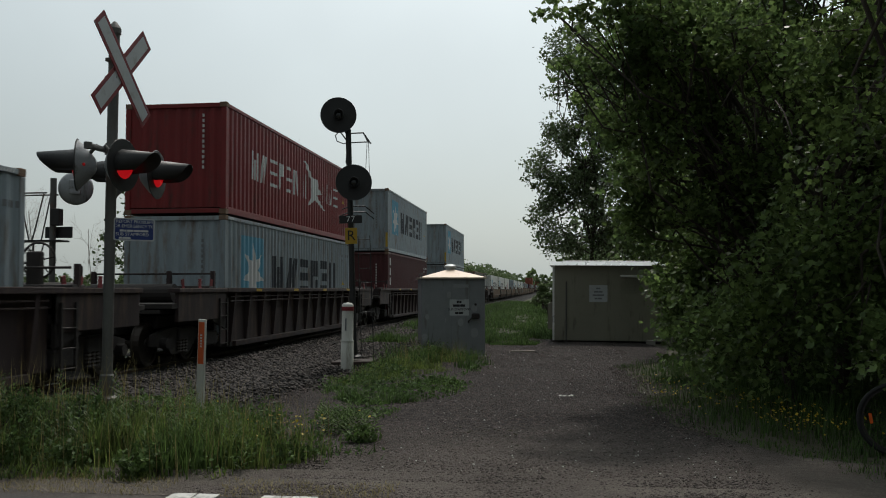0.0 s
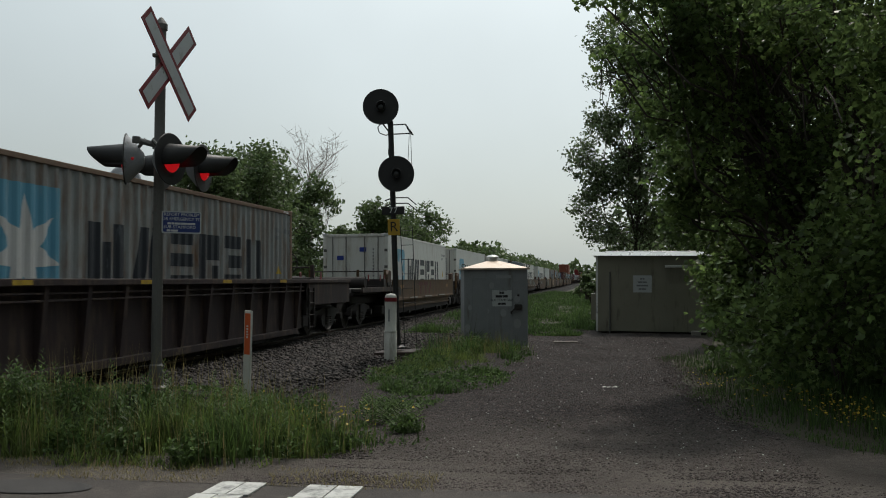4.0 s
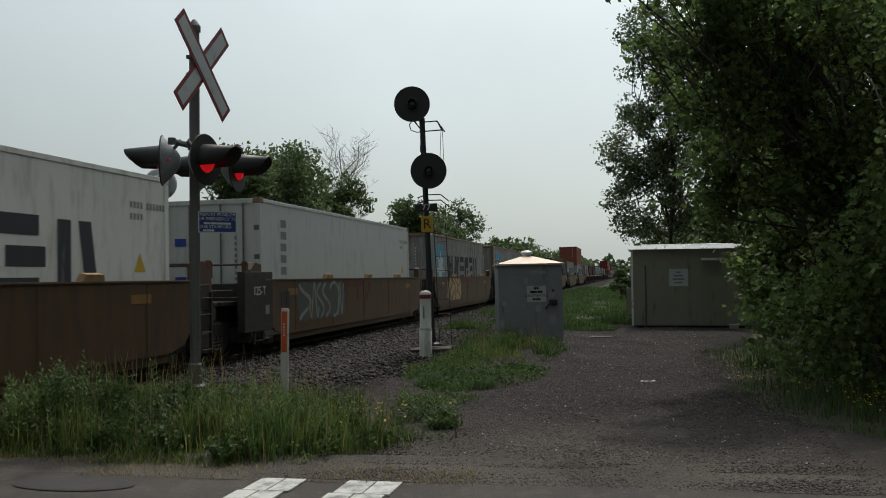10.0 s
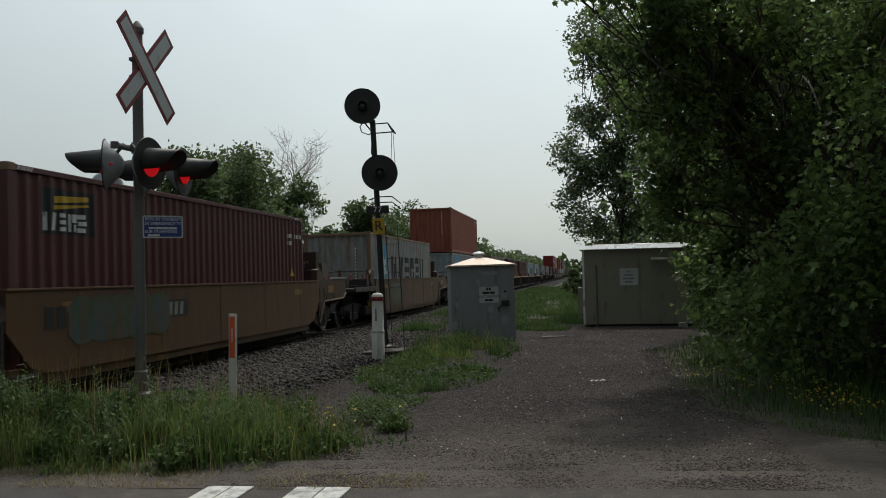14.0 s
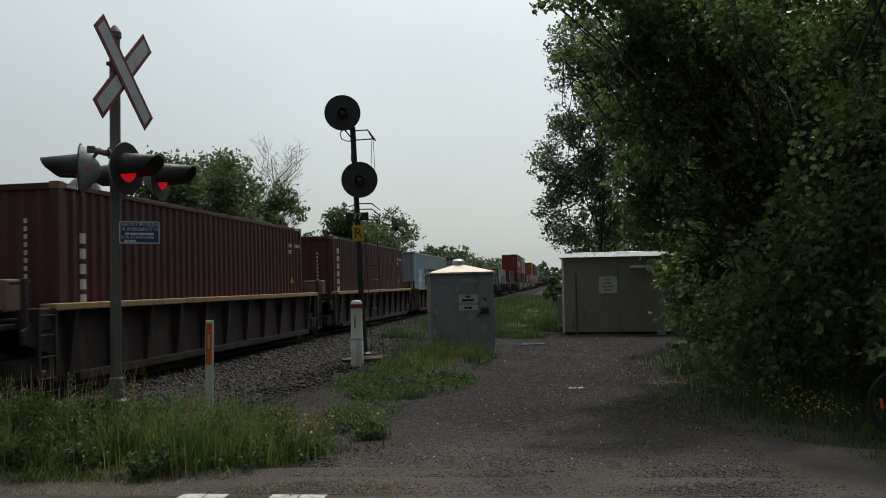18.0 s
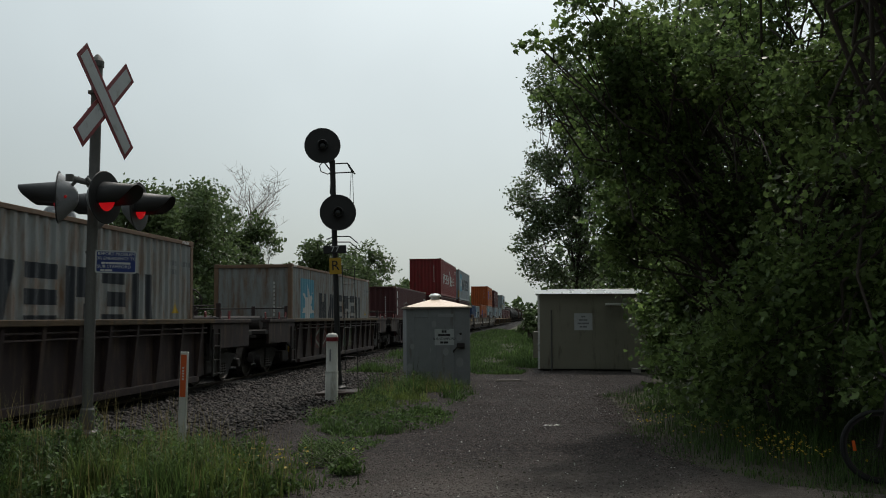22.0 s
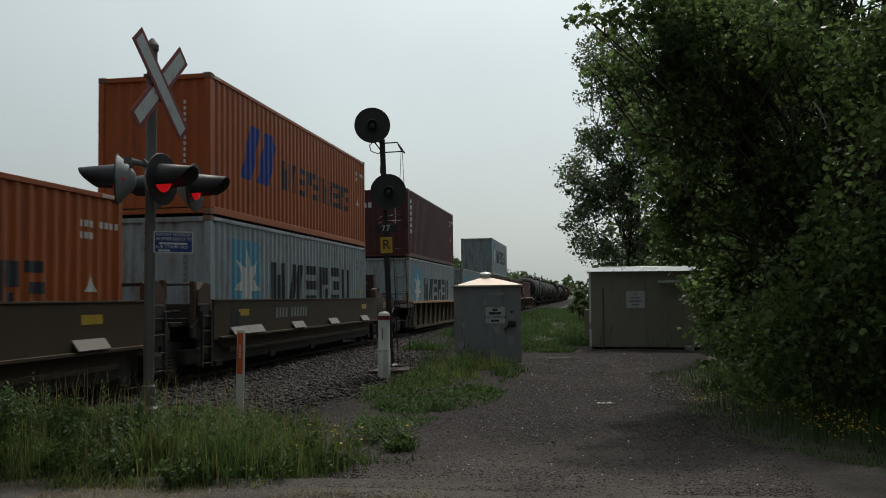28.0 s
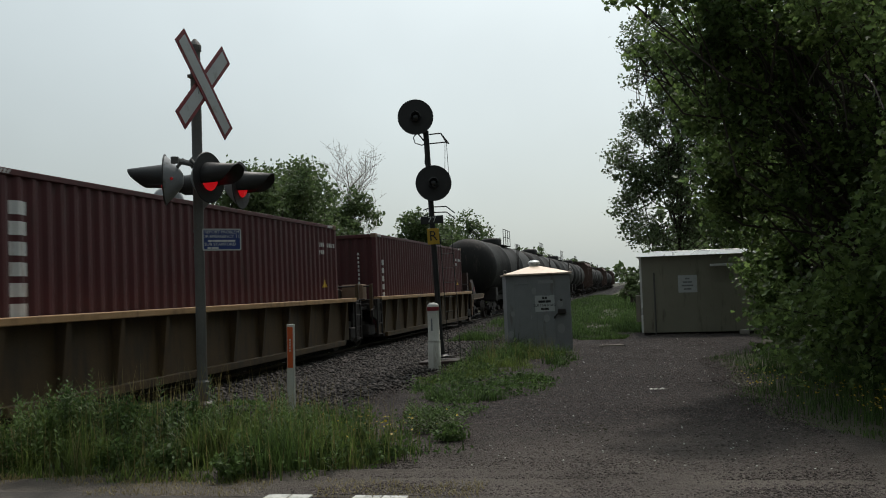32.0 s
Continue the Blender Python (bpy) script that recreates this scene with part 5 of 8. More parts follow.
SCHEMES = {  # body, frame, smooth wall, label
    "grey_star": ("c_grey", "c_grey", False, "pale grey corrugated shipping container with a white star on blue"),
    "dirty_star": ("c_dirty", "frame_rust", False, "rust-stained grey corrugated shipping container with a white star on blue"),
    "grey_star_small": ("c_grey", "c_grey", False, "short grey corrugated shipping container with a white star on blue"),
    "grey_plain": ("c_grey", "c_grey", False, "plain pale grey corrugated shipping container"),
    "white_star": ("c_white", "c_white", True, "smooth white refrigerated container with a white star on blue"),
    "white_sail": ("c_white", "c_white", True, "smooth white refrigerated container with a red sail emblem"),
    "grey_upright": ("c_triton", "c_triton", True, "smooth grey-white container with upright dark marks"),
    "plug": ("c_slate", "c_slate", False, "slate grey corrugated container with a louvre and a painted cable"),
    "red_sail": ("c_red", "c_red", False, "bright red corrugated shipping container with white sail markings"),
    "maroon_small": ("c_maroon", "c_maroon", False, "maroon corrugated shipping container with small white marks"),
    "maroon_upright": ("c_maroon", "c_maroon", False, "maroon corrugated shipping container with upright white marks"),
    "maroon_tex": ("c_maroon", "c_maroon", False, "maroon corrugated shipping container with three large white marks"),
    "maroon_oval": ("c_maroon", "c_maroon", False, "maroon corrugated shipping container with a black and yellow patch"),
    "orange_bars": ("c_orange", "c_orange", False, "orange corrugated shipping container with blue slanted emblem"),
    "rust_plain": ("c_rust", "c_rust", False, "faded red-oxide corrugated shipping container"),
    "blue_swirl": ("c_blue", "c_blue", False, "short dark blue corrugated container with white script shapes"),
}
PROTO = {}


def container(scheme, at, length=LEN40, end="plain", tall=TALL):
    """A shipping container; its own origin is at the near end, middle of the floor, y along the train."""
    key = (scheme, length, end, tall)
    if key in PROTO:
        return copy_thing(PROTO[key], at)
    body, frame_m, flat, label = SCHEMES[scheme]
    th = thing("shipping_container", label, "container", at, "containers on the train")
    PROTO[key] = th
    hw, z0, z1, post = WIDE / 2, 0.16, tall - 0.09, 0.13
    wall = shared(("side_wall", length, flat, tall), lambda b: corrugated(b, length - 2 * post, z0, z1, flat), body)
    part("side_wall", wall, None, th, at=pose(hw - 0.014, post, 0))
    part("side_wall", wall, None, th, at=pose(-hw + 0.014, length - post, 0, 0, 0, 180))
    endw = shared(("end_wall", flat, tall), lambda b: corrugated(b, WIDE - 2 * post, z0, z1, flat), body)
    part("end_wall", endw, None, th, at=pose(-hw + post, 0.03, 0, 0, 0, -90))
    part("end_wall", endw, None, th, at=pose(hw - post, length - 0.03, 0, 0, 0, 90))
    part("roof", shared(("roof", length, tall), lambda b: box(b, -hw + 0.02, hw - 0.02, 0.02, length - 0.02, tall - 0.05, tall - 0.025), body), None, th)
    part("floor_frame", shared(("floor_frame", length), lambda b: box(b, -hw + 0.03, hw - 0.03, 0.03, length - 0.03, 0.03, 0.14), "under"), None, th)
    for sx in (-1, 1):
        part("bottom_rail", shared(("bottom_rail", length, sx), lambda b: box(b, sx * hw - 0.05 * (sx > 0), sx * hw + 0.05 * (sx < 0), 0.15, length - 0.15, 0.02, 0.17, 0.008), frame_m), None, th)
        part("top_rail", shared(("top_rail", length, sx, tall), lambda b: box(b, sx * hw - 0.06 * (sx > 0), sx * hw + 0.06 * (sx < 0), 0.15, length - 0.15, tall - 0.1, tall - 0.02, 0.008), frame_m), None, th)
        for yy in (0, 1):
            part("corner_post", shared(("corner_post", length, sx, yy, tall), lambda b: box(b, sx * hw - post * (sx > 0), sx * hw + post * (sx < 0), yy * length - post * yy, yy * length + post * (1 - yy), 0.118, tall - 0.118, 0.01), frame_m), None, th)
            for top in (0, 1):
                part("corner_casting", shared(("corner_casting", length, sx, yy, top, tall), lambda b: box(b, sx * (hw + 0.004) - 0.165 * (sx > 0), sx * (hw + 0.004) + 0.165 * (sx < 0), -0.004 if not yy else length - 0.175, 0.175 if not yy else length + 0.004, top * (tall - 0.118), top * (tall - 0.118) + 0.118, 0.012), "frame_rust" if frame_m != "c_white" else "c_triton"), None, th, "cast corner fitting")
    for yy in (0, 1):
        for z in (0.03, tall - 0.12):
            part("end_rail", shared(("end_rail", length, yy, z), lambda b: box(b, -hw + 0.16, hw - 0.16, (0.0 if not yy else length - 0.06), (0.06 if not yy else length), z, z + 0.1, 0.008), frame_m), None, th)
    base = "grey_star" if scheme == "dirty_star" else scheme
    for name, polys, material, off in scheme_shapes(base, length):
        step = 1 if name in ("word_blocks", "upright_blocks", "upright_marks", "patch_marks", "louvre") else len(polys)
        for i in range(0, len(polys), step):
            single = {"word_blocks": "letter_block", "upright_blocks": "letter_block", "upright_marks": "letter_mark", "patch_marks": "patch_mark", "louvre": "louvre_slat", "code_marks": "code_mark"}.get(name, name)
            p = part(single, decal_mesh((name, base, length, i), polys[i:i + step], material, flat, off), None, th, at=pose(hw - 0.014, post, 0))
            if name == "code_marks":
                tagged(p, kind="stuff")
    # upright code on the near end, wear stripes on the posts
    part("end_code", shared("end_code", lambda b: [box(b, 0.64, 0.69, 0.016, 0.021, 1.05 + 0.12 * k, 1.12 + 0.12 * k) for k in range(11)], "p_white" if "grey" not in scheme and "white" not in scheme else "p_grey"), None, th)["kind"] = "stuff"
    if tall > 2.8 and not flat:
        part("height_hatch", shared(("height_hatch", length, tall), lambda b: [prism(b, [(yy + 0.07 * k, tall - 0.088), (yy + 0.035 + 0.07 * k, tall - 0.088), (yy + 0.075 + 0.07 * k, tall - 0.032), (yy + 0.04 + 0.07 * k, tall - 0.032)], Matrix(((0, 0, 1, hw + 0.0005), (1, 0, 0, 0), (0, 1, 0, 0), (0, 0, 0, 1))), 0.003) for yy in (0.2, length - 0.6) for k in range(5)], "p_white"), None, th, "slanted white height marks")["kind"] = "stuff"
    if "maroon" in scheme:
        part("end_mark", shared("end_mark", lambda b: [box(b, -0.95 + 0.22 * k, -0.8 + 0.22 * k, 0.016, 0.021, 2.1, 2.32) for k in range(3)], "p_white"), None, th)
    if scheme in ("grey_star", "dirty_star", "grey_plain"):
        part("warning_stripe", shared("warning_stripe", lambda b: box(b, hw - 0.12, hw - 0.02, -0.004, 0.0, 0.2, 0.85), "p_yellow"), None, th, "yellow height stripe")
    if flat and end == "machine":
        part("cooling_unit", fresh(lambda b: (box(b, -1.0, 1.0, -0.012, 0.03, 0.2, 1.35, 0.02), [box(b, -0.9 + 0.62 * k, -0.4 + 0.62 * k, -0.05, -0.01, 0.35, 0.8, 0.02) for k in range(3)], box(b, -0.8, 0.8, -0.04, -0.01, 0.95, 1.25, 0.02))), "black", th, "dark refrigeration machinery")
        part("fan_ring", fresh(lathe, [(0.17, 0.0), (0.22, 0.0), (0.22, 0.02), (0.17, 0.02)], pose(-0.55, 0.02, 2.2, 90, 0, 0), 24), "p_grey", th, "round fan grille")
        part("end_emblem", fresh(box, -0.15, 0.25, 0.012, 0.018, 2.0, 2.42), "p_sky", th, "small blue emblem plate")
        part("end_star", fresh(lambda b: [b.faces.new([b.verts.new((0.05 + (u - 0), 0.0115, v)) for u, v in tri]) for tri in star(0, 2.21, 0.18)]), "p_white", th)
        part("maker_oval", fresh(lathe, [(0.0, 0.004), (0.2, 0.004), (0.21, 0.0)], pose(0.05, 0.016, 1.72, 90, 0, 0) @ Matrix.Diagonal((1, 0.4, 1, 1)), 20), "p_navy", th, "dark oval maker's plate")
    elif flat:
        for x in (-0.85, -0.35, 0.35, 0.85):
            part("door_bar", shared(("door_bar", tall), lambda b: rod(b, (0, -0.015, 0.15), (0, -0.015, tall - 0.12), 0.018, 6), "steel_pole"), None, th, "steel door locking bar", at=pose(x, 0, 0))
        for sx in (-1, 1):
            for z in (0.4, 0.95, 1.6, 2.2):
                part("door_hinge", shared("door_hinge", lambda b: box(b, -0.06, 0.06, -0.012, 0.03, 0, 0.1, 0.01), "steel_pole"), None, th, at=pose(sx * 1.14, 0, z))
        for x, z in ((-0.7, 1.9), (-0.7, 1.1), (0.5, 0.6), (0.15, 2.2)):
            part("door_label", shared("door_label", lambda b: box(b, 0, 0.25, 0.012, 0.022, 0, 0.16), "p_blue"), None, th, "small blue door label", at=pose(x, 0, z))
    return th


def truck(parent, y):
    """Four-wheel truck of a freight car; rail head is z = 0."""
    tr = part("truck", shared("bolster", lambda b: (box(b, -1.15, 1.15, -0.2, 0.2, 0.45, 0.72, 0.03), box(b, -0.5, 0.5, -0.35, 0.35, 0.6, 0.82, 0.04)), "under"), None, parent, "grimy cast steel truck", at=pose(0, y, 0))

    def side(b):
        out = [(-1.15, 0.62), (-0.95, 0.66), (-0.45, 0.74), (0.45, 0.74), (0.95, 0.66), (1.15, 0.62), (1.15, 0.40), (0.98, 0.36), (0.75, 0.46), (0.42, 0.2), (-0.42, 0.2), (-0.75, 0.46), (-0.98, 0.36), (-1.15, 0.40)]
        prism(b, out, Matrix(((0, 0, 1, 0), (1, 0, 0, 0), (0, 1, 0, 0), (0, 0, 0, 1))), 0.13)
    for sx in (-1, 1):
        part("side_frame", shared("side_frame", side, "under"), None, tr, at=pose(sx * 1.03 - 0.065, 0, 0))
        part("spring_nest", shared("spring_nest", lambda b: [lathe(b, [(0.06, 0.24 + 0.03 * k) if k % 2 else (0.075, 0.24 + 0.03 * k) for k in range(9)], Matrix.Translation((0, q * 0.14, 0)), 10) for q in (-1, 0, 1)], "wheel"), None, tr, at=pose(sx * 1.1, 0, 0))
        for sy in (-1, 1):
            part("wheel", shared("wheel", lambda b: lathe(b, [(0.0, -0.05), (0.12, -0.05), (0.14, -0.02), (0.34, -0.015), (0.36, -0.05), (0.42, -0.05), (0.425, 0.07), (0.445, 0.09), (0.445, 0.11), (0.35, 0.11), (0.33, 0.02), (0.14, 0.02), (0.1, 0.08), (0.0, 0.08)], pose(0, 0, 0, 0, 90, 0), 28), "wheel", False), None, tr, at=pose(sx * 0.78, sy * 0.89, 0.425, 0, 0, 0 if sx < 0 else 180))
            part("bearing", shared("bearing", lambda b: rod(b, (-0.1, 0, 0), (0.1, 0, 0), 0.1, 14), "under"), None, tr, at=pose(sx * 1.13, sy * 0.89, 0.45))
    for sy in (-1, 1):
        part("axle", shared("axle", lambda b: rod(b, (-1.0, 0, 0), (1.0, 0, 0), 0.085, 10), "wheel"), None, tr, at=pose(0, sy * 0.89, 0.425))


def ribbon(b, pts, w, x):
    """A painted stroke of one width through points (u, v)."""
    left, right = [], []
    for i, (u, v) in enumerate(pts):
        (u0, v0), (u1, v1) = pts[max(0, i - 1)], pts[min(len(pts) - 1, i + 1)]
        d = math.hypot(u1 - u0, v1 - v0) or 1.0
        nu, nv = -(v1 - v0) / d * w / 2, (u1 - u0) / d * w / 2
        left.append(b.verts.new((x, u + nu, v + nv)))
        right.append(b.verts.new((x, u - nu, v - nv)))
    for i in range(len(pts) - 1):
        b.faces.new((right[i], right[i + 1], left[i + 1], left[i]))


def graffiti(th, seed, x, low, high):
    """Sprayed tags: a soft fill behind, swollen looping outlines on top of it."""
    q = random.Random(seed)
    for tag in range(q.randint(1, 2)):
        u0 = q.uniform(0.9, 2.2) + tag * q.uniform(4.6, 5.4)
        count, h = q.randint(4, 6), (high - low) * q.uniform(0.72, 0.95)
        fill, line = q.choice((("p_teal", "p_cream"), ("p_green", "p_teal"), ("w_tan", "ink_black"), ("p_teal", "p_green"), ("p_brown", "p_cream")))
        base = low + q.uniform(0, (high - low) - h)
        u = u0
        for i in range(count):
            w = q.uniform(0.5, 0.85)
            if q.random() < 0.9:
                bm = bmesh.new()
                n = 16
                bm.faces.new([bm.verts.new((0, u + w / 2 + w * 0.56 * math.cos(6.283 * j / n) * (1 + 0.12 * math.sin(3 * j + seed)), base + h / 2 + h * 0.5 * math.copysign(abs(math.sin(6.283 * j / n)) ** 0.6, math.sin(6.283 * j / n)))) for j in range(n)])
                part("paint_fill", bm, fill, th, "soft sprayed colour", at=pose(x + 0.0006 * (i % 3), 0, 0))
            bm = bmesh.new()
            form = q.choice((0, 1, 3))
            a0, turn = q.uniform(0, 6.28), q.choice((4.2, 5.2, -4.6))
            pts = []
            for j in range(22):
                f = j / 21
                if form == 0:
                    pts.append((u + w * (0.5 + 0.45 * math.cos(a0 + turn * f)), base + h * (0.5 + 0.46 * math.sin(a0 + turn * f))))
                elif form == 1:
                    pts.append((u + w * (0.5 + 0.42 * math.sin(6.28 * f + a0)), base + h * (0.05 + 0.9 * f)))
                elif form == 2:
                    pts.append((u + w * f, base + h * abs(0.95 - 1.9 * ((2 * f + 0.1) % 1.0))))
                else:
                    pts.append((u + w * (0.1 + 0.8 * f), base + h * (0.5 + 0.44 * math.sin(9.4 * f + a0))))
            ribbon(bm, pts, q.uniform(0.05, 0.1), 0)
            part("paint_stroke", bm, line, th, "sprayed looping stroke", at=pose(x + 0.003 + 0.0006 * (i % 3), 0, 0))
            u += w * 0.7


def well_car(style, y, near, far, joint_near, joint_far, decor):
    """One well unit. y: its near container edge; near/far: metres from the container's ends to the unit's ends.
    Origin at rail head under the container's near end."""
    side_m = {"dark": "w_dark", "yellow": "w_yellow", "tan": "w_dark", "olive": "w_olive", "dusty": "w_dusty"}[style]
    names = {"dark": "dark brown ribbed well car with rusty grime", "yellow": "dirty yellow smooth-sided well car with graffiti", "tan": "brown ribbed well car with a tan top chord", "olive": "dull yellow-brown ribbed well car with a tan top chord", "dusty": "dusty yellow well car with pale flap plates"}
    th = thing("well_car", names[style], "rail car", pose(TRACK_X, y, RAIL_Z), "well cars of the train")
    ow = 1.50
    a0, a1 = -min(0.45, near * 0.3), LEN40 + min(0.45, far * 0.3)      # well ends
    smooth = "smooth" in decor                # flush side plate without a ledge
    chord = {"yellow": 1.50, "dusty": 1.50, "dark": 1.53}.get(style, 1.36)
    k = (round(a0, 2), round(a1, 2), style, smooth)
    if smooth:
        def side(b, sx):
            out = [(a0, 0.95), (a0 + 0.5, 0.46), (a0 + 1.0, 0.36), (a1 - 1.0, 0.36), (a1 - 0.5, 0.46), (a1, 0.95), (a1, chord), (a0, chord)]
            prism(b, out, Matrix(((0, 0, 1, sx * ow - (0.05 if sx > 0 else 0.0)), (1, 0, 0, 0), (0, 1, 0, 0), (0, 0, 0, 1))), 0.05)
            box(b, sx * (ow - 0.2), sx * (ow - 0.05), a0 + 0.9, a1 - 0.9, 0.22, 0.37, 0.01)
            box(b, sx * (ow - 0.12), sx * (ow + 0.02), a0, a1, chord - 0.02, chord + 0.012, 0.004)
            for yy in np.linspace(a0 + 1.6, a1 - 1.6, 5):
                box(b, sx * ow, sx * (ow + 0.006), yy - 0.012, yy + 0.012, 0.4, chord - 0.03)
    elif style in ("yellow", "dusty"):
        def side(b, sx):
            # upper plate, ledge, drawn-in lower plate tapering up at the ends
            box(b, sx * ow - 0.05 * sx, sx * ow, a0, a1, 0.74, chord, 0.006)
            box(b, sx * (ow - 0.05), sx * (ow + 0.07), a0 + 0.2, a1 - 0.2, 0.74, 0.79, 0.006)
            out = [(a0 + 0.25, 0.74), (a0 + 0.9, 0.52), (a1 - 0.9, 0.52), (a1 - 0.25, 0.74)]
            prism(b, out, Matrix(((0, 0, 1, sx * (ow - 0.14) - 0.02), (1, 0, 0, 0), (0, 1, 0, 0), (0, 0, 0, 1))), 0.04)
            box(b, sx * (ow - 0.2), sx * (ow - 0.06), a0 + 0.9, a1 - 0.9, 0.46, 0.54, 0.01)
            box(b, sx * (ow - 0.12), sx * (ow + 0.02), a0, a1, chord - 0.02, chord + 0.012, 0.004)
    else:
        def side(b, sx):
            box(b, sx * ow - 0.22 * sx, sx * (ow - 0.19), a0, a1, 0.3, chord - 0.09, 0.0)
            box(b, sx * (ow - 0.24), sx * (ow - 0.06), a0 + 0.6, a1 - 0.6, 0.2, 0.32, 0.01)
            n = 13 if style == "dark" else 11
            for i in range(n):
                yy = a0 + 0.5 + (a1 - a0 - 1.0) * i / (n - 1)
                out = [(0, 0.3), (0.06, 0.3), (0.17, chord - 0.09), (0, chord - 0.09)]
                prism(b, [(sx * u, v) for u, v in (out if sx > 0 else out[::-1])], Matrix(((1, 0, 0, sx * (ow - 0.19)), (0, 0, 1, yy - 0.05), (0, 1, 0, 0), (0, 0, 0, 1))), 0.1)
    for sx in (-1, 1):
        part("side_sill", shared(("side_sill", sx, *k), lambda b: side(b, sx), side_m), None, th)
        if style not in ("yellow", "dusty"):
            part("top_chord", shared(("top_chord", sx, "tanchord" in decor, *k), lambda b: box(b, sx * (ow - 0.24), sx * (ow + 0.015), a0 - 0.1, a1 + 0.1, chord - 0.1, chord, 0.012), "w_tan" if style in ("tan", "olive") else "w_olive" if "tanchord" in decor else "w_dark"), None, th, "flat top chord")
    for yy in np.linspace(a0 + 0.6, a1 - 0.6, 5):
        part("floor_beam", shared("floor_beam", lambda b: box(b, -ow + 0.15, ow - 0.15, -0.15, 0.15, 0.2, 0.31, 0.01), "under"), None, th, at=pose(0, yy, 0))
    if style in ("yellow", "dusty") and not smooth:
        for sx in (-1, 1):
            part("well_wall", shared(("well_wall", sx, round(a0, 2), round(a1, 2)), lambda b: box(b, sx * 1.245, sx * 1.285, a0 + 0.3, a1 - 0.3, 0.26, 0.75, 0.005), "under"), None, th, "grimy inner wall of the well")
    if style == "dark":
        for z in (0.2, 0.3):
            part("pipe_rail", shared(("pipe_rail", *k), lambda b: rod(b, (ow - 0.06, a0 + 0.2, 0), (ow - 0.06, a1 - 0.2, 0), 0.018, 6), "w_dark"), None, th, "thin pipe under the top chord", at=pose(0, 0, chord - z))
    if style == "dark" and "tanchord" not in decor:
        for i in range(4):
            part("reflector_mark", shared("reflector_mark", lambda b: box(b, 0, 0.004, -0.2, 0.2, -0.035, 0.03), "p_yellow"), None, th, at=pose(ow + 0.014, 1.5 + 3.1 * i, chord - 0.05))
    # end platforms
    for sgn, y_in, dist, joint in ((-1, a0, near, joint_near), (1, a1, far, joint_far)):
        y_out = -near if sgn < 0 else LEN40 + far
        kk = (round(y_in, 2), round(y_out, 2), sgn, style)

        def platform(b):
            ya, yb = sorted((y_in, y_out - sgn * (0.05 if joint == "A" else 0.55)))
            box(b, -0.32, 0.32, ya, yb, 0.62, 1.02, 0.02)                       # centre sill
            box(b, -ow + 0.05, ow - 0.05, min(y_in, y_in - sgn * -0.5), max(y_in, y_in + sgn * 0.5), 0.98, chord - 0.06, 0.02)
            box(b, -1.2, 1.2, ya, yb, 1.02, 1.1, 0.01)
            for sx in (-1, 1):
                out = [(0.0, chord - 0.02), (0.75, 1.0), (0.75, 0.82), (0.0, 0.62)]
                prism(b, [(y_in + sgn * u, v) for u, v in (out if sgn * sx > 0 else out[::-1])], Matrix(((0, 0, 1, sx * (ow - 0.1) - 0.03), (1, 0, 0, 0), (0, 1, 0, 0), (0, 0, 0, 1))), 0.06)
        part("end_platform", shared(("end_platform", joint, *kk), platform, "under"), None, th, "dirty end platform")

        for sx, dy in ((1, 0.62), (-1, 0.62), (0.3, 0.7)) if sgn < 0 or joint == "A" else ((1, 0.7), (-1, 0.7)):
            at = pose(sx * (ow - 0.14), y_in + sgn * dy, 0)
            part("end_post", shared(("end_post", chord, side_m), lambda b: box(b, -0.045, 0.045, -0.04, 0.04, 0.8, chord + 0.36, 0.01), side_m), None, th, "upright steel post", at=at)
            part("grab_iron", shared(("grab_iron", chord), lambda b: [rod(b, p, q, 0.014, 6) for p, q in (((0, 0.13, chord + 0.05), (0, 0.13, chord + 0.32)), ((0, 0.13, chord + 0.32), (0, 0, chord + 0.34)), ((0, 0.13, chord + 0.05), (0, 0, chord + 0.02)))], "under"), None, th, at=at)

        def ladder(b):
            x = ow - 0.06
            yy = y_in + sgn * 0.28
            for z in (0.32, 0.62, 0.92, 1.2):
                rod(b, (x + 0.05, yy - 0.2, z), (x + 0.05, yy + 0.2, z), 0.013, 6)
            for d in (-0.2, 0.2):
                box(b, x + 0.02, x + 0.06, yy + d - 0.025, yy + d + 0.025, 0.26, 1.3)
        part("ladder", shared(("car_ladder", *kk), ladder, "under"), None, th, "side ladder rungs")
        part("draft_gear", shared(("draft_gear", joint, *kk), lambda b: (box(b, -0.95, 0.95, *sorted((y_in + sgn * 0.1, y_out - sgn * (0.3 if joint == "A" else 1.0))), 0.72, 0.98, 0.03), box(b, 0.95, 1.3, *sorted((y_in + sgn * 0.15, y_in + sgn * 0.75)), 0.3, 0.6, 0.04), box(b, -1.2, 1.2, *sorted((y_in, y_in + sgn * 0.12)), 0.25, 1.0, 0.02)), "under"), None, th, "dark gear below the platform")
        part("cross_bar", shared(("cross_bar", joint, *kk), lambda b: [rod(b, (-1.3, y_in + sgn * d, z), (1.3, y_in + sgn * d, z), 0.02, 6) for d, z in ((0.62, chord + 0.3), (0.7, 1.16), (1.0, 1.3))], "under"), None, th)
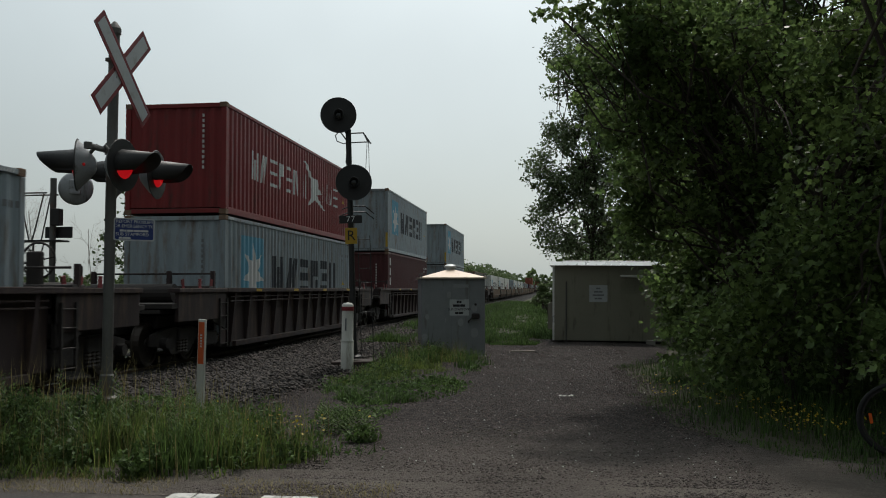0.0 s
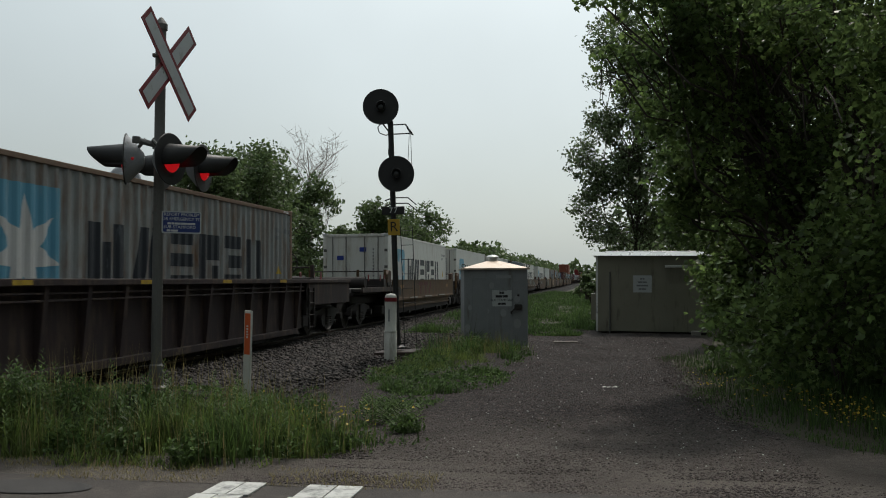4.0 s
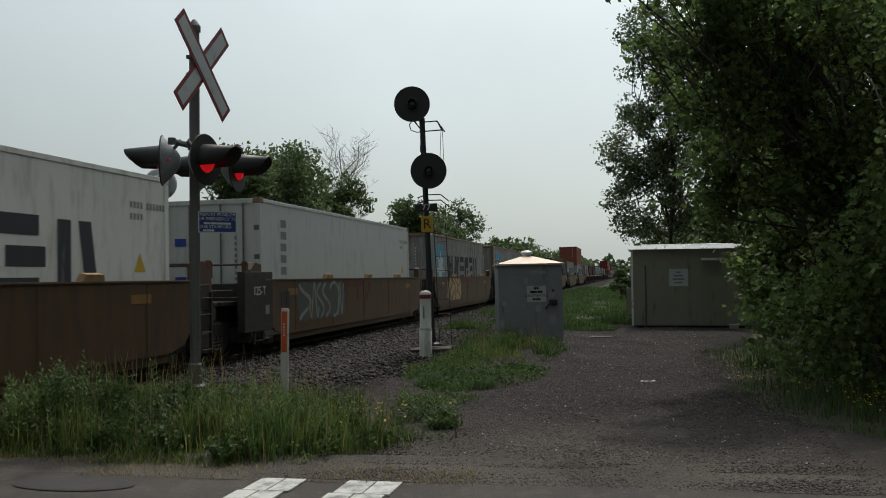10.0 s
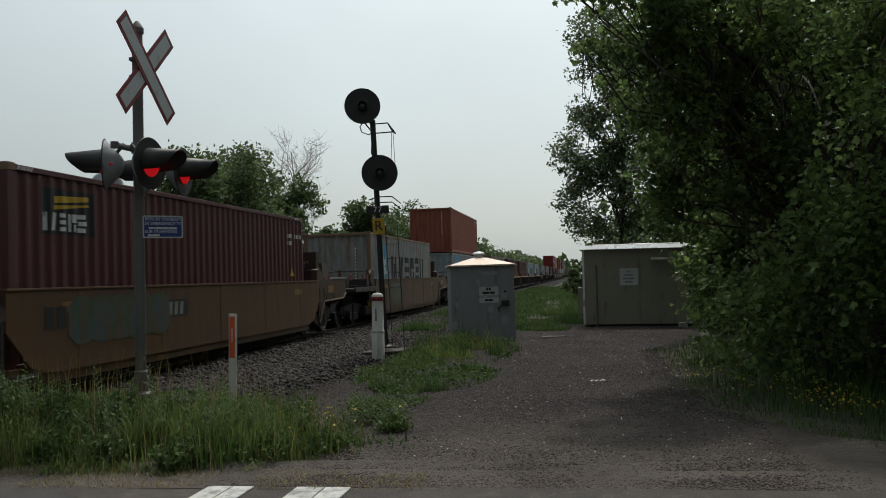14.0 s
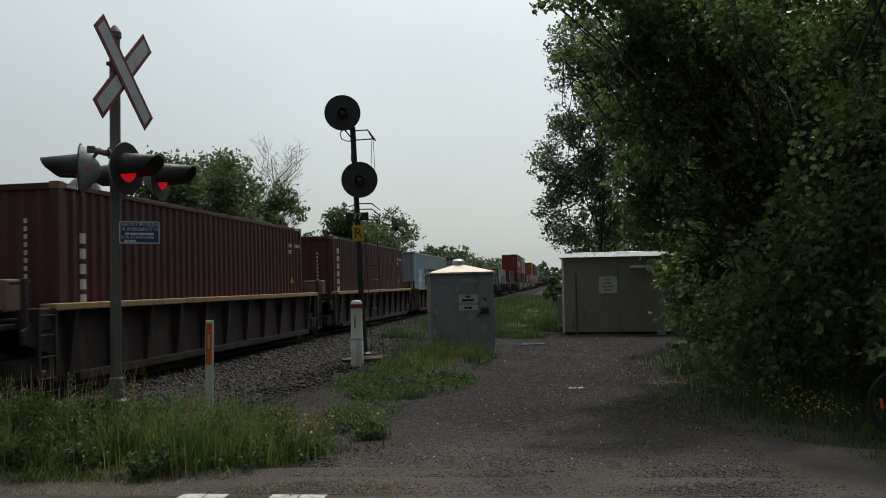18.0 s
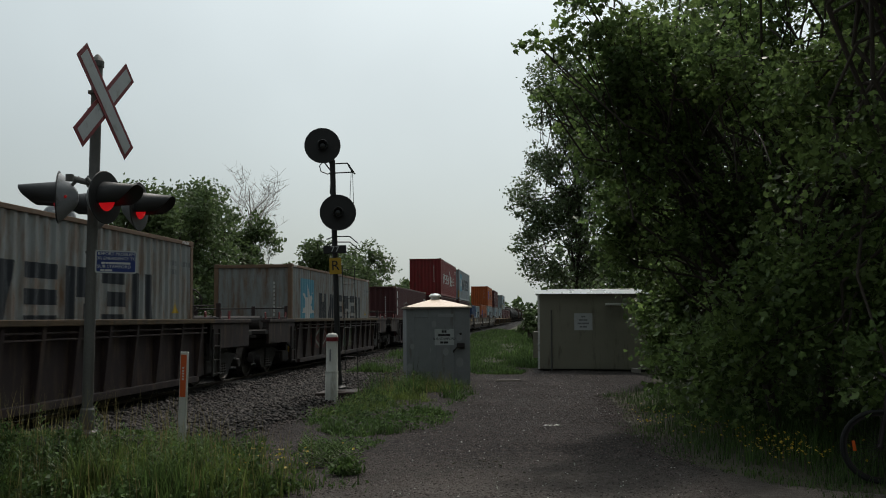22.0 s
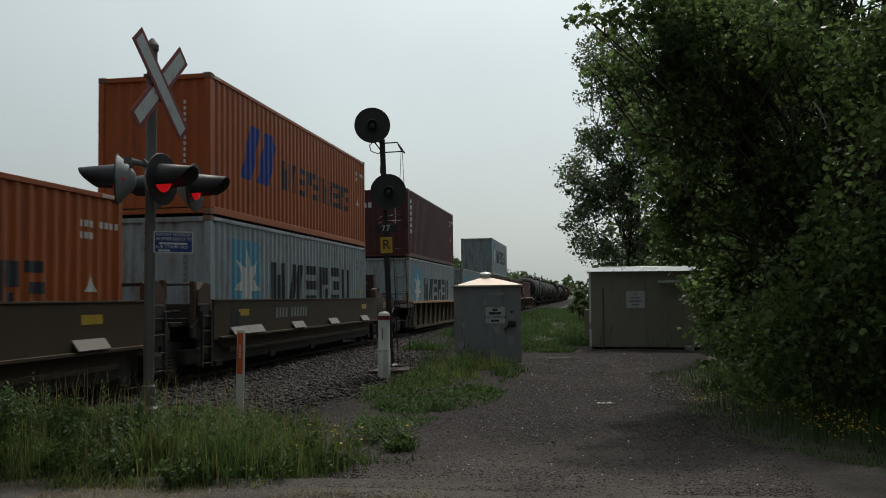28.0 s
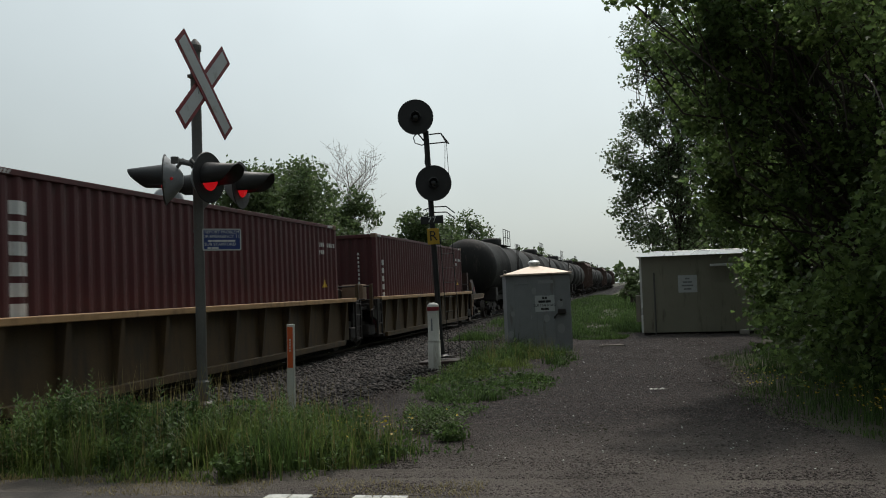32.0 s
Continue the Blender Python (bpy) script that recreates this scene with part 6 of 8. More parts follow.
        if joint == "C":
            run = abs(y_out - y_in) - 0.55

            def skirt(b, sx):
                low = 0.92 if style in ("yellow", "dusty") else 1.0
                top = chord if style in ("yellow", "dusty") else 1.24
                out = [(0.0, 0.36), (0.5, low), (run - 0.35, low + 0.04), (run - 0.05, low + 0.2), (run, top - 0.06), (run - 0.15, top), (0.0, top)]
                pts = [(y_in + sgn * u, v) for u, v in (out if sgn > 0 else out[::-1])]
                prism(b, pts, Matrix(((0, 0, 1, sx * (ow - 0.03) - 0.02), (1, 0, 0, 0), (0, 1, 0, 0), (0, 0, 0, 1))), 0.04)
            for sx in (-1, 1):
                if style in ("tan", "dark"):
                    part("end_side", shared(("end_side", sx, *kk), lambda b: (box(b, *sorted((sx * (ow - 0.12), sx * (ow - 0.04))), *sorted((y_in + sgn * 0.1, y_in + sgn * (run - 0.25))), 0.86, chord - 0.1, 0.01), box(b, *sorted((sx * (ow - 0.24), sx * (ow + 0.005))), *sorted((y_in + sgn * 0.1, y_in + sgn * (run - 0.2))), chord - 0.1, chord - 0.012, 0.01)), "w_dark"), None, th, "dark end side plate")
                    continue
                if sgn < 0:
                    part("deck_edge", shared(("deck_edge", sx, *kk), lambda b: box(b, *sorted((sx * (ow - 0.05), sx * ow)), *sorted((y_in, y_in + sgn * run)), 1.1, 1.26, 0.008), "w_dark"), None, th, "dark deck edge")
                    continue
                part("end_skirt", shared(("end_skirt", sx, *kk), lambda b: skirt(b, sx), side_m), None, th, "side plate arched over the truck")
                part("arch_lip", shared(("arch_lip", sx, *kk), lambda b: [rod(b, (sx * (ow + 0.0), y_in + sgn * u0, v0), (sx * (ow + 0.0), y_in + sgn * u1, v1), 0.022, 6) for (u0, v0), (u1, v1) in (((0.02, 0.36), (0.5, 0.93 if chord > 1.4 else 1.0)), ((0.5, 0.93 if chord > 1.4 else 1.0), (run - 0.35, 0.97 if chord > 1.4 else 1.04)), ((run - 0.35, 0.97 if chord > 1.4 else 1.04), (run - 0.05, 1.13 if chord > 1.4 else 1.2)))], "frame_rust"), None, th, "worn pale arch edge")
            part("end_deck", shared(("end_deck", *kk), lambda b: (box(b, -ow + 0.06, ow - 0.06, *sorted((y_in, y_in + sgn * run)), 1.12, 1.22, 0.01), box(b, -ow + 0.1, ow - 0.1, *sorted((y_in + sgn * 0.5, y_in + sgn * 0.9)), 1.2, chord + 0.04, 0.03)), "under"), None, th, "dark end deck")
            # housing with a sloped side, and an upright plate with a hole
            if sgn > 0 and style not in ("tan", "dark"):
                part("brake_housing", shared(("brake_housing", *kk), lambda b: prism(b, [(-0.15, 1.2), (0.95, 1.2), (0.8, chord + 0.52), (0.15, chord + 0.52)], Matrix(((1, 0, 0, 0.25), (0, 0, -1, y_in + sgn * (run - 0.75) + 0.3), (0, 1, 0, 0), (0, 0, 0, 1))), 0.6), "end_rust"), None, th, "rusty sloped housing")
            if sgn > 0 and style not in ("tan", "dark"):
                px = 0.85

                def plate(b):
                    yy = y_in + sgn * 0.95
                    z0, z1 = 1.22, chord + 0.82
                    for q in ((px - 0.33, px - 0.1, z0, z1), (px + 0.1, px + 0.33, z0, z1), (px - 0.1, px + 0.1, z0, z1 - 0.42), (px - 0.1, px + 0.1, z1 - 0.24, z1)):
                        box(b, q[0], q[1], yy - 0.15, yy + 0.15, q[2], q[3])
                part("end_plate", shared(("end_plate", *kk), plate, "end_rust"), None, th, "upright brown plate with a hole")
            for q in range(3):
                xx, yy = (1.38, 1.38, 0.9)[q], y_in + sgn * (0.75, 1.35, 1.1)[q]
                part("red_tag", shared("red_tag", lambda b: box(b, -0.01, 0.01, -0.06, 0.06, -0.1, 0.1, 0.004), "sign_red"), None, th, "small red hanging tag", at=pose(xx, yy, chord + 0.08, 14 * (q - 1), 0, 0))
            part("tank_reservoir", shared(("tank_reservoir", *kk), lambda b: rod(b, (-0.9, y_in + sgn * 1.5, 1.42), (0.9, y_in + sgn * 1.5, 1.42), 0.19, 16), "under"), None, th, "dark air reservoir")
            truck(th, y_out - sgn * 1.75)
            part("coupler", shared(("coupler", *kk), lambda b: (box(b, -0.1, 0.1, *sorted((y_out - sgn * 0.6, y_out - sgn * 0.12)), 0.74, 0.94, 0.03), box(b, -0.17, 0.12, *sorted((y_out - sgn * 0.25, y_out + sgn * 0.06)), 0.7, 0.98, 0.05)), "under"), None, th, "cast steel coupler")
            part("air_hose", shared(("air_hose", *kk), lambda b: [rod(b, p, q, 0.022, 6) for p, q in (((0.3, y_out - sgn * 0.4, 0.7), (0.32, y_out - sgn * 0.2, 0.45)), ((0.32, y_out - sgn * 0.2, 0.45), (0.25, y_out, 0.4)))], "rubber"), None, th)
            if sgn > 0:
                wheel_y = y_in + 0.85
                part("brake_wheel", shared(("brake_wheel", *kk), lambda b: ([rod(b, (0.62 + 0.28 * math.cos(a), wheel_y, chord + 0.42 + 0.28 * math.sin(a)), (0.62 + 0.28 * math.cos(a + 0.35), wheel_y, chord + 0.42 + 0.28 * math.sin(a + 0.35)), 0.018, 6) for a in np.arange(0, 6.28, 0.35)], [rod(b, (0.62, wheel_y, chord + 0.42), (0.62 + 0.28 * math.cos(a), wheel_y, chord + 0.42 + 0.28 * math.sin(a)), 0.012, 5) for a in np.arange(0.2, 6.28, 1.05)], box(b, 0.5, 0.74, wheel_y - 0.16, wheel_y - 0.02, 0.9, chord + 0.56, 0.03)), "under"), None, th, "round hand-brake wheel")
                part("brake_cylinder", shared(("brake_cylinder", *kk), lambda b: rod(b, (-0.7, wheel_y, 1.3), (0.1, wheel_y, 1.3), 0.17, 14), "under"), None, th)
        else:
            if sgn < 0 and style in ("tan", "olive"):
                part("valve_box", shared(("valve_box", *kk), lambda b: (box(b, 0.55, 1.15, *sorted((y_in - 0.35, y_in - 0.75)), chord - 0.1, chord + 0.36, 0.03), box(b, 0.2, 0.5, *sorted((y_in - 0.3, y_in - 0.6)), chord - 0.1, chord + 0.22, 0.03)), "frame_rust"), None, th, "rusty valve box")
                part("air_cylinder", shared(("air_cylinder", *kk), lambda b: rod(b, (-0.6, y_in - 0.8, chord + 0.1), (0.5, y_in - 0.8, chord + 0.1), 0.15, 14), "end_rust"), None, th, "rusty air cylinder")
            if sgn > 0:
                truck(th, y_out)
    # painted details on the camera side
    xs = ow + 0.004
    if style in ("yellow", "dusty"):
        if style == "dusty":
            for yy in (0.75, 1.6, 4.4, 7.4, 10.8):
                part("flap_plate", shared("flap_plate", lambda b: box(b, -0.01, 0.015, -0.42, 0.42, -0.1, 0.1, 0.004), "panel_pale"), None, th, "pale tilted flap plate", at=pose(ow + 0.04, yy, 0.88, 0, -35, 0))
        elif "flaps" in decor:
            for yy in (1.0, 2.1, 5.0, 6.4, 8.6):
                part("top_flap", shared("top_flap", lambda b: box(b, -0.12, 0.06, -0.55, 0.55, -0.02, 0.05, 0.012), "w_tan"), None, th, "pale top-edge plate", at=pose(ow, yy, chord + 0.01))
        elif "lugs" in decor:
            for yy in (3.35, 6.65, 9.7):
                part("top_lug", shared("top_lug", lambda b: prism(b, [(-0.26, 0), (0.26, 0), (0.2, 0.11), (-0.2, 0.11)], Matrix(((0, 0, 1, -0.06), (1, 0, 0, 0), (0, 1, 0, 0), (0, 0, 0, 1))), 0.1), "w_tan"), None, th, "small pale lug on the top edge", at=pose(ow - 0.03, yy, chord + 0.008, 0, 14, 0))
        if not smooth and style == "yellow":
            for yy in (2.75, 5.75, 9.0):
                part("ledge_plate", shared("ledge_plate", lambda b: box(b, -0.02, 0.07, -0.75, 0.75, 0, 0.05, 0.008), "panel_pale"), None, th, "pale ledge plate", at=pose(ow + 0.04, yy, 0.785, 0, -12, 0))
            part("air_pipe", shared(("air_pipe", round(a0, 2), round(a1, 2)), lambda b: rod(b, (0, a0 + 0.4, 0.02), (0, a1 - 0.4, -0.005), 0.014, 6), "frame_rust"), None, th, "thin air pipe along the ledge", at=pose(ow + 0.06, 0, 0.81))
        num_y, num_z = (2.9, 1.08) if style == "dusty" else (2.2, 0.98) if "front" in decor else (8.0, 0.9)
        if "plate" in decor or style == "dusty":
            part("number_panel", shared("number_panel", lambda b: box(b, 0, 0.002, -0.1, 2.42, -0.04, 0.27, 0), "ink_black"), None, th, "black car number panel", at=pose(xs - 0.003, num_y, num_z))
        for i in range(10 if "plate" in decor or style == "dusty" else 0):
            part("reporting_mark", shared("reporting_mark", lambda b: prism(b, [(0.0, 0), (0.12, 0), (0.16, 0.23), (0.04, 0.23)], Matrix(((0, 0, 1, 0), (1, 0, 0, 0), (0, 1, 0, 0), (0, 0, 0, 1))), 0.003), "p_cream"), None, th, at=pose(xs, num_y + 0.21 * i + (0.2 if i > 3 else 0), num_z))
        for i in range(2):
            part("length_mark", shared("length_mark", lambda b: box(b, 0, 0.003, 0, 0.2, 0.95, 1.25), "ink_black"), None, th, at=pose(xs, 0.35 + 0.28 * i, 0))
            part("yellow_square", shared("yellow_square", lambda b: box(b, 0, 0.002, 0, 0.55, 1.17, 1.31), "p_yellow" if style == "dusty" else "p_ochre"), None, th, "faded yellow reflective strip", at=pose(xs - 0.002, (0.75, 10.6)[i], 0))
        if "big" in decor:
            for i, (y0, y1, z0, z1) in enumerate(((4.1, 5.0, 1.28, 1.42), (4.45, 4.65, 0.92, 1.28), (5.15, 6.05, 1.28, 1.42), (5.5, 5.7, 0.92, 1.28), (6.25, 6.5, 0.92, 1.14), (6.5, 6.75, 1.14, 1.42))):
                part("faded_letter", shared(("faded_letter", i), lambda b: box(b, 0, 0.0025, y0, y1, z0, z1), "p_brown"), None, th, "faded dark red painted bar", at=pose(xs, 0, 0))
        for i, yy in enumerate((a0 - 0.02, a1 + 0.02)):
            part("container_guide", shared(("container_guide", i), lambda b: prism(b, [(0, -0.1), (0.55, -0.1), (0.5, 0.2), (0.28, 0.34), (0.0, 0.3)] if i else [(0, -0.1), (0, 0.3), (-0.28, 0.34), (-0.5, 0.2), (-0.55, -0.1)], Matrix(((0, 0, 1, -0.22), (1, 0, 0, 0), (0, 1, 0, 0), (0, 0, 0, 1))), 0.16), "guide"), None, th, "rusty sloped container guide", at=pose(ow, yy, chord))
    if "spray" in decor:
        graffiti(th, int(y * 10), ow + 0.0075 if style in ("yellow", "dusty") else ow - 0.186, *((0.82 if not smooth else 0.5, chord - 0.04) if style in ("yellow", "dusty") else (0.45, chord - 0.14)))
    if "panel" in decor:
        part("dark_panel", fresh(box, ow - 0.14, ow + 0.014, a0 - 0.95, -0.08, 0.5, chord + 0.16, 0.015), "under", th, "dark end panel")
        text_part("load_mark", "125-T", 0.24, "p_white", th, pose(ow + 0.016, -0.72, 1.28) @ FACE_X)
        part("pale_square", fresh(box, ow + 0.0145, ow + 0.017, -0.45, -0.27, 0.82, 1.0), "p_cream", th, "small pale square")
    if style in ("yellow", "dusty") and joint_far == "C":
        part("yellow_square", shared("end_square", lambda b: box(b, 0, 0.003, 0, 0.5, 1.16, 1.36), "p_ochre"), None, th, "faded yellow reflective square", at=pose(ow - 0.008, a1 + 0.9, 0))
        part("frame_panel", shared("frame_panel", lambda b: (box(b, 0, 0.012, 0, 0.75, 0.98, 1.0), box(b, 0, 0.012, 0, 0.75, 1.1, 1.12), box(b, 0, 0.012, 0, 0.02, 0.98, 1.12), box(b, 0, 0.012, 0.73, 0.75, 0.98, 1.12)), "under"), None, th, "thin dark frame", at=pose(ow - 0.008, a1 + 0.7, 0))
    return th


def tank_car(s):
    th = thing("tank_car", "black cylindrical railway tank car with a top platform", "tank car", pose(TRACK_X, s, RAIL_Z), "tank cars of the train")
    ln, r, zc = 15.4, 1.5, 2.55
    part("tank", shared("tank", lambda b: lathe(b, [(0.0, -0.55), (0.5, -0.5), (0.95, -0.36), (1.3, -0.12), (1.48, 0.2), (1.5, 0.35), (1.5, 5.0), (1.515, 5.02), (1.515, 5.1), (1.5, 5.12), (1.5, 10.2), (1.515, 10.22), (1.515, 10.3), (1.5, 10.32), (1.5, ln - 0.35), (1.48, ln - 0.2), (1.3, ln + 0.12), (0.95, ln + 0.36), (0.5, ln + 0.5), (0.0, ln + 0.55)], Matrix(((1, 0, 0, 0), (0, 0, 1, 0), (0, 1, 0, zc), (0, 0, 0, 1))), 40), "tank", True), None, th)
    part("dome", shared("tank_dome", lambda b: lathe(b, [(0.62, zc + 1.35), (0.62, zc + 1.75), (0.5, zc + 1.85), (0.0, zc + 1.9)], Matrix.Translation((0, ln / 2, 0)), 24), "tank", True), None, th)

    def walk_rail(b):
        box(b, -0.95, 0.95, ln / 2 - 1.3, ln / 2 + 1.3, zc + 1.36, zc + 1.4)
        for sx in (-0.95, 0.95):
            for yy in (-1.3, -0.4, 0.4, 1.3):
                rod(b, (sx, ln / 2 + yy, zc + 1.36), (sx, ln / 2 + yy, zc + 2.3), 0.02, 6)
            for z in (1.85, 2.3):
                rod(b, (sx, ln / 2 - 1.3, zc + z), (sx, ln / 2 + 1.3, zc + z), 0.02, 6)
    part("top_platform", shared("top_platform", walk_rail, "under"), None, th, "railed top platform")
    part("under_frame", shared("tank_frame", lambda b: (box(b, -0.3, 0.3, -1.2, ln + 1.2, 0.75, 1.05, 0.03), [box(b, -1.35, 1.35, yy - 0.3, yy + 0.3, 0.8, 1.5, 0.05) for yy in (0.9, ln - 0.9)]), "under"), None, th)
    part("side_ladder", shared("tank_ladder", lambda b: ([rod(b, (1.56, ln / 2 - 0.22, 0.6 + 0.3 * i), (1.56, ln / 2 + 0.22, 0.6 + 0.3 * i), 0.014, 6) for i in range(11)], [box(b, 1.54, 1.58, ln / 2 + d - 0.03, ln / 2 + d + 0.03, 0.5, zc + 1.4) for d in (-0.25, 0.25)]), "under"), None, th)
    for yy in (0.9, ln - 0.9):
        truck(th, yy)
    for yy in (-1.25, ln + 1.25):
        part("coupler", shared(("tank_coupler", yy > 0), lambda b: box(b, -0.14, 0.14, yy - 0.3, yy + 0.3, 0.72, 0.96, 0.04), "under"), None, th)
    return th


def hopper_car(s):
    th = thing("hopper_car", "brown covered hopper car with ribbed sides", "hopper car", pose(TRACK_X, s, RAIL_Z), "hopper cars of the train")
    ln = 14.0
    part("body", shared("hopper_body", lambda b: prism(b, [(-1.55, 1.1), (1.55, 1.1), (1.58, 3.9), (1.2, 4.35), (-1.2, 4.35), (-1.58, 3.9)], Matrix(((1, 0, 0, 0), (0, 0, 1, 1.2), (0, 1, 0, 0), (0, 0, 0, 1))), ln - 2.4), "hopper"), None, th)
    part("ribs", shared("hopper_ribs", lambda b: [box(b, -1.62, 1.62, yy - 0.05, yy + 0.05, 1.1, 3.9, 0.01) for yy in np.linspace(1.3, ln - 1.3, 12)], "hopper"), None, th)
    part("roof_walk", shared("hopper_walk", lambda b: (box(b, -0.5, 0.5, 0.3, ln - 0.3, 4.4, 4.46), [box(b, -1.4, 1.4, yy, yy + 0.06, 4.3, 4.5) for yy in (1.0, 5, 9, 13)]), "panel_pale"), None, th)
    part("bays", shared("hopper_bays", lambda b: [prism(b, [(-1.4, 1.1), (1.4, 1.1), (0.4, 0.35), (-0.4, 0.35)], Matrix(((1, 0, 0, 0), (0, 0, 1, yy), (0, 1, 0, 0), (0, 0, 0, 1))), 2.2) for yy in (2.9, 5.9, 8.9)], "hopper"), None, th)
    part("end_ladder", shared("hopper_ladder", lambda b: [rod(b, (x, 0.5, 0.6 + 0.32 * i), (x + 0.5, 0.5, 0.6 + 0.32 * i), 0.016, 6) for x in (-1.4, 0.9) for i in range(11)], "under"), None, th)
    part("under_frame", shared("hopper_frame", lambda b: box(b, -0.3, 0.3, -0.9, ln + 0.9, 0.8, 1.1, 0.03), "under"), None, th)
    for yy in (1.6, ln - 1.6):
        truck(th, yy)
    return th


# far container edge at 0 s along the track, car style, decor, lower box, upper box
TRAIN = [
    (11.5, "dark", "", "grey_plain", None, "C"), (31.3, "dark", "", "grey_star", "red_sail", "C"), (51.1, "dark", "", "maroon_tex", "grey_star", "C"),
    (72.85, "tan", "", "grey_star", "grey_star", "C"), (95.0, "dark", "", "dirty_star", None, "C"),
    (117.3, "yellow", "big", "white_star", None, "A"), (132.9, "yellow", "big", "white_star", None, "A"), (148.15, "yellow", "big", "white_sail", None, "A"),
    (164.0, "yellow", "big spray", "plug", None, "A"), (179.3, "yellow", "spray plate", "white_star", None, "C"),
    (199.05, "yellow", "smooth lugs plate front", "white_star:machine", None, "A"), (214.85, "yellow", "smooth lugs big spray panel", "grey_upright", None, "A"), (230.25, "yellow", "smooth lugs big spray", "dirty_star", None, "A"),
    (245.85, "yellow", "smooth lugs spray panel", "dirty_star", None, "A"), (261.35, "yellow", "smooth flaps spray plate", "twenty", None, "C"),
    (283.0, "yellow", "smooth spray plate front", "maroon_oval", None, "C"), (302.7, "yellow", "smooth spray", "dirty_star", None, "C"), (322.2, "yellow", "smooth flaps plate", "grey_star", "rust_plain", "C"),
    (343.25, "tan", "", "dirty_star", None, "A"), (359.15, "tan", "", "maroon_small", None, "A"), (374.85, "tan", "", "maroon_upright", None, "A"), (390.35, "tan", "spray", "grey_star", None, "A"), (406.3, "tan", "", "grey_star", None, "C"),
    (427.4, "dark", "tanchord", "dirty_star", None, "C"), (447.2, "dark", "tanchord spray", "dirty_star", None, "C"), (466.6, "dark", "tanchord", "maroon_tex", None, "C"),
    (488.0, "dusty", "", "maroon_tex", "red_sail", "A"), (503.55, "dusty", "", "maroon_small", "grey_star", "A"), (518.95, "dusty", "", "twenty_blue", None, "A"), (533.8, "dusty", "", "orange_bars", None, "A"), (549.3, "dusty", "", "grey_star", "orange_bars", "C"),
    (568.65, "olive", "", "grey_star", "maroon_upright", "A"), (584.5, "olive", "", "grey_star", None, "A"), (600.5, "olive", "", "maroon_small", "grey_star", "A"), (616.05, "olive", "", "maroon_upright", None, "A"), (631.6, "olive", "", "maroon_small", None, "C"),
]
MOVING = []
FLOOR = 0.33
for i, (edge, style, decor, low, high, joint) in enumerate(TRAIN):
    y = edge - LEN40
    near = (y - TRAIN[i - 1][0]) / 2 if i else 4.0
    far = (TRAIN[i + 1][0] - LEN40 - edge) / 2 if i + 1 < len(TRAIN) else 4.2
    MOVING.append(well_car(style, y, near, far, TRAIN[i - 1][5] if i else "C", joint, decor))
    at = pose(TRACK_X, y, RAIL_Z + FLOOR)
    if low.startswith("twenty"):
        half = 6.06
        MOVING.append(container("grey_star_small" if low == "twenty" else "blue_swirl", at, half, tall=2.59))
        MOVING.append(container("blue_swirl" if low == "twenty" else "grey_star_small", pose(TRACK_X, y + LEN40 - half, RAIL_Z + FLOOR), half, tall=2.59))
    else:
        low, _, kind = low.partition(":")
        MOVING.append(container(low, at, end=kind or "plain", tall=2.59 if i == 17 else TALL))
    if high:
        MOVING.append(container(high, pose(TRACK_X, y, RAIL_Z + FLOOR + (2.59 if i == 17 else TALL) + 0.02), tall=2.59 if i in (1, 17) else TALL))
s = 639.0
for kind in ("tank", "tank", "tank", "tank", "hopper", "tank", "tank", "hopper", "tank", "tank", "hopper"):
    MOVING.append(tank_car(s) if kind == "tank" else hopper_car(s))
    s += 18.3 if kind == "tank" else 16.4


# ---- vegetation ----
def blades(name, pts, hgt, wid, material, seed, lean=0.35, segs=3):
    """Grass blades: narrow bent strips, all in one mesh."""
    rng = np.random.default_rng(seed)
    n = len(pts)
    a = rng.random(n) * 6.283
    dirv = np.stack([np.cos(a), np.sin(a)], 1)
    side = np.stack([-np.sin(a), np.cos(a)], 1)
    h = hgt * (0.55 + 0.75 * rng.random(n))
    w = wid * (0.6 + 0.8 * rng.random(n))
    ln = lean * (0.2 + rng.random(n))
    V = np.zeros((n, 2 * segs + 1, 3))
    for k in range(segs + 1):
        f = k / segs
        c = pts[:, :2] + dirv * (h * ln * f ** 2)[:, None]
        z = pts[:, 2] + h * f * (1 - 0.25 * ln * f)
        ww = w * (1 - f) ** 0.7 / 2
        if k < segs:
            V[:, 2 * k, :2], V[:, 2 * k + 1, :2] = c - side * ww[:, None], c + side * ww[:, None]
            V[:, 2 * k, 2] = V[:, 2 * k + 1, 2] = z
        else:
            V[:, 2 * segs, :2], V[:, 2 * segs, 2] = c, z
    tri = []
    for k in range(segs - 1):
        b = 2 * k
        tri += [(b, b + 1, b + 3), (b, b + 3, b + 2)]
    tri.append((2 * segs - 2, 2 * segs - 1, 2 * segs))
    F = (np.array(tri)[None] + (2 * segs + 1) * np.arange(n)[:, None, None]).reshape(-1, 3)
    return new(name, from_arrays(name, V.reshape(-1, 3), F, material))


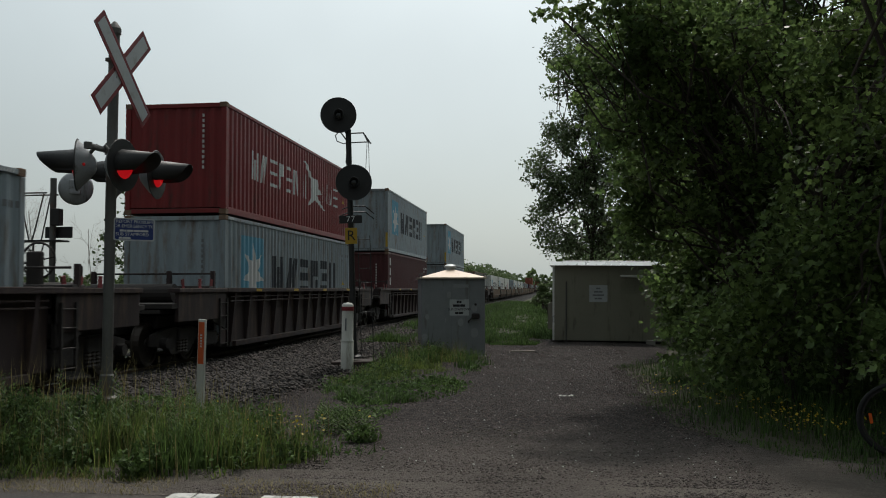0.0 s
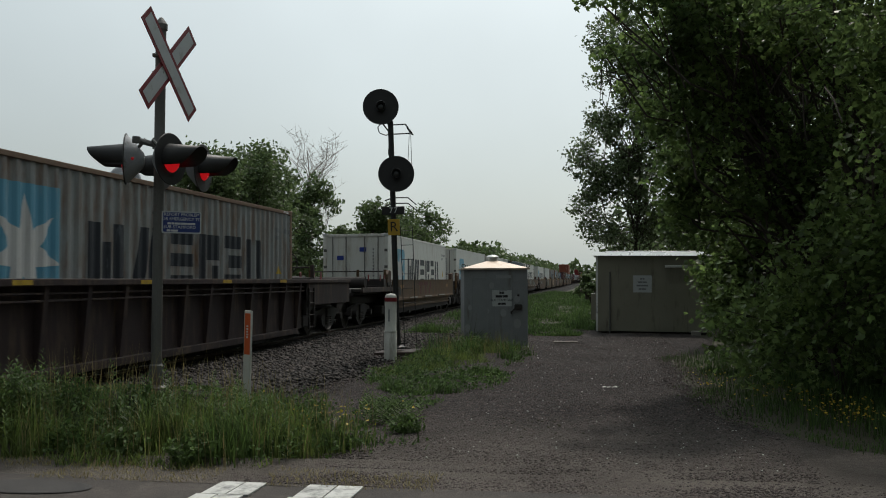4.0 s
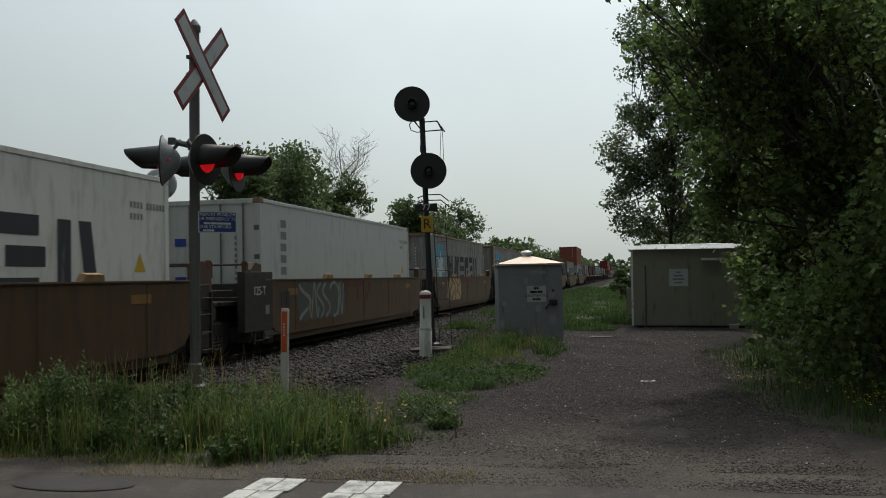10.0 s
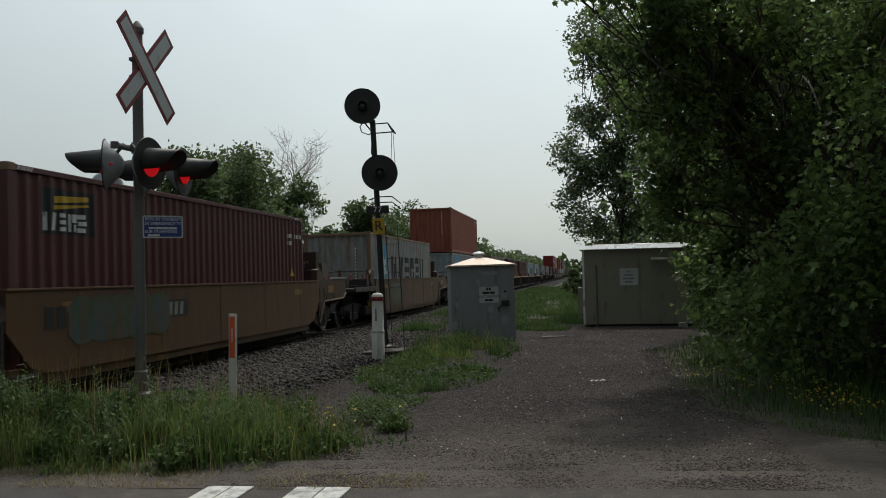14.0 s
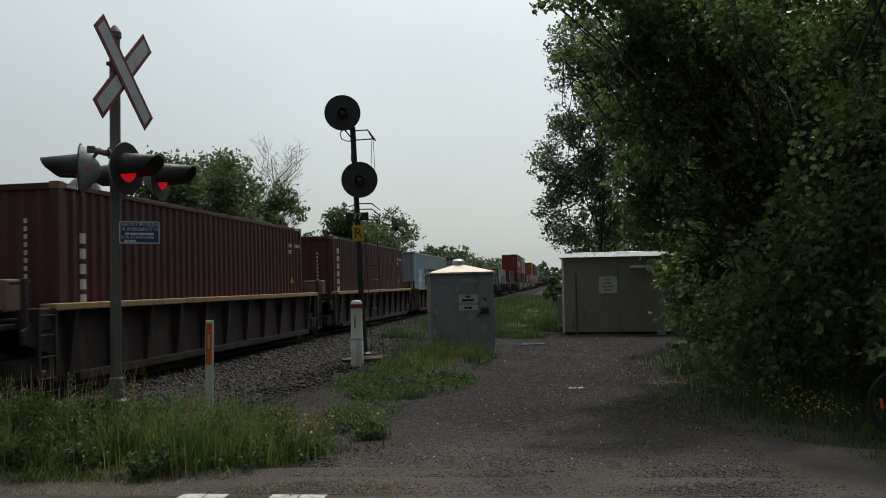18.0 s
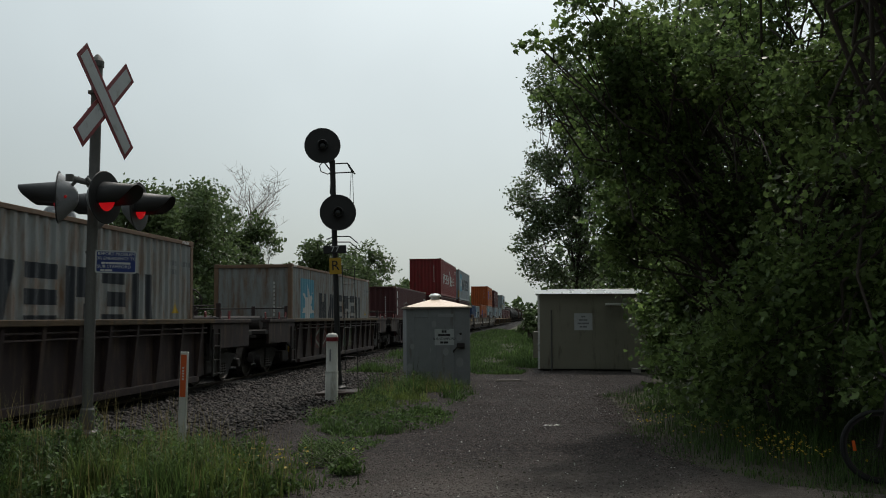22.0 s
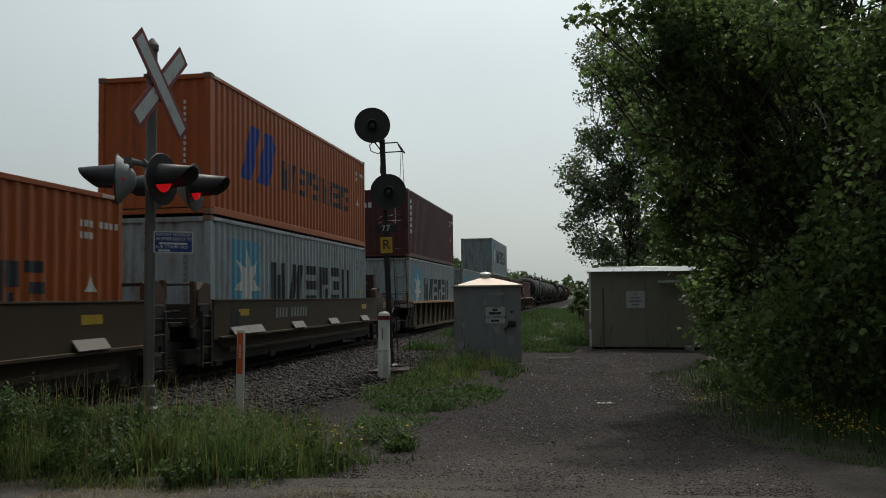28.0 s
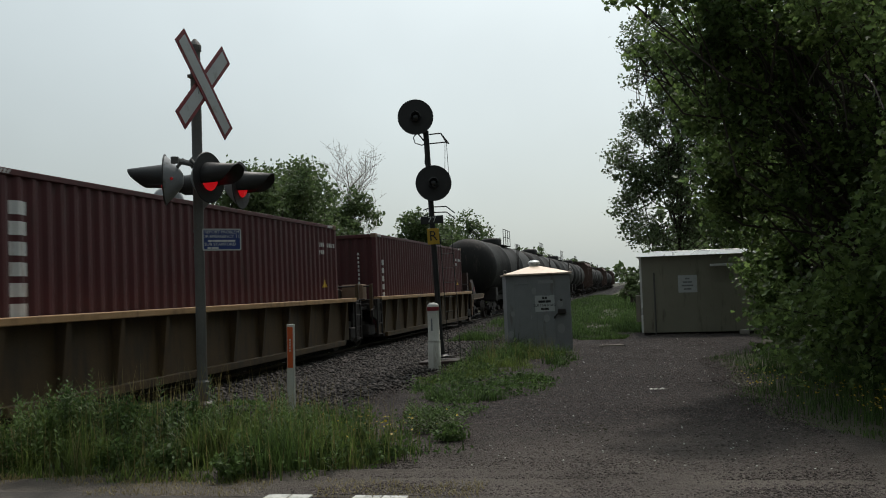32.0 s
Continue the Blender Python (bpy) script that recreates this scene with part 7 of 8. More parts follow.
def leaves(pts, nrm, size, rng, shape="maple"):
    """Arrays for leaves: a folded kite (maple: five-pointed) per point."""
    n = len(pts)
    r = rng.standard_normal((n, 3))
    t = np.cross(nrm, r)
    t /= np.linalg.norm(t, axis=1, keepdims=True) + 1e-9
    b = np.cross(nrm, t)
    s = size * (0.6 + 0.8 * rng.random(n))
    if shape == "lance":
        P = [(0, -0.5, 0), (0.1, -0.05, 0.03), (0, 0.6, -0.12), (-0.1, -0.05, 0.03)]
        T = [(0, 1, 2), (0, 2, 3)]
    elif shape == "maple":
        P = [(0, -0.5, 0), (0.42, -0.28, 0.08), (0.5, 0.15, 0.1), (0.2, 0.12, 0.03), (0.0, 0.6, -0.05), (-0.2, 0.12, 0.03), (-0.5, 0.15, 0.1), (-0.42, -0.28, 0.08)]
        T = [(0, 1, 3), (1, 2, 3), (0, 3, 4), (0, 4, 5), (0, 5, 7), (7, 5, 6)]
    else:
        P = [(0, -0.5, 0), (0.33, 0.0, 0.08), (0, 0.55, -0.04), (-0.33, 0.0, 0.08)]
        T = [(0, 1, 2), (0, 2, 3)]
    V = np.stack([pts + (t * u + b * v + nrm * w) * s[:, None] for u, v, w in P], 1)
    F = (np.array(T)[None] + len(P) * np.arange(n)[:, None, None]).reshape(-1, 3)
    return V.reshape(-1, 3), F


def limb(bm, p, q, r0, r1, rng, depth=0, tips=None, wob=0.12):
    """A tapering crooked limb."""
    p, q = Vector(p), Vector(q)
    n = 4
    last, d = p, (q - p)
    for i in range(1, n + 1):
        f = i / n
        nxt = p + d * f + Vector([rng.uniform(-wob, wob) * d.length * 0.25 * (f < 1) for _ in range(3)])
        rod(bm, last, nxt, r0 + (r1 - r0) * (f - 1 / n), 7, r0 + (r1 - r0) * f)
        last = nxt
    if tips is not None:
        tips.append(last)
    return last


def crown_tree(name, label, x, y, z, height, clumps, leaf_n, leaf_size, material, seed, trunk_r=0.14, shape="poplar", bark="bark", category="tree", out=0.75):
    """Tree: trunk and limbs to each clump, leaves spread thinly through and round the clumps. clumps: (dx, dy, dz, radius)."""
    rng, pr = np.random.default_rng(seed), random.Random(seed)
    th = thing(name, label, category, pose(x, y, z))
    bm = bmesh.new()
    top = limb(bm, (0, 0, -0.2), (clumps[0][0] * 0.4, clumps[0][1] * 0.4, height * 0.75), trunk_r, trunk_r * 0.35, pr)
    for cx, cy, cz, r in clumps:
        f = pr.uniform(0.25, 0.7)
        start = Vector((clumps[0][0] * 0.4 * f, clumps[0][1] * 0.4 * f, height * 0.75 * f))
        tip = limb(bm, start, (cx, cy, cz), trunk_r * 0.26, 0.012, pr, wob=0.5)
        for _ in range(3):
            v = Vector((pr.gauss(0, 1), pr.gauss(0, 1), pr.gauss(0, 1))).normalized() * r * pr.uniform(0.6, 1.05)
            rod(bm, tip - (tip - start) * pr.uniform(0, 0.3), Vector((cx, cy, cz)) + v, 0.014, 5, 0.004)
    tagged(part("trunk", bm, bark, th, "crooked trunk and limbs"), kind="stuff")
    vol = np.array([c[3] ** 2 for c in clumps])
    cnt = (leaf_n * vol / vol.sum()).astype(int)
    pts = []
    for (cx, cy, cz, r), k in zip(clumps, cnt):
        sub = max(3, k // 12)
        g = rng.standard_normal((sub, 3))
        g /= np.linalg.norm(g, axis=1, keepdims=True)
        cen = np.array((cx, cy, cz)) + g * (r * rng.random((sub, 1)) ** 0.45)
        pick = rng.integers(0, sub, k)
        pts.append(cen[pick] + rng.standard_normal((k, 3)) * np.array((0.22, 0.22, 0.15)) * r * 0.85)
    pts = np.concatenate(pts)
    pts[:, 2] = np.maximum(pts[:, 2], 0.15)
    nrm = rng.standard_normal((len(pts), 3)) + np.array((0, 0, 0.9))
    nrm /= np.linalg.norm(nrm, axis=1, keepdims=True)
    V, F = leaves(pts, nrm, leaf_size, rng, shape)
    part("crown", from_arrays("crown", V, F, material), None, th, "uneven leafy crown")
    return th


def scatter(rng, n, xfn, y0, y1, power=1.0):
    y = y0 + (y1 - y0) * rng.random(n) ** power
    lo, hi = xfn(y)
    x = lo + (hi - lo) * rng.random(n)
    return x, y


def onto(x, y, z=0.0):
    return np.stack([x, y, np.array([ground_z(a, b) for a, b in zip(x, y)]) + z], 1)


rng = np.random.default_rng(11)


def patchy(x, y, sc, cut, seed):
    v = np.array([noise.noise(Vector((a * sc, b * sc, seed))) for a, b in zip(x, y)])
    return v > cut


def band(y):
    """Grass between the road and the track, left of the lane."""
    hi = np.where(y < 8.2, -1.75 - (8.2 - y) * 0.9, -2.0 - 0.55 * np.clip(y - 8.2, 0, 3))
    return np.full_like(y, -8.0), hi


def tufted(x, y, n_tuft, spread, seed):
    """Gather blades into tufts."""
    r = np.random.default_rng(seed)
    c = r.integers(0, len(x), n_tuft)
    pick = r.integers(0, n_tuft, len(x))
    return x[c][pick] + r.normal(0, spread, len(x)), y[c][pick] + r.normal(0, spread, len(x)), (0.35 + 1.3 * r.random(n_tuft) ** 1.3)[pick]


x, y = scatter(rng, 30000, band, 6.95, 10.4, 0.9)
x, y, tuft = tufted(x, y, 430, 0.085, 3)
k = (y > 6.7) & ~((x < -6.6) & (y > 9.3)) & ~((x > -4.2) & (y > 9.4) & patchy(x, y, 1.2, -0.2, 4.0)) & ~((x > -5.6) & (y > 9.3) & patchy(x, y, 1.5, 0.0, 6.0))
pts, tuft = onto(x[k], y[k], -0.03), tuft[k]
hg = (0.16 + 0.14 * np.clip(np.array([noise.noise(Vector((a * 0.8, b * 0.8, 9))) for a, b in pts[:, :2]]) + 0.35, 0, 1)) * tuft
hg += 0.34 * np.exp(-((pts[:, 0] + 3.2) ** 2 + (pts[:, 1] - 7.5) ** 2) / 0.3) + 0.40 * np.exp(-((pts[:, 0] + 5.6) ** 2 + (pts[:, 1] - 7.6) ** 2) / 0.4) + 0.16 * np.exp(-((pts[:, 0] + 4.4) ** 2 + (pts[:, 1] - 7.7) ** 2) / 0.5)
hg *= np.clip((pts[:, 1] - 6.5) / 0.9, 0.3, 1)
hg *= np.clip(0.8 + 1.7 * np.array([noise.noise(Vector((a * 2.1, b * 2.1, 15))) for a, b in pts[:, :2]]), 0.3, 1.7)
hg *= 1 - 0.75 * np.exp(-((pts[:, 0] + 3.55) ** 2 / 0.06 + (pts[:, 1] - 8.5) ** 2 / 0.5))
hg *= np.clip(1.0 - 0.6 * (pts[:, 0] + 3.6) / 1.4, 0.32, 1.0) * np.clip(0.62 + 0.55 * np.array([noise.noise(Vector((a * 1.1, 0, 41))) for a in pts[:, 0]]), 0.3, 1.0)
# short on the hump, longer down by the road
hg = np.minimum(hg, np.clip(1.56 - 0.128 * pts[:, 1] - pts[:, 2] + np.where(pts[:, 0] < -5.3, 0.12, 0.0), 0.06, 1) * rng.uniform(0.5, 1.12, len(hg)))
tagged(blades("tall_grass", pts, hg, 0.017, "grass", 21, 0.7), "tall green grass between the road and the track", "grass", kind="stuff")
x, y = scatter(rng, 900, band, 6.9, 9.4, 0.9)
tagged(blades("dry_stalks", onto(x, y, -0.02), np.full(len(x), 0.55), 0.006, "grass_dry", 22, 0.3), "thin dry grass stalks among the green", "grass", kind="stuff")


x, y = scatter(rng, 4200, band, 7.1, 9.8, 0.9)
x, y, tuft = tufted(x, y, 300, 0.09, 8)
wpts = onto(x, y, 0.02)
wpts[:, 2] += np.minimum(0.30 * tuft * np.clip((y - 6.5) / 0.9, 0.2, 1), np.clip(1.5 - 0.128 * y - wpts[:, 2], 0.04, 1)) * rng.random(len(x))
nrm = rng.standard_normal((len(x), 3)) + np.array((0, -0.4, 1.1))
V, F = leaves(wpts, nrm / np.linalg.norm(nrm, axis=1, keepdims=True), 0.045, rng, "poplar")
tagged(new("broad_weeds", from_arrays("broad_weeds", V, F, "weed_and_shade")), "broad-leaved green weeds among the grass", "weeds", kind="stuff")


x, y = scatter(rng, 5000, lambda y: (np.full_like(y, -7.0), np.full_like(y, -1.2)), 6.5, 7.1, 1.0)
k = patchy(x, y, 1.6, -0.1, 5.0)
tagged(blades("dry_fringe", onto(x[k], y[k], -0.01), np.full(k.sum(), 0.06), 0.008, "grass_dry", 27, 1.0), "short dry grass at the road's edge", "grass", kind="stuff")


def herb_clump(x, y, r, h, n, size, label, seed, material="herb"):
    """Bushy herb: stems fanning from one root, thick with small leaves."""
    q = np.random.default_rng(seed)
    z0 = ground_z(x, y) - 0.02
    m = max(8, n // 22)
    a, s = q.random(m) * 6.283, np.sqrt(q.random(m)) * r
    tip = np.stack([x + s * np.cos(a), y + s * np.sin(a), z0 + h * (1.05 - 0.45 * (s / r) ** 2) * (0.75 + 0.35 * q.random(m))], 1)
    k = q.integers(0, m, n)
    f = q.random(n) ** 0.55
    root = np.array((x, y, z0)) + (tip - np.array((x, y, z0))) * np.array((0.35, 0.35, 0.0))
    p = root[k] + (tip[k] - root[k]) * f[:, None] + q.normal(0, 0.022, (n, 3))
    nv = q.standard_normal((n, 3)) + np.array((0, -0.2, 0.7))
    V, F = leaves(p, nv / np.linalg.norm(nv, axis=1, keepdims=True), size, q, "poplar")
    th = thing("weed_plant", label, "weeds", pose(0, 0, 0))
    part("leaves", from_arrays("leaves", V, F, material), None, th)
    bm = bmesh.new()
    for i in range(min(m, 26)):
        rod(bm, root[i], tip[i], 0.004, 4, 0.0015)
    part("stalk", bm, "weed_and_shade", th)["kind"] = "stuff"


for i, (hx, hy, hr, hh, hn) in enumerate(((-5.75, 7.9, 0.34, 0.55, 1500), (-5.2, 8.15, 0.26, 0.42, 900), (-5.95, 7.35, 0.30, 0.36, 900), (-4.75, 7.35, 0.22, 0.26, 600), (-4.15, 7.3, 0.24, 0.24, 650), (-3.45, 7.2, 0.30, 0.24, 800), (-2.85, 7.65, 0.26, 0.24, 700), (-2.9, 8.5, 0.3, 0.30, 900), (-3.0, 9.1, 0.28, 0.28, 700), (-1.95, 9.0, 0.18, 0.22, 500), (-2.4, 8.0, 0.24, 0.2, 600), (-4.5, 8.1, 0.25, 0.36, 700))):
    herb_clump(hx, hy, hr, hh, hn, 0.036 if i < 3 else 0.045, "bushy green herb in the roadside grass", 300 + i)
# dark upright clump beside the marker post, and seeding stalks
cr = np.random.default_rng(61)
cx, cy = cr.normal(-3.22, 0.17, 700), cr.normal(7.42, 0.13, 700)
tagged(blades("tall_clump", onto(cx, cy, -0.03), 0.40 * (0.6 + 0.5 * cr.random(700)), 0.014, "herb", 62, 0.45), "dark upright tussock of long grass near the marker post", "grass", kind="stuff")
cx, cy = np.concatenate([cr.normal(-3.3, 0.35, 40), cr.uniform(-6.2, -2.6, 70)]), np.concatenate([cr.normal(8.3, 0.3, 40), cr.uniform(7.2, 9.0, 70)])
tagged(blades("seed_stalks", onto(cx, cy, -0.02), 0.55 * (0.6 + 0.7 * cr.random(110)), 0.007, "grass_dry", 63, 0.35), "thin seeding grass stalks standing above the green", "grass", kind="stuff")


# thick grass from the bollard to the cabinet
gr = np.random.default_rng(64)
ty = gr.uniform(14.2, 20.7, 9000)
tx = -3.35 + 0.12 * (ty - 13.5) + gr.normal(0, 0.36, 9000)
tx, ty, tuft = tufted(tx, ty, 170, 0.11, 65)
k = patchy(tx, ty, 0.8, -0.22, 66.0) & ~((tx > -3.35) & (ty > 20.75))
tx, ty, tuft = tx[k], ty[k], tuft[k]
tagged(blades("thick_grass", onto(tx, ty, -0.03), np.clip(0.09 + 0.024 * (ty - 14.2), 0.07, 0.24) * (0.55 + 0.6 * tuft), 0.016, "grass", 67, 0.6), "thick green grass between the white bollard and the cabinet", "grass", kind="stuff")

x, y = rng.uniform(-3.5, -1.9, 160), rng.uniform(18.2, 20.4, 160)
tagged(blades("dry_stalks", onto(x, y, -0.02), np.full(len(x), 0.5), 0.009, "grass_dry", 28, 0.35), "thin dry stalks in front of the cabinet", "grass", kind="stuff")


def leafy_stems(name, label, x, y, h, seed):
    """Upright herbs: each stem carries narrow leaves all the way up."""
    q = np.random.default_rng(seed)
    n, per = len(x), 26
    base = onto(x, y, -0.02)
    lean = q.normal(0, 0.14, (n, 2)) * h[:, None]
    f = np.tile(np.linspace(0.12, 1.0, per), n)
    k = np.repeat(np.arange(n), per)
    ang = np.tile(np.arange(per) * 2.4, n) + q.random(n)[k] * 6.28
    p = base[k] + np.stack([lean[k, 0] * f ** 2, lean[k, 1] * f ** 2, h[k] * f], 1)
    out = np.stack([np.cos(ang), np.sin(ang), 0.5 + 0.6 * f], 1)
    out /= np.linalg.norm(out, axis=1, keepdims=True)
    side = np.cross(out, np.array((0, 0, 1.0)))
    side /= np.linalg.norm(side, axis=1, keepdims=True)
    s = (0.11 * (1.15 - 0.6 * f) * q.uniform(0.7, 1.25, len(f)))[:, None]
    droop = np.array((0, 0, -0.22)) * s
    V = np.stack([p, p + out * s * 0.45 + side * s * 0.12, p + out * s + droop, p + out * s * 0.45 - side * s * 0.12], 1).reshape(-1, 3)
    F = (np.array([(0, 1, 2), (0, 2, 3)])[None] + 4 * np.arange(len(p))[:, None, None]).reshape(-1, 3)
    tagged(new(name, from_arrays(name, V, F, "herb")), label, "weeds", kind="stuff")


gr = np.random.default_rng(71)
# a thick stand by the road, a second round the marker post, and loose ones between
hx = np.concatenate([gr.normal(-5.75, 0.3, 110), gr.normal(-3.35, 0.22, 46), gr.normal(-4.2, 0.5, 40), gr.normal(-2.35, 0.22, 30), gr.uniform(-6.6, -2.6, 46)])
hy = np.concatenate([gr.normal(7.85, 0.26, 110), gr.normal(8.05, 0.24, 46), gr.normal(7.7, 0.3, 40), gr.normal(9.75, 0.3, 30), gr.uniform(7.3, 8.8, 46)])
hh = np.concatenate([gr.uniform(0.36, 0.66, 110), gr.uniform(0.28, 0.5, 46), gr.uniform(0.24, 0.42, 40), gr.uniform(0.2, 0.36, 30), gr.uniform(0.22, 0.45, 46)])
leafy_stems("stand_of_herbs", "upright narrow-leaved green herbs in the roadside grass", hx, hy, hh, 72)
# long upright blades in loose tussocks
tx = np.concatenate([gr.normal(c, 0.2, 170) for c in (-6.3, -5.2, -4.75, -4.0, -3.55, -3.1, -2.85, -2.5)])
ty = np.concatenate([gr.normal(c, 0.18, 170) for c in (7.6, 7.5, 7.9, 7.55, 7.7, 7.9, 7.6, 8.0)])
tagged(blades("tall_tussocks", onto(tx, ty, -0.03), gr.uniform(0.22, 0.55, len(tx)), 0.012, "grass", 73, 0.38), "long upright grass blades in tussocks by the road", "grass", kind="stuff")


def verge_left(y):
    """Low weeds along the lane's edge up to the cabinet."""
    return -3.9 + 0.02 * y, np.where(y < 12.5, -1.95, -1.55) - 0.15 * np.sin(y * 1.3)


x, y = scatter(rng, 26000, verge_left, 8.2, 21.0, 1.0)
x, y, tuft = tufted(x, y, 1000, 0.09, 5)
k = patchy(x, y, 0.75, -0.12, 2.0) & (rng.random(len(x)) < 0.8)
pts = onto(x[k], y[k], -0.02)
tagged(blades("verge_weeds", pts, 0.10 * tuft[k] * (1 + 2.0 * (pts[:, 1] > 17.3)) * np.clip(0.7 + 2.0 * np.array([noise.noise(Vector((a * 1.6, b * 1.1, 29))) for a, b in pts[:, :2]]), 0.2, 1.9), 0.02, "weed_and_shade", 23, 0.8), "low green weeds beside the gravel lane", "weeds", kind="stuff")


x, y = scatter(rng, 9000, verge_left, 10.3, 20.8, 1.0)
x, y, tuft = tufted(x, y, 240, 0.12, 6)
k = patchy(x, y, 0.75, -0.02, 2.0) & (y > 10.2)
x, y, tuft = x[k], y[k], tuft[k]
wpts = onto(x, y, 0.02)
wpts[:, 2] += 0.2 * tuft * rng.random(len(x)) * np.where(y > 17.5, 1.5, 0.6)
nrm = rng.standard_normal((len(x), 3)) + np.array((0, -0.3, 1.0))
V, F = leaves(wpts, nrm / np.linalg.norm(nrm, axis=1, keepdims=True), 0.05, rng, "poplar")
tagged(new("broad_weeds", from_arrays("broad_weeds", V, F, "weed_and_shade")), "leafy green weeds along the gravel lane", "weeds", kind="stuff")


def verge_right(y):
    return 1.15 + 0.2 * np.sin(y * 0.9) + 0.42 * np.clip(10.5 - y, 0, 4), 5.2 + 0 * y


x, y = scatter(rng, 15000, verge_right, 7.4, 19.0, 1.1)
pts = onto(x, y, -0.02)
hg = np.clip(0.03 + 0.16 * (x - verge_right(y)[0]), 0.03, 0.34) * np.clip(0.75 + 1.6 * np.array([noise.noise(Vector((a * 1.8, b * 1.8, 19))) for a, b in zip(x, y)]), 0.2, 1.6)
# darker weed material puts the trees' shade into the blades' colour
tagged(blades("shade_grass", pts, hg, 0.012, "weed_and_shade", 24, 0.5), "long grass in the shade of the trees", "grass", kind="stuff")


def verge_far(y):
    return np.full_like(y, -6.3), 0.15 - 0.012 * (y - 27) + 0.3 * np.sin(y * 0.7) * np.sin(y * 0.31 + 1)


x, y = scatter(rng, 56000, verge_far, 25.0, 110, 1.7)
k = patchy(x, y, 0.35, -0.42, 7.0) & (y > 26 + 4.5 * np.sin(x * 1.7 + 0.6) * np.sin(x * 0.8 + 2) ** 2)
x, y = x[k], y[k]
tagged(blades("far_grass", onto(x, y, -0.03), 0.24 * np.clip(0.6 + 1.9 * np.array([noise.noise(Vector((a * 0.9, b * 0.5, 23))) for a, b in zip(x, y)]), 0.25, 1.7), 0.03, "weed_and_shade", 25, 0.6), "rough green grass between the track and the far bushes", "grass", kind="stuff")


def behind(y):
    return np.full_like(y, -26.0), np.full_like(y, -11.6)


x, y = scatter(rng, 14000, behind, 0, 70, 1.2)
tagged(blades("field_grass", onto(x, y, -0.05), np.full(len(x), 0.5), 0.04, "grass", 26, 0.5), "rough grass beyond the track", "grass", kind="stuff")


def flowers(name, pts, seed, label):
    r = np.random.default_rng(seed)
    n = len(pts)
    nrm = r.standard_normal((n, 3)) * 0.35 + np.array((0, -0.3, 1))
    nrm /= np.linalg.norm(nrm, axis=1, keepdims=True)
    V, F = leaves(pts, nrm, 0.027, r, "maple")
    tagged(new(name, from_arrays(name, V, F, "petal")), label, "flowers", kind="stuff")


fx = np.concatenate([rng.normal(-2.5, 0.28, 48), rng.normal(-3.1, 0.4, 12)])
fy = np.concatenate([rng.normal(8.35, 0.25, 48), rng.normal(8.2, 0.3, 12)])
flowers("yellow_flowers", onto(fx, fy) + np.stack([0 * fx, 0 * fx, 0.24 + 0.14 * rng.random(len(fx))], 1), 31, "small yellow wild flowers at the edge of the grass")
fx = np.concatenate([1.35 + 1.6 * rng.random(150), rng.normal(2.75, 0.3, 110)])
fy = np.concatenate([13.4 - 1.9 * (fx[:150] - 1.35) + rng.normal(0, 0.6, 150), rng.normal(9.9, 0.35, 110)])
flowers("yellow_flowers", onto(fx, fy) + np.stack([0 * fx, 0 * fx, 0.10 + 0.22 * rng.random(len(fx))], 1), 32, "yellow wild flowers in the shaded grass under the trees")

# leafy wall of maples along the right of the lane, an unseen row behind
def row_clumps(n, sx, sy, z0, z1, r0, r1, seed):
    q = random.Random(seed)
    return [(q.uniform(*sx), q.uniform(*sy), q.uniform(z0, z1), q.uniform(r0, r1)) for _ in range(n)]


MAPLE = "dense dark green maple of the lane rows, the back row added unseen"
# last three stand out of view, added to block sky light on the train
for i, (tx, ty, h, seed) in enumerate(((4.4, 10.2, 11.5, 41), (3.9, 12.8, 6.8, 42), (3.75, 15.6, 7.0, 43), (5.1, 18.4, 11.2, 44), (8.4, 8.6, 12.5, 45), (8.8, 13.2, 13.0, 46), (9.0, 18.5, 13.0, 48))):
    near_row = i < 4
    cl = row_clumps(40, (-1.6, 1.7) if near_row else (-2.2, 2.2), (-1.6, 1.6) if near_row else (-2.4, 2.4), 0.6, h + 0.8, *((0.5, 0.85) if near_row else (0.9, 1.4)), seed) + [(0.8, 0.3, 1.2 + 1.6 * j, 1.2) for j in range(3)]
    if i == 0:                                          # unseen high boughs, added with extra height to shade the crown below
        cl += row_clumps(26, (-0.6, 2.4), (-3.4, -1.4), 5.4, 10.5, 0.6, 0.95, 49)
    crown_tree("maple", MAPLE, tx, ty, 0, h, cl, (54000, 21000, 16000, 20000)[i] if near_row else 12000, (0.078, 0.085, 0.09, 0.1)[i] if near_row else 0.22, "leaf", seed, 0.12, "maple", out=1)
# branch that reaches out over the lane
qo = random.Random(17)
over = [(-2.2, 0.0, 5.0, 0.6)] + [(-2.55 + 1.7 * qo.random() ** 1.3 + 0.25 * math.sin(f * 9), qo.uniform(-0.9, 0.7), 2.5 + 3.5 * f, qo.uniform(0.36, 0.58)) for f in np.linspace(0, 1, 44)]
over += [(-3.35, -1.2, 5.35, 0.3), (-3.0, -1.2, 5.4, 0.36), (-2.6, -1.1, 5.5, 0.42), (-2.1, -1.0, 5.4, 0.5), (-3.3, -0.8, 4.72, 0.3), (-2.95, -0.7, 4.8, 0.36), (-2.5, -0.5, 4.7, 0.42), (-2.7, -1.0, 6.1, 0.4), (-2.4, -0.8, 6.3, 0.4), (-1.9, -0.9, 4.9, 0.45), (-1.3, 0.2, 4.2, 0.5), (-1.2, 0.4, 3.4, 0.5)]
young = crown_tree("maple", "young maple with sunlit boughs reaching out over the lane", 3.5, 13.2, 0, 6.0, over, 16000, 0.08, "leaf", 47, 0.08, "maple")
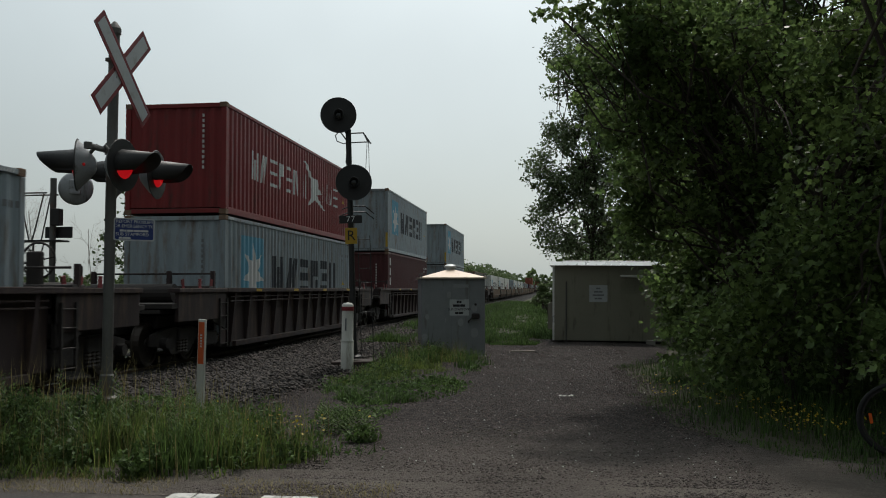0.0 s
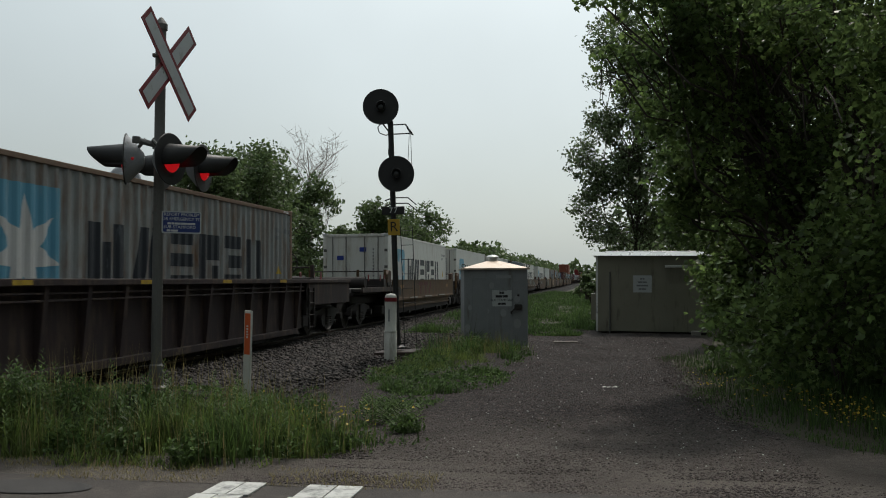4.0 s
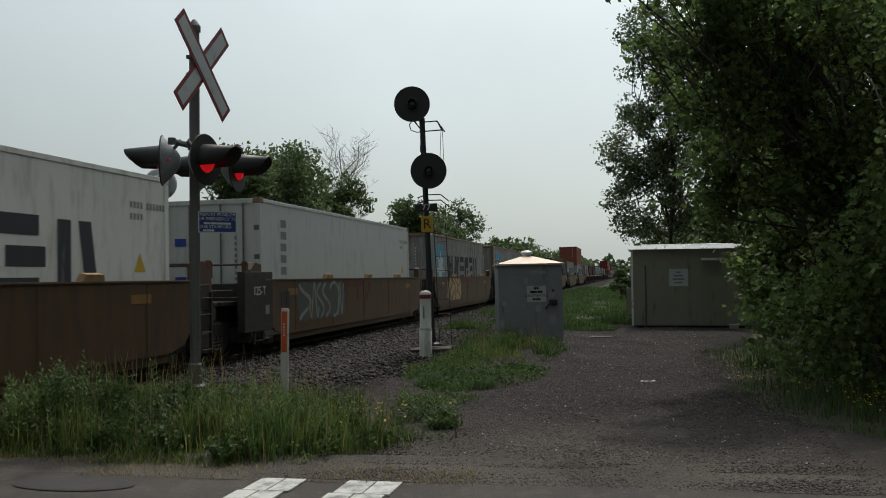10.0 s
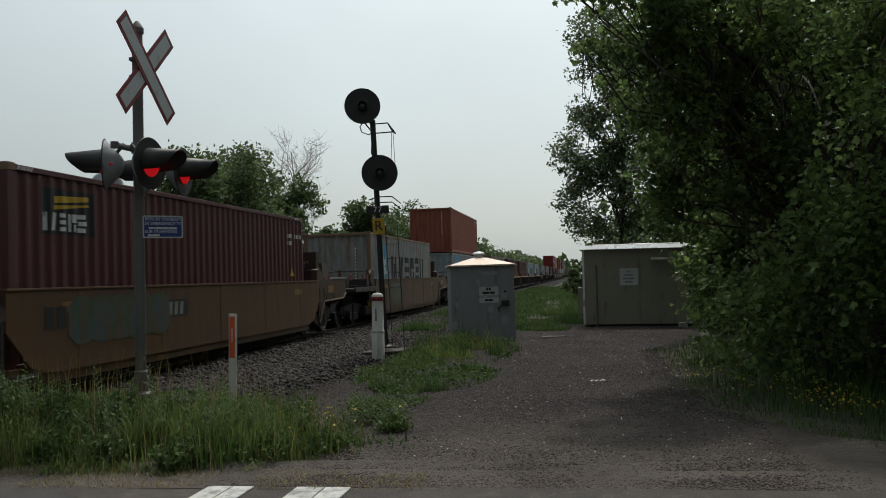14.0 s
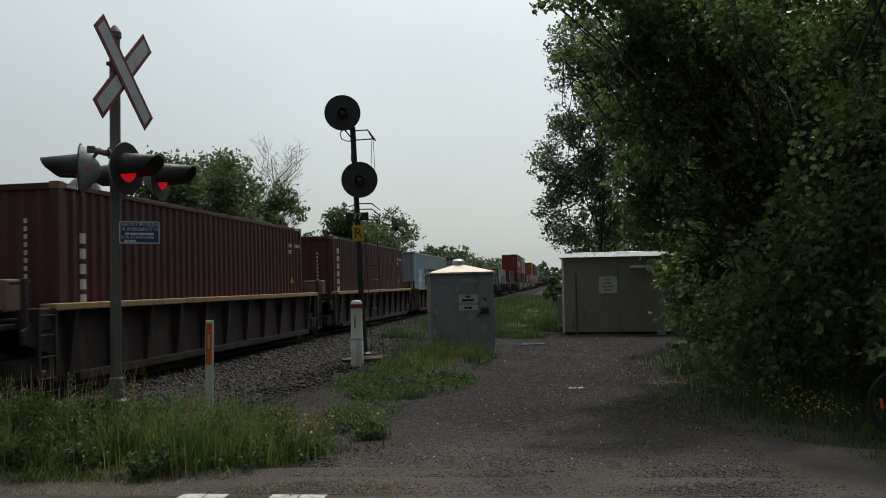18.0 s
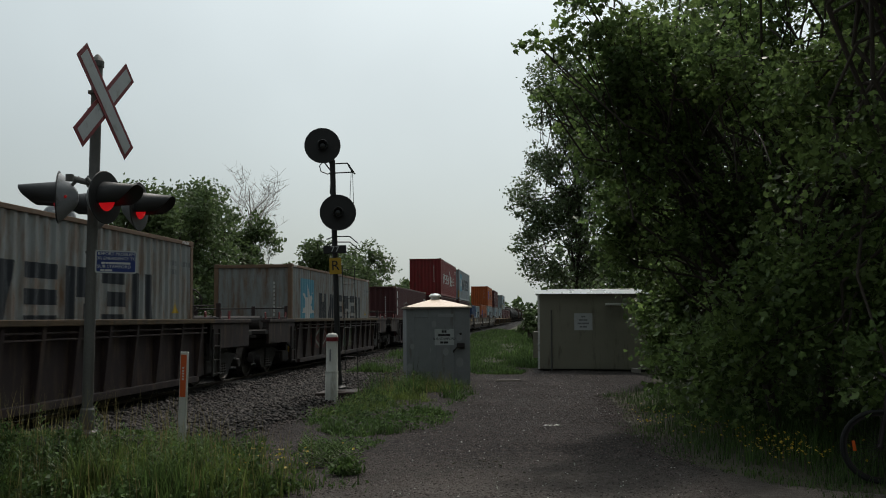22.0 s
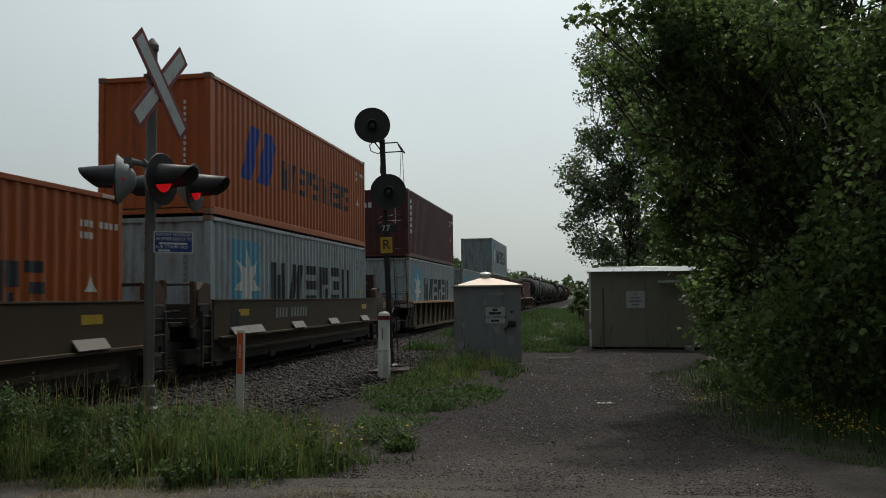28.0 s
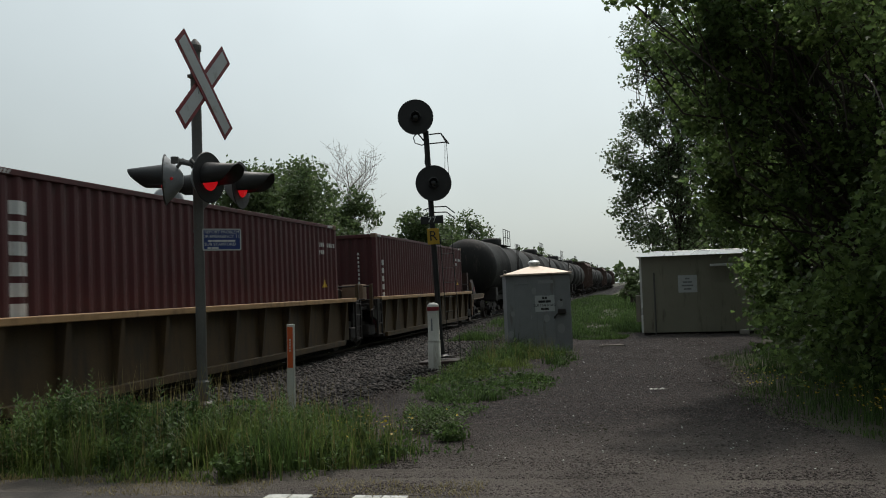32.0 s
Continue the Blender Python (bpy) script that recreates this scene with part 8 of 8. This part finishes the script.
low = [(-0.95 + 1.9 * qo.random(), qo.uniform(-1.0, 1.0), 0.45 + 2.7 * f, qo.uniform(0.35, 0.55)) for f in np.linspace(0, 1, 26)]
crown_tree("maple", "low bushy maple at the edge of the lane", 3.15, 16.2, 0, 2.6, low, 10000, 0.085, "leaf", 52, 0.05, "maple")
# dead twigs that show against the dark of the crown
for way in (((2.75, 12.0, 4.62), (2.42, 11.72, 4.3), (2.2, 11.5, 3.94)), ((2.6, 11.48, 3.94), (2.59, 11.42, 3.64), (2.6, 11.38, 3.35)), ((2.6, 12.8, 4.07), (2.6, 12.1, 4.02), (2.6, 11.48, 3.94)), ((2.68, 10.75, 3.84), (2.63, 10.2, 3.6), (2.6, 9.75, 3.25)), ((2.02, 14.9, 2.98), (2.25, 14.8, 3.02), (2.38, 14.7, 3.02))):
    bm = bmesh.new()
    for p, q in zip(way, way[1:]):
        rod(bm, Vector(p) - Vector((3.5, 13.2, 0)), Vector(q) - Vector((3.5, 13.2, 0)), 0.012, 5, 0.008)
    part("dead_twig", bm, "bark", young, "thin bare brown twig")
# tall poplar behind the shed
q = random.Random(8)
pop = [(q.uniform(-1.65 - 1.35 * math.exp(-((2.7 + 8.8 * f - 5.2) / 1.4) ** 2), 2.6), q.uniform(-1.5, 1.5), 2.7 + 8.8 * f, q.uniform(0.5, 0.85)) for f in np.linspace(0, 1, 84)]
crown_tree("poplar", "tall small-leaved poplar with gaps in its crown behind the shed", 1.65, 34.0, 0, 12.5, pop, 38000, 0.12, "leaf_poplar", 51, 0.08)
for i, (tx, ty, h) in enumerate(((4.4, 32.5, 9.0), (6.5, 29, 9), (5.2, 23.5, 7.5), (9.5, 23, 9))):
    cl = row_clumps(30, (-2.2, 2.2), (-1.8, 1.8), 1.0, h, 0.8, 1.4, 60 + i)
    crown_tree("maple", "dense green maple behind the shed", tx, ty, 0, h, cl, 11000, 0.16, "leaf", 60 + i, 0.12, "poplar")

# trees beyond the track
def far_tree(name, label, x, y, h, spread, n_clump, leaf_n, leaf_size, seed):
    q = random.Random(seed)
    cl = []
    for _ in range(n_clump):
        f = q.random()
        wid = spread * (0.45 + 0.55 * math.sin(math.pi * min(1, f * 0.8 + 0.2)))
        cl.append((q.uniform(-wid, wid), q.uniform(-wid, wid), 0.8 + (h - 0.8) * f, q.uniform(0.10, 0.20) * h * 0.9))
    return crown_tree(name, label, x, y, -0.2, h, cl, leaf_n, leaf_size, "leaf_far", seed, 0.18)


BUSH = "broad green roadside tree beyond the track"
for i, (tx, ty, h, sp) in enumerate(((-17.2, 37.0, 7.2, 1.7), (-17.0, 40.5, 8.3, 2.0), (-17.6, 45.0, 8.3, 2.2), (-17.4, 50.0, 7.7, 2.2), (-16.2, 57.0, 5.0, 1.8), (-16.0, 63.0, 7.2, 2.2), (-16.0, 70.0, 7.9, 2.3), (-15.6, 78.0, 7.8, 2.2), (-15.2, 88.0, 4.8, 2.0), (-15.0, 99.0, 4.6, 2.2), (-16, 110, 5.4, 2.8))):
    far_tree("roadside_tree", BUSH, tx, ty, h, sp, 34, 13000, 0.15 + 0.0012 * ty, 70 + i)


def bare_tree(x, y, h, seed, label, r=0.10, arms=16):
    q = random.Random(seed)
    th = thing("bare_tree", label, "tree", pose(x, y, -0.2))
    bm = bmesh.new()
    top = limb(bm, (0, 0, 0), (q.uniform(-.3, .3), q.uniform(-.3, .3), h * 0.8), r, r * 0.3, q)
    for i in range(arms):
        f = q.uniform(0.35, 0.85)
        a = q.uniform(0, 6.283)
        p0 = Vector((top.x * f, top.y * f, h * 0.8 * f))
        tip = p0 + Vector((math.cos(a) * h * q.uniform(0.07, 0.19), math.sin(a) * h * q.uniform(0.07, 0.19), h * q.uniform(0.12, 0.32)))
        tip = limb(bm, p0, tip, r * 0.3, r * 0.1, q, wob=0.35)
        for j in range(7):
            b0 = p0 + (tip - p0) * q.uniform(0.3, 1.0)
            b1 = b0 + Vector((q.uniform(-1, 1), q.uniform(-1, 1), q.uniform(0.1, 1.1))) * h * 0.07
            rod(bm, b0, b1, r * 0.12, 5, r * 0.06)
            for _ in range(3):
                c0 = b0 + (b1 - b0) * q.uniform(0.3, 1.0)
                rod(bm, c0, c0 + Vector((q.uniform(-1, 1), q.uniform(-1, 1), q.uniform(0.0, 1.2))) * h * 0.04, r * 0.07, 4, r * 0.04)
    part("trunk", bm, "bark_pale", th, "forked bare trunk and twigs")


bare_tree(-17.55, 52.4, 12.4, 90, "pale leafless dead tree among the green ones", 0.085, 34)
bare_tree(-17.2, 27.5, 5.6, 91, "thin bare shrub beyond the track", 0.028, 7)
bare_tree(-16.5, 29.5, 5.0, 92, "thin bare shrub beyond the track", 0.026, 7)

# woods closing the view along the track and the horizon


def wood_strip(n, xfn, y0, y1, h0, h1, leaf, name, label, seed):
    r = np.random.default_rng(seed)
    m = n // 60
    y = y0 + (y1 - y0) * r.random(m)
    x = xfn(y, r)
    h = h0 + (h1 - h0) * r.random(m)
    cx = np.repeat(np.stack([x, y], 1), 60, 0)
    hh = np.repeat(h, 60)
    f = r.random(len(cx)) ** 0.8
    spread = hh * 0.28 * np.sin(np.pi * np.clip(0.15 + 0.8 * f, 0, 1))
    ang = r.random(len(cx)) * 6.283
    pts = np.stack([cx[:, 0] + spread * np.cos(ang), cx[:, 1] + spread * np.sin(ang), 0.2 + hh * f], 1)
    nrm = r.standard_normal((len(pts), 3)) + np.array((0, -0.2, 0.8))
    nrm /= np.linalg.norm(nrm, axis=1, keepdims=True)
    V, F = leaves(pts, nrm, leaf, r, "poplar")
    tagged(new(name, from_arrays(name, V, F, "leaf_far")), label, "woods", kind="stuff")


wood_strip(30000, lambda y, r: -13.5 - 7 * r.random(len(y)), 110, 330, 4.5, 7.0, 0.6, "far_woods", "green woods along the left of the track in the distance", 101)
wood_strip(14000, lambda y, r: 2.0 + 14 * r.random(len(y)) - 0.004 * y, 45, 330, 3.5, 8.5, 0.6, "far_woods", "green bushes along the right of the track in the distance", 102)
wood_strip(24000, lambda y, r: -700 + 1400 * r.random(len(y)), 600, 760, 9, 16, 3.2, "horizon_woods", "hazy far treeline on the horizon", 103)
wood_strip(16000, lambda y, r: -420 - 60 * r.random(len(y)), -500, 700, 9, 15, 2.6, "horizon_woods", "hazy far treeline beyond the fields", 104)
far_tree("lineside_bush", "small leafy bush beside the track in the distance", -0.7, 64, 2.6, 1.0, 12, 3500, 0.12, 95)
far_tree("lineside_bush", "small leafy bush beside the track in the distance", -0.35, 54, 1.5, 0.8, 12, 2500, 0.10, 96)


def motions():
    """The train runs towards -y at one steady speed."""
    for ob in MOVING:
        m = ob.matrix_basis.copy()
        rows = []
        for t in (0, 8, 16, 24, 32):
            rows.append((t, Matrix.Translation((0, -TRAIN_SPEED * t, 0)) @ m))
        walk(ob, rows)


motions()
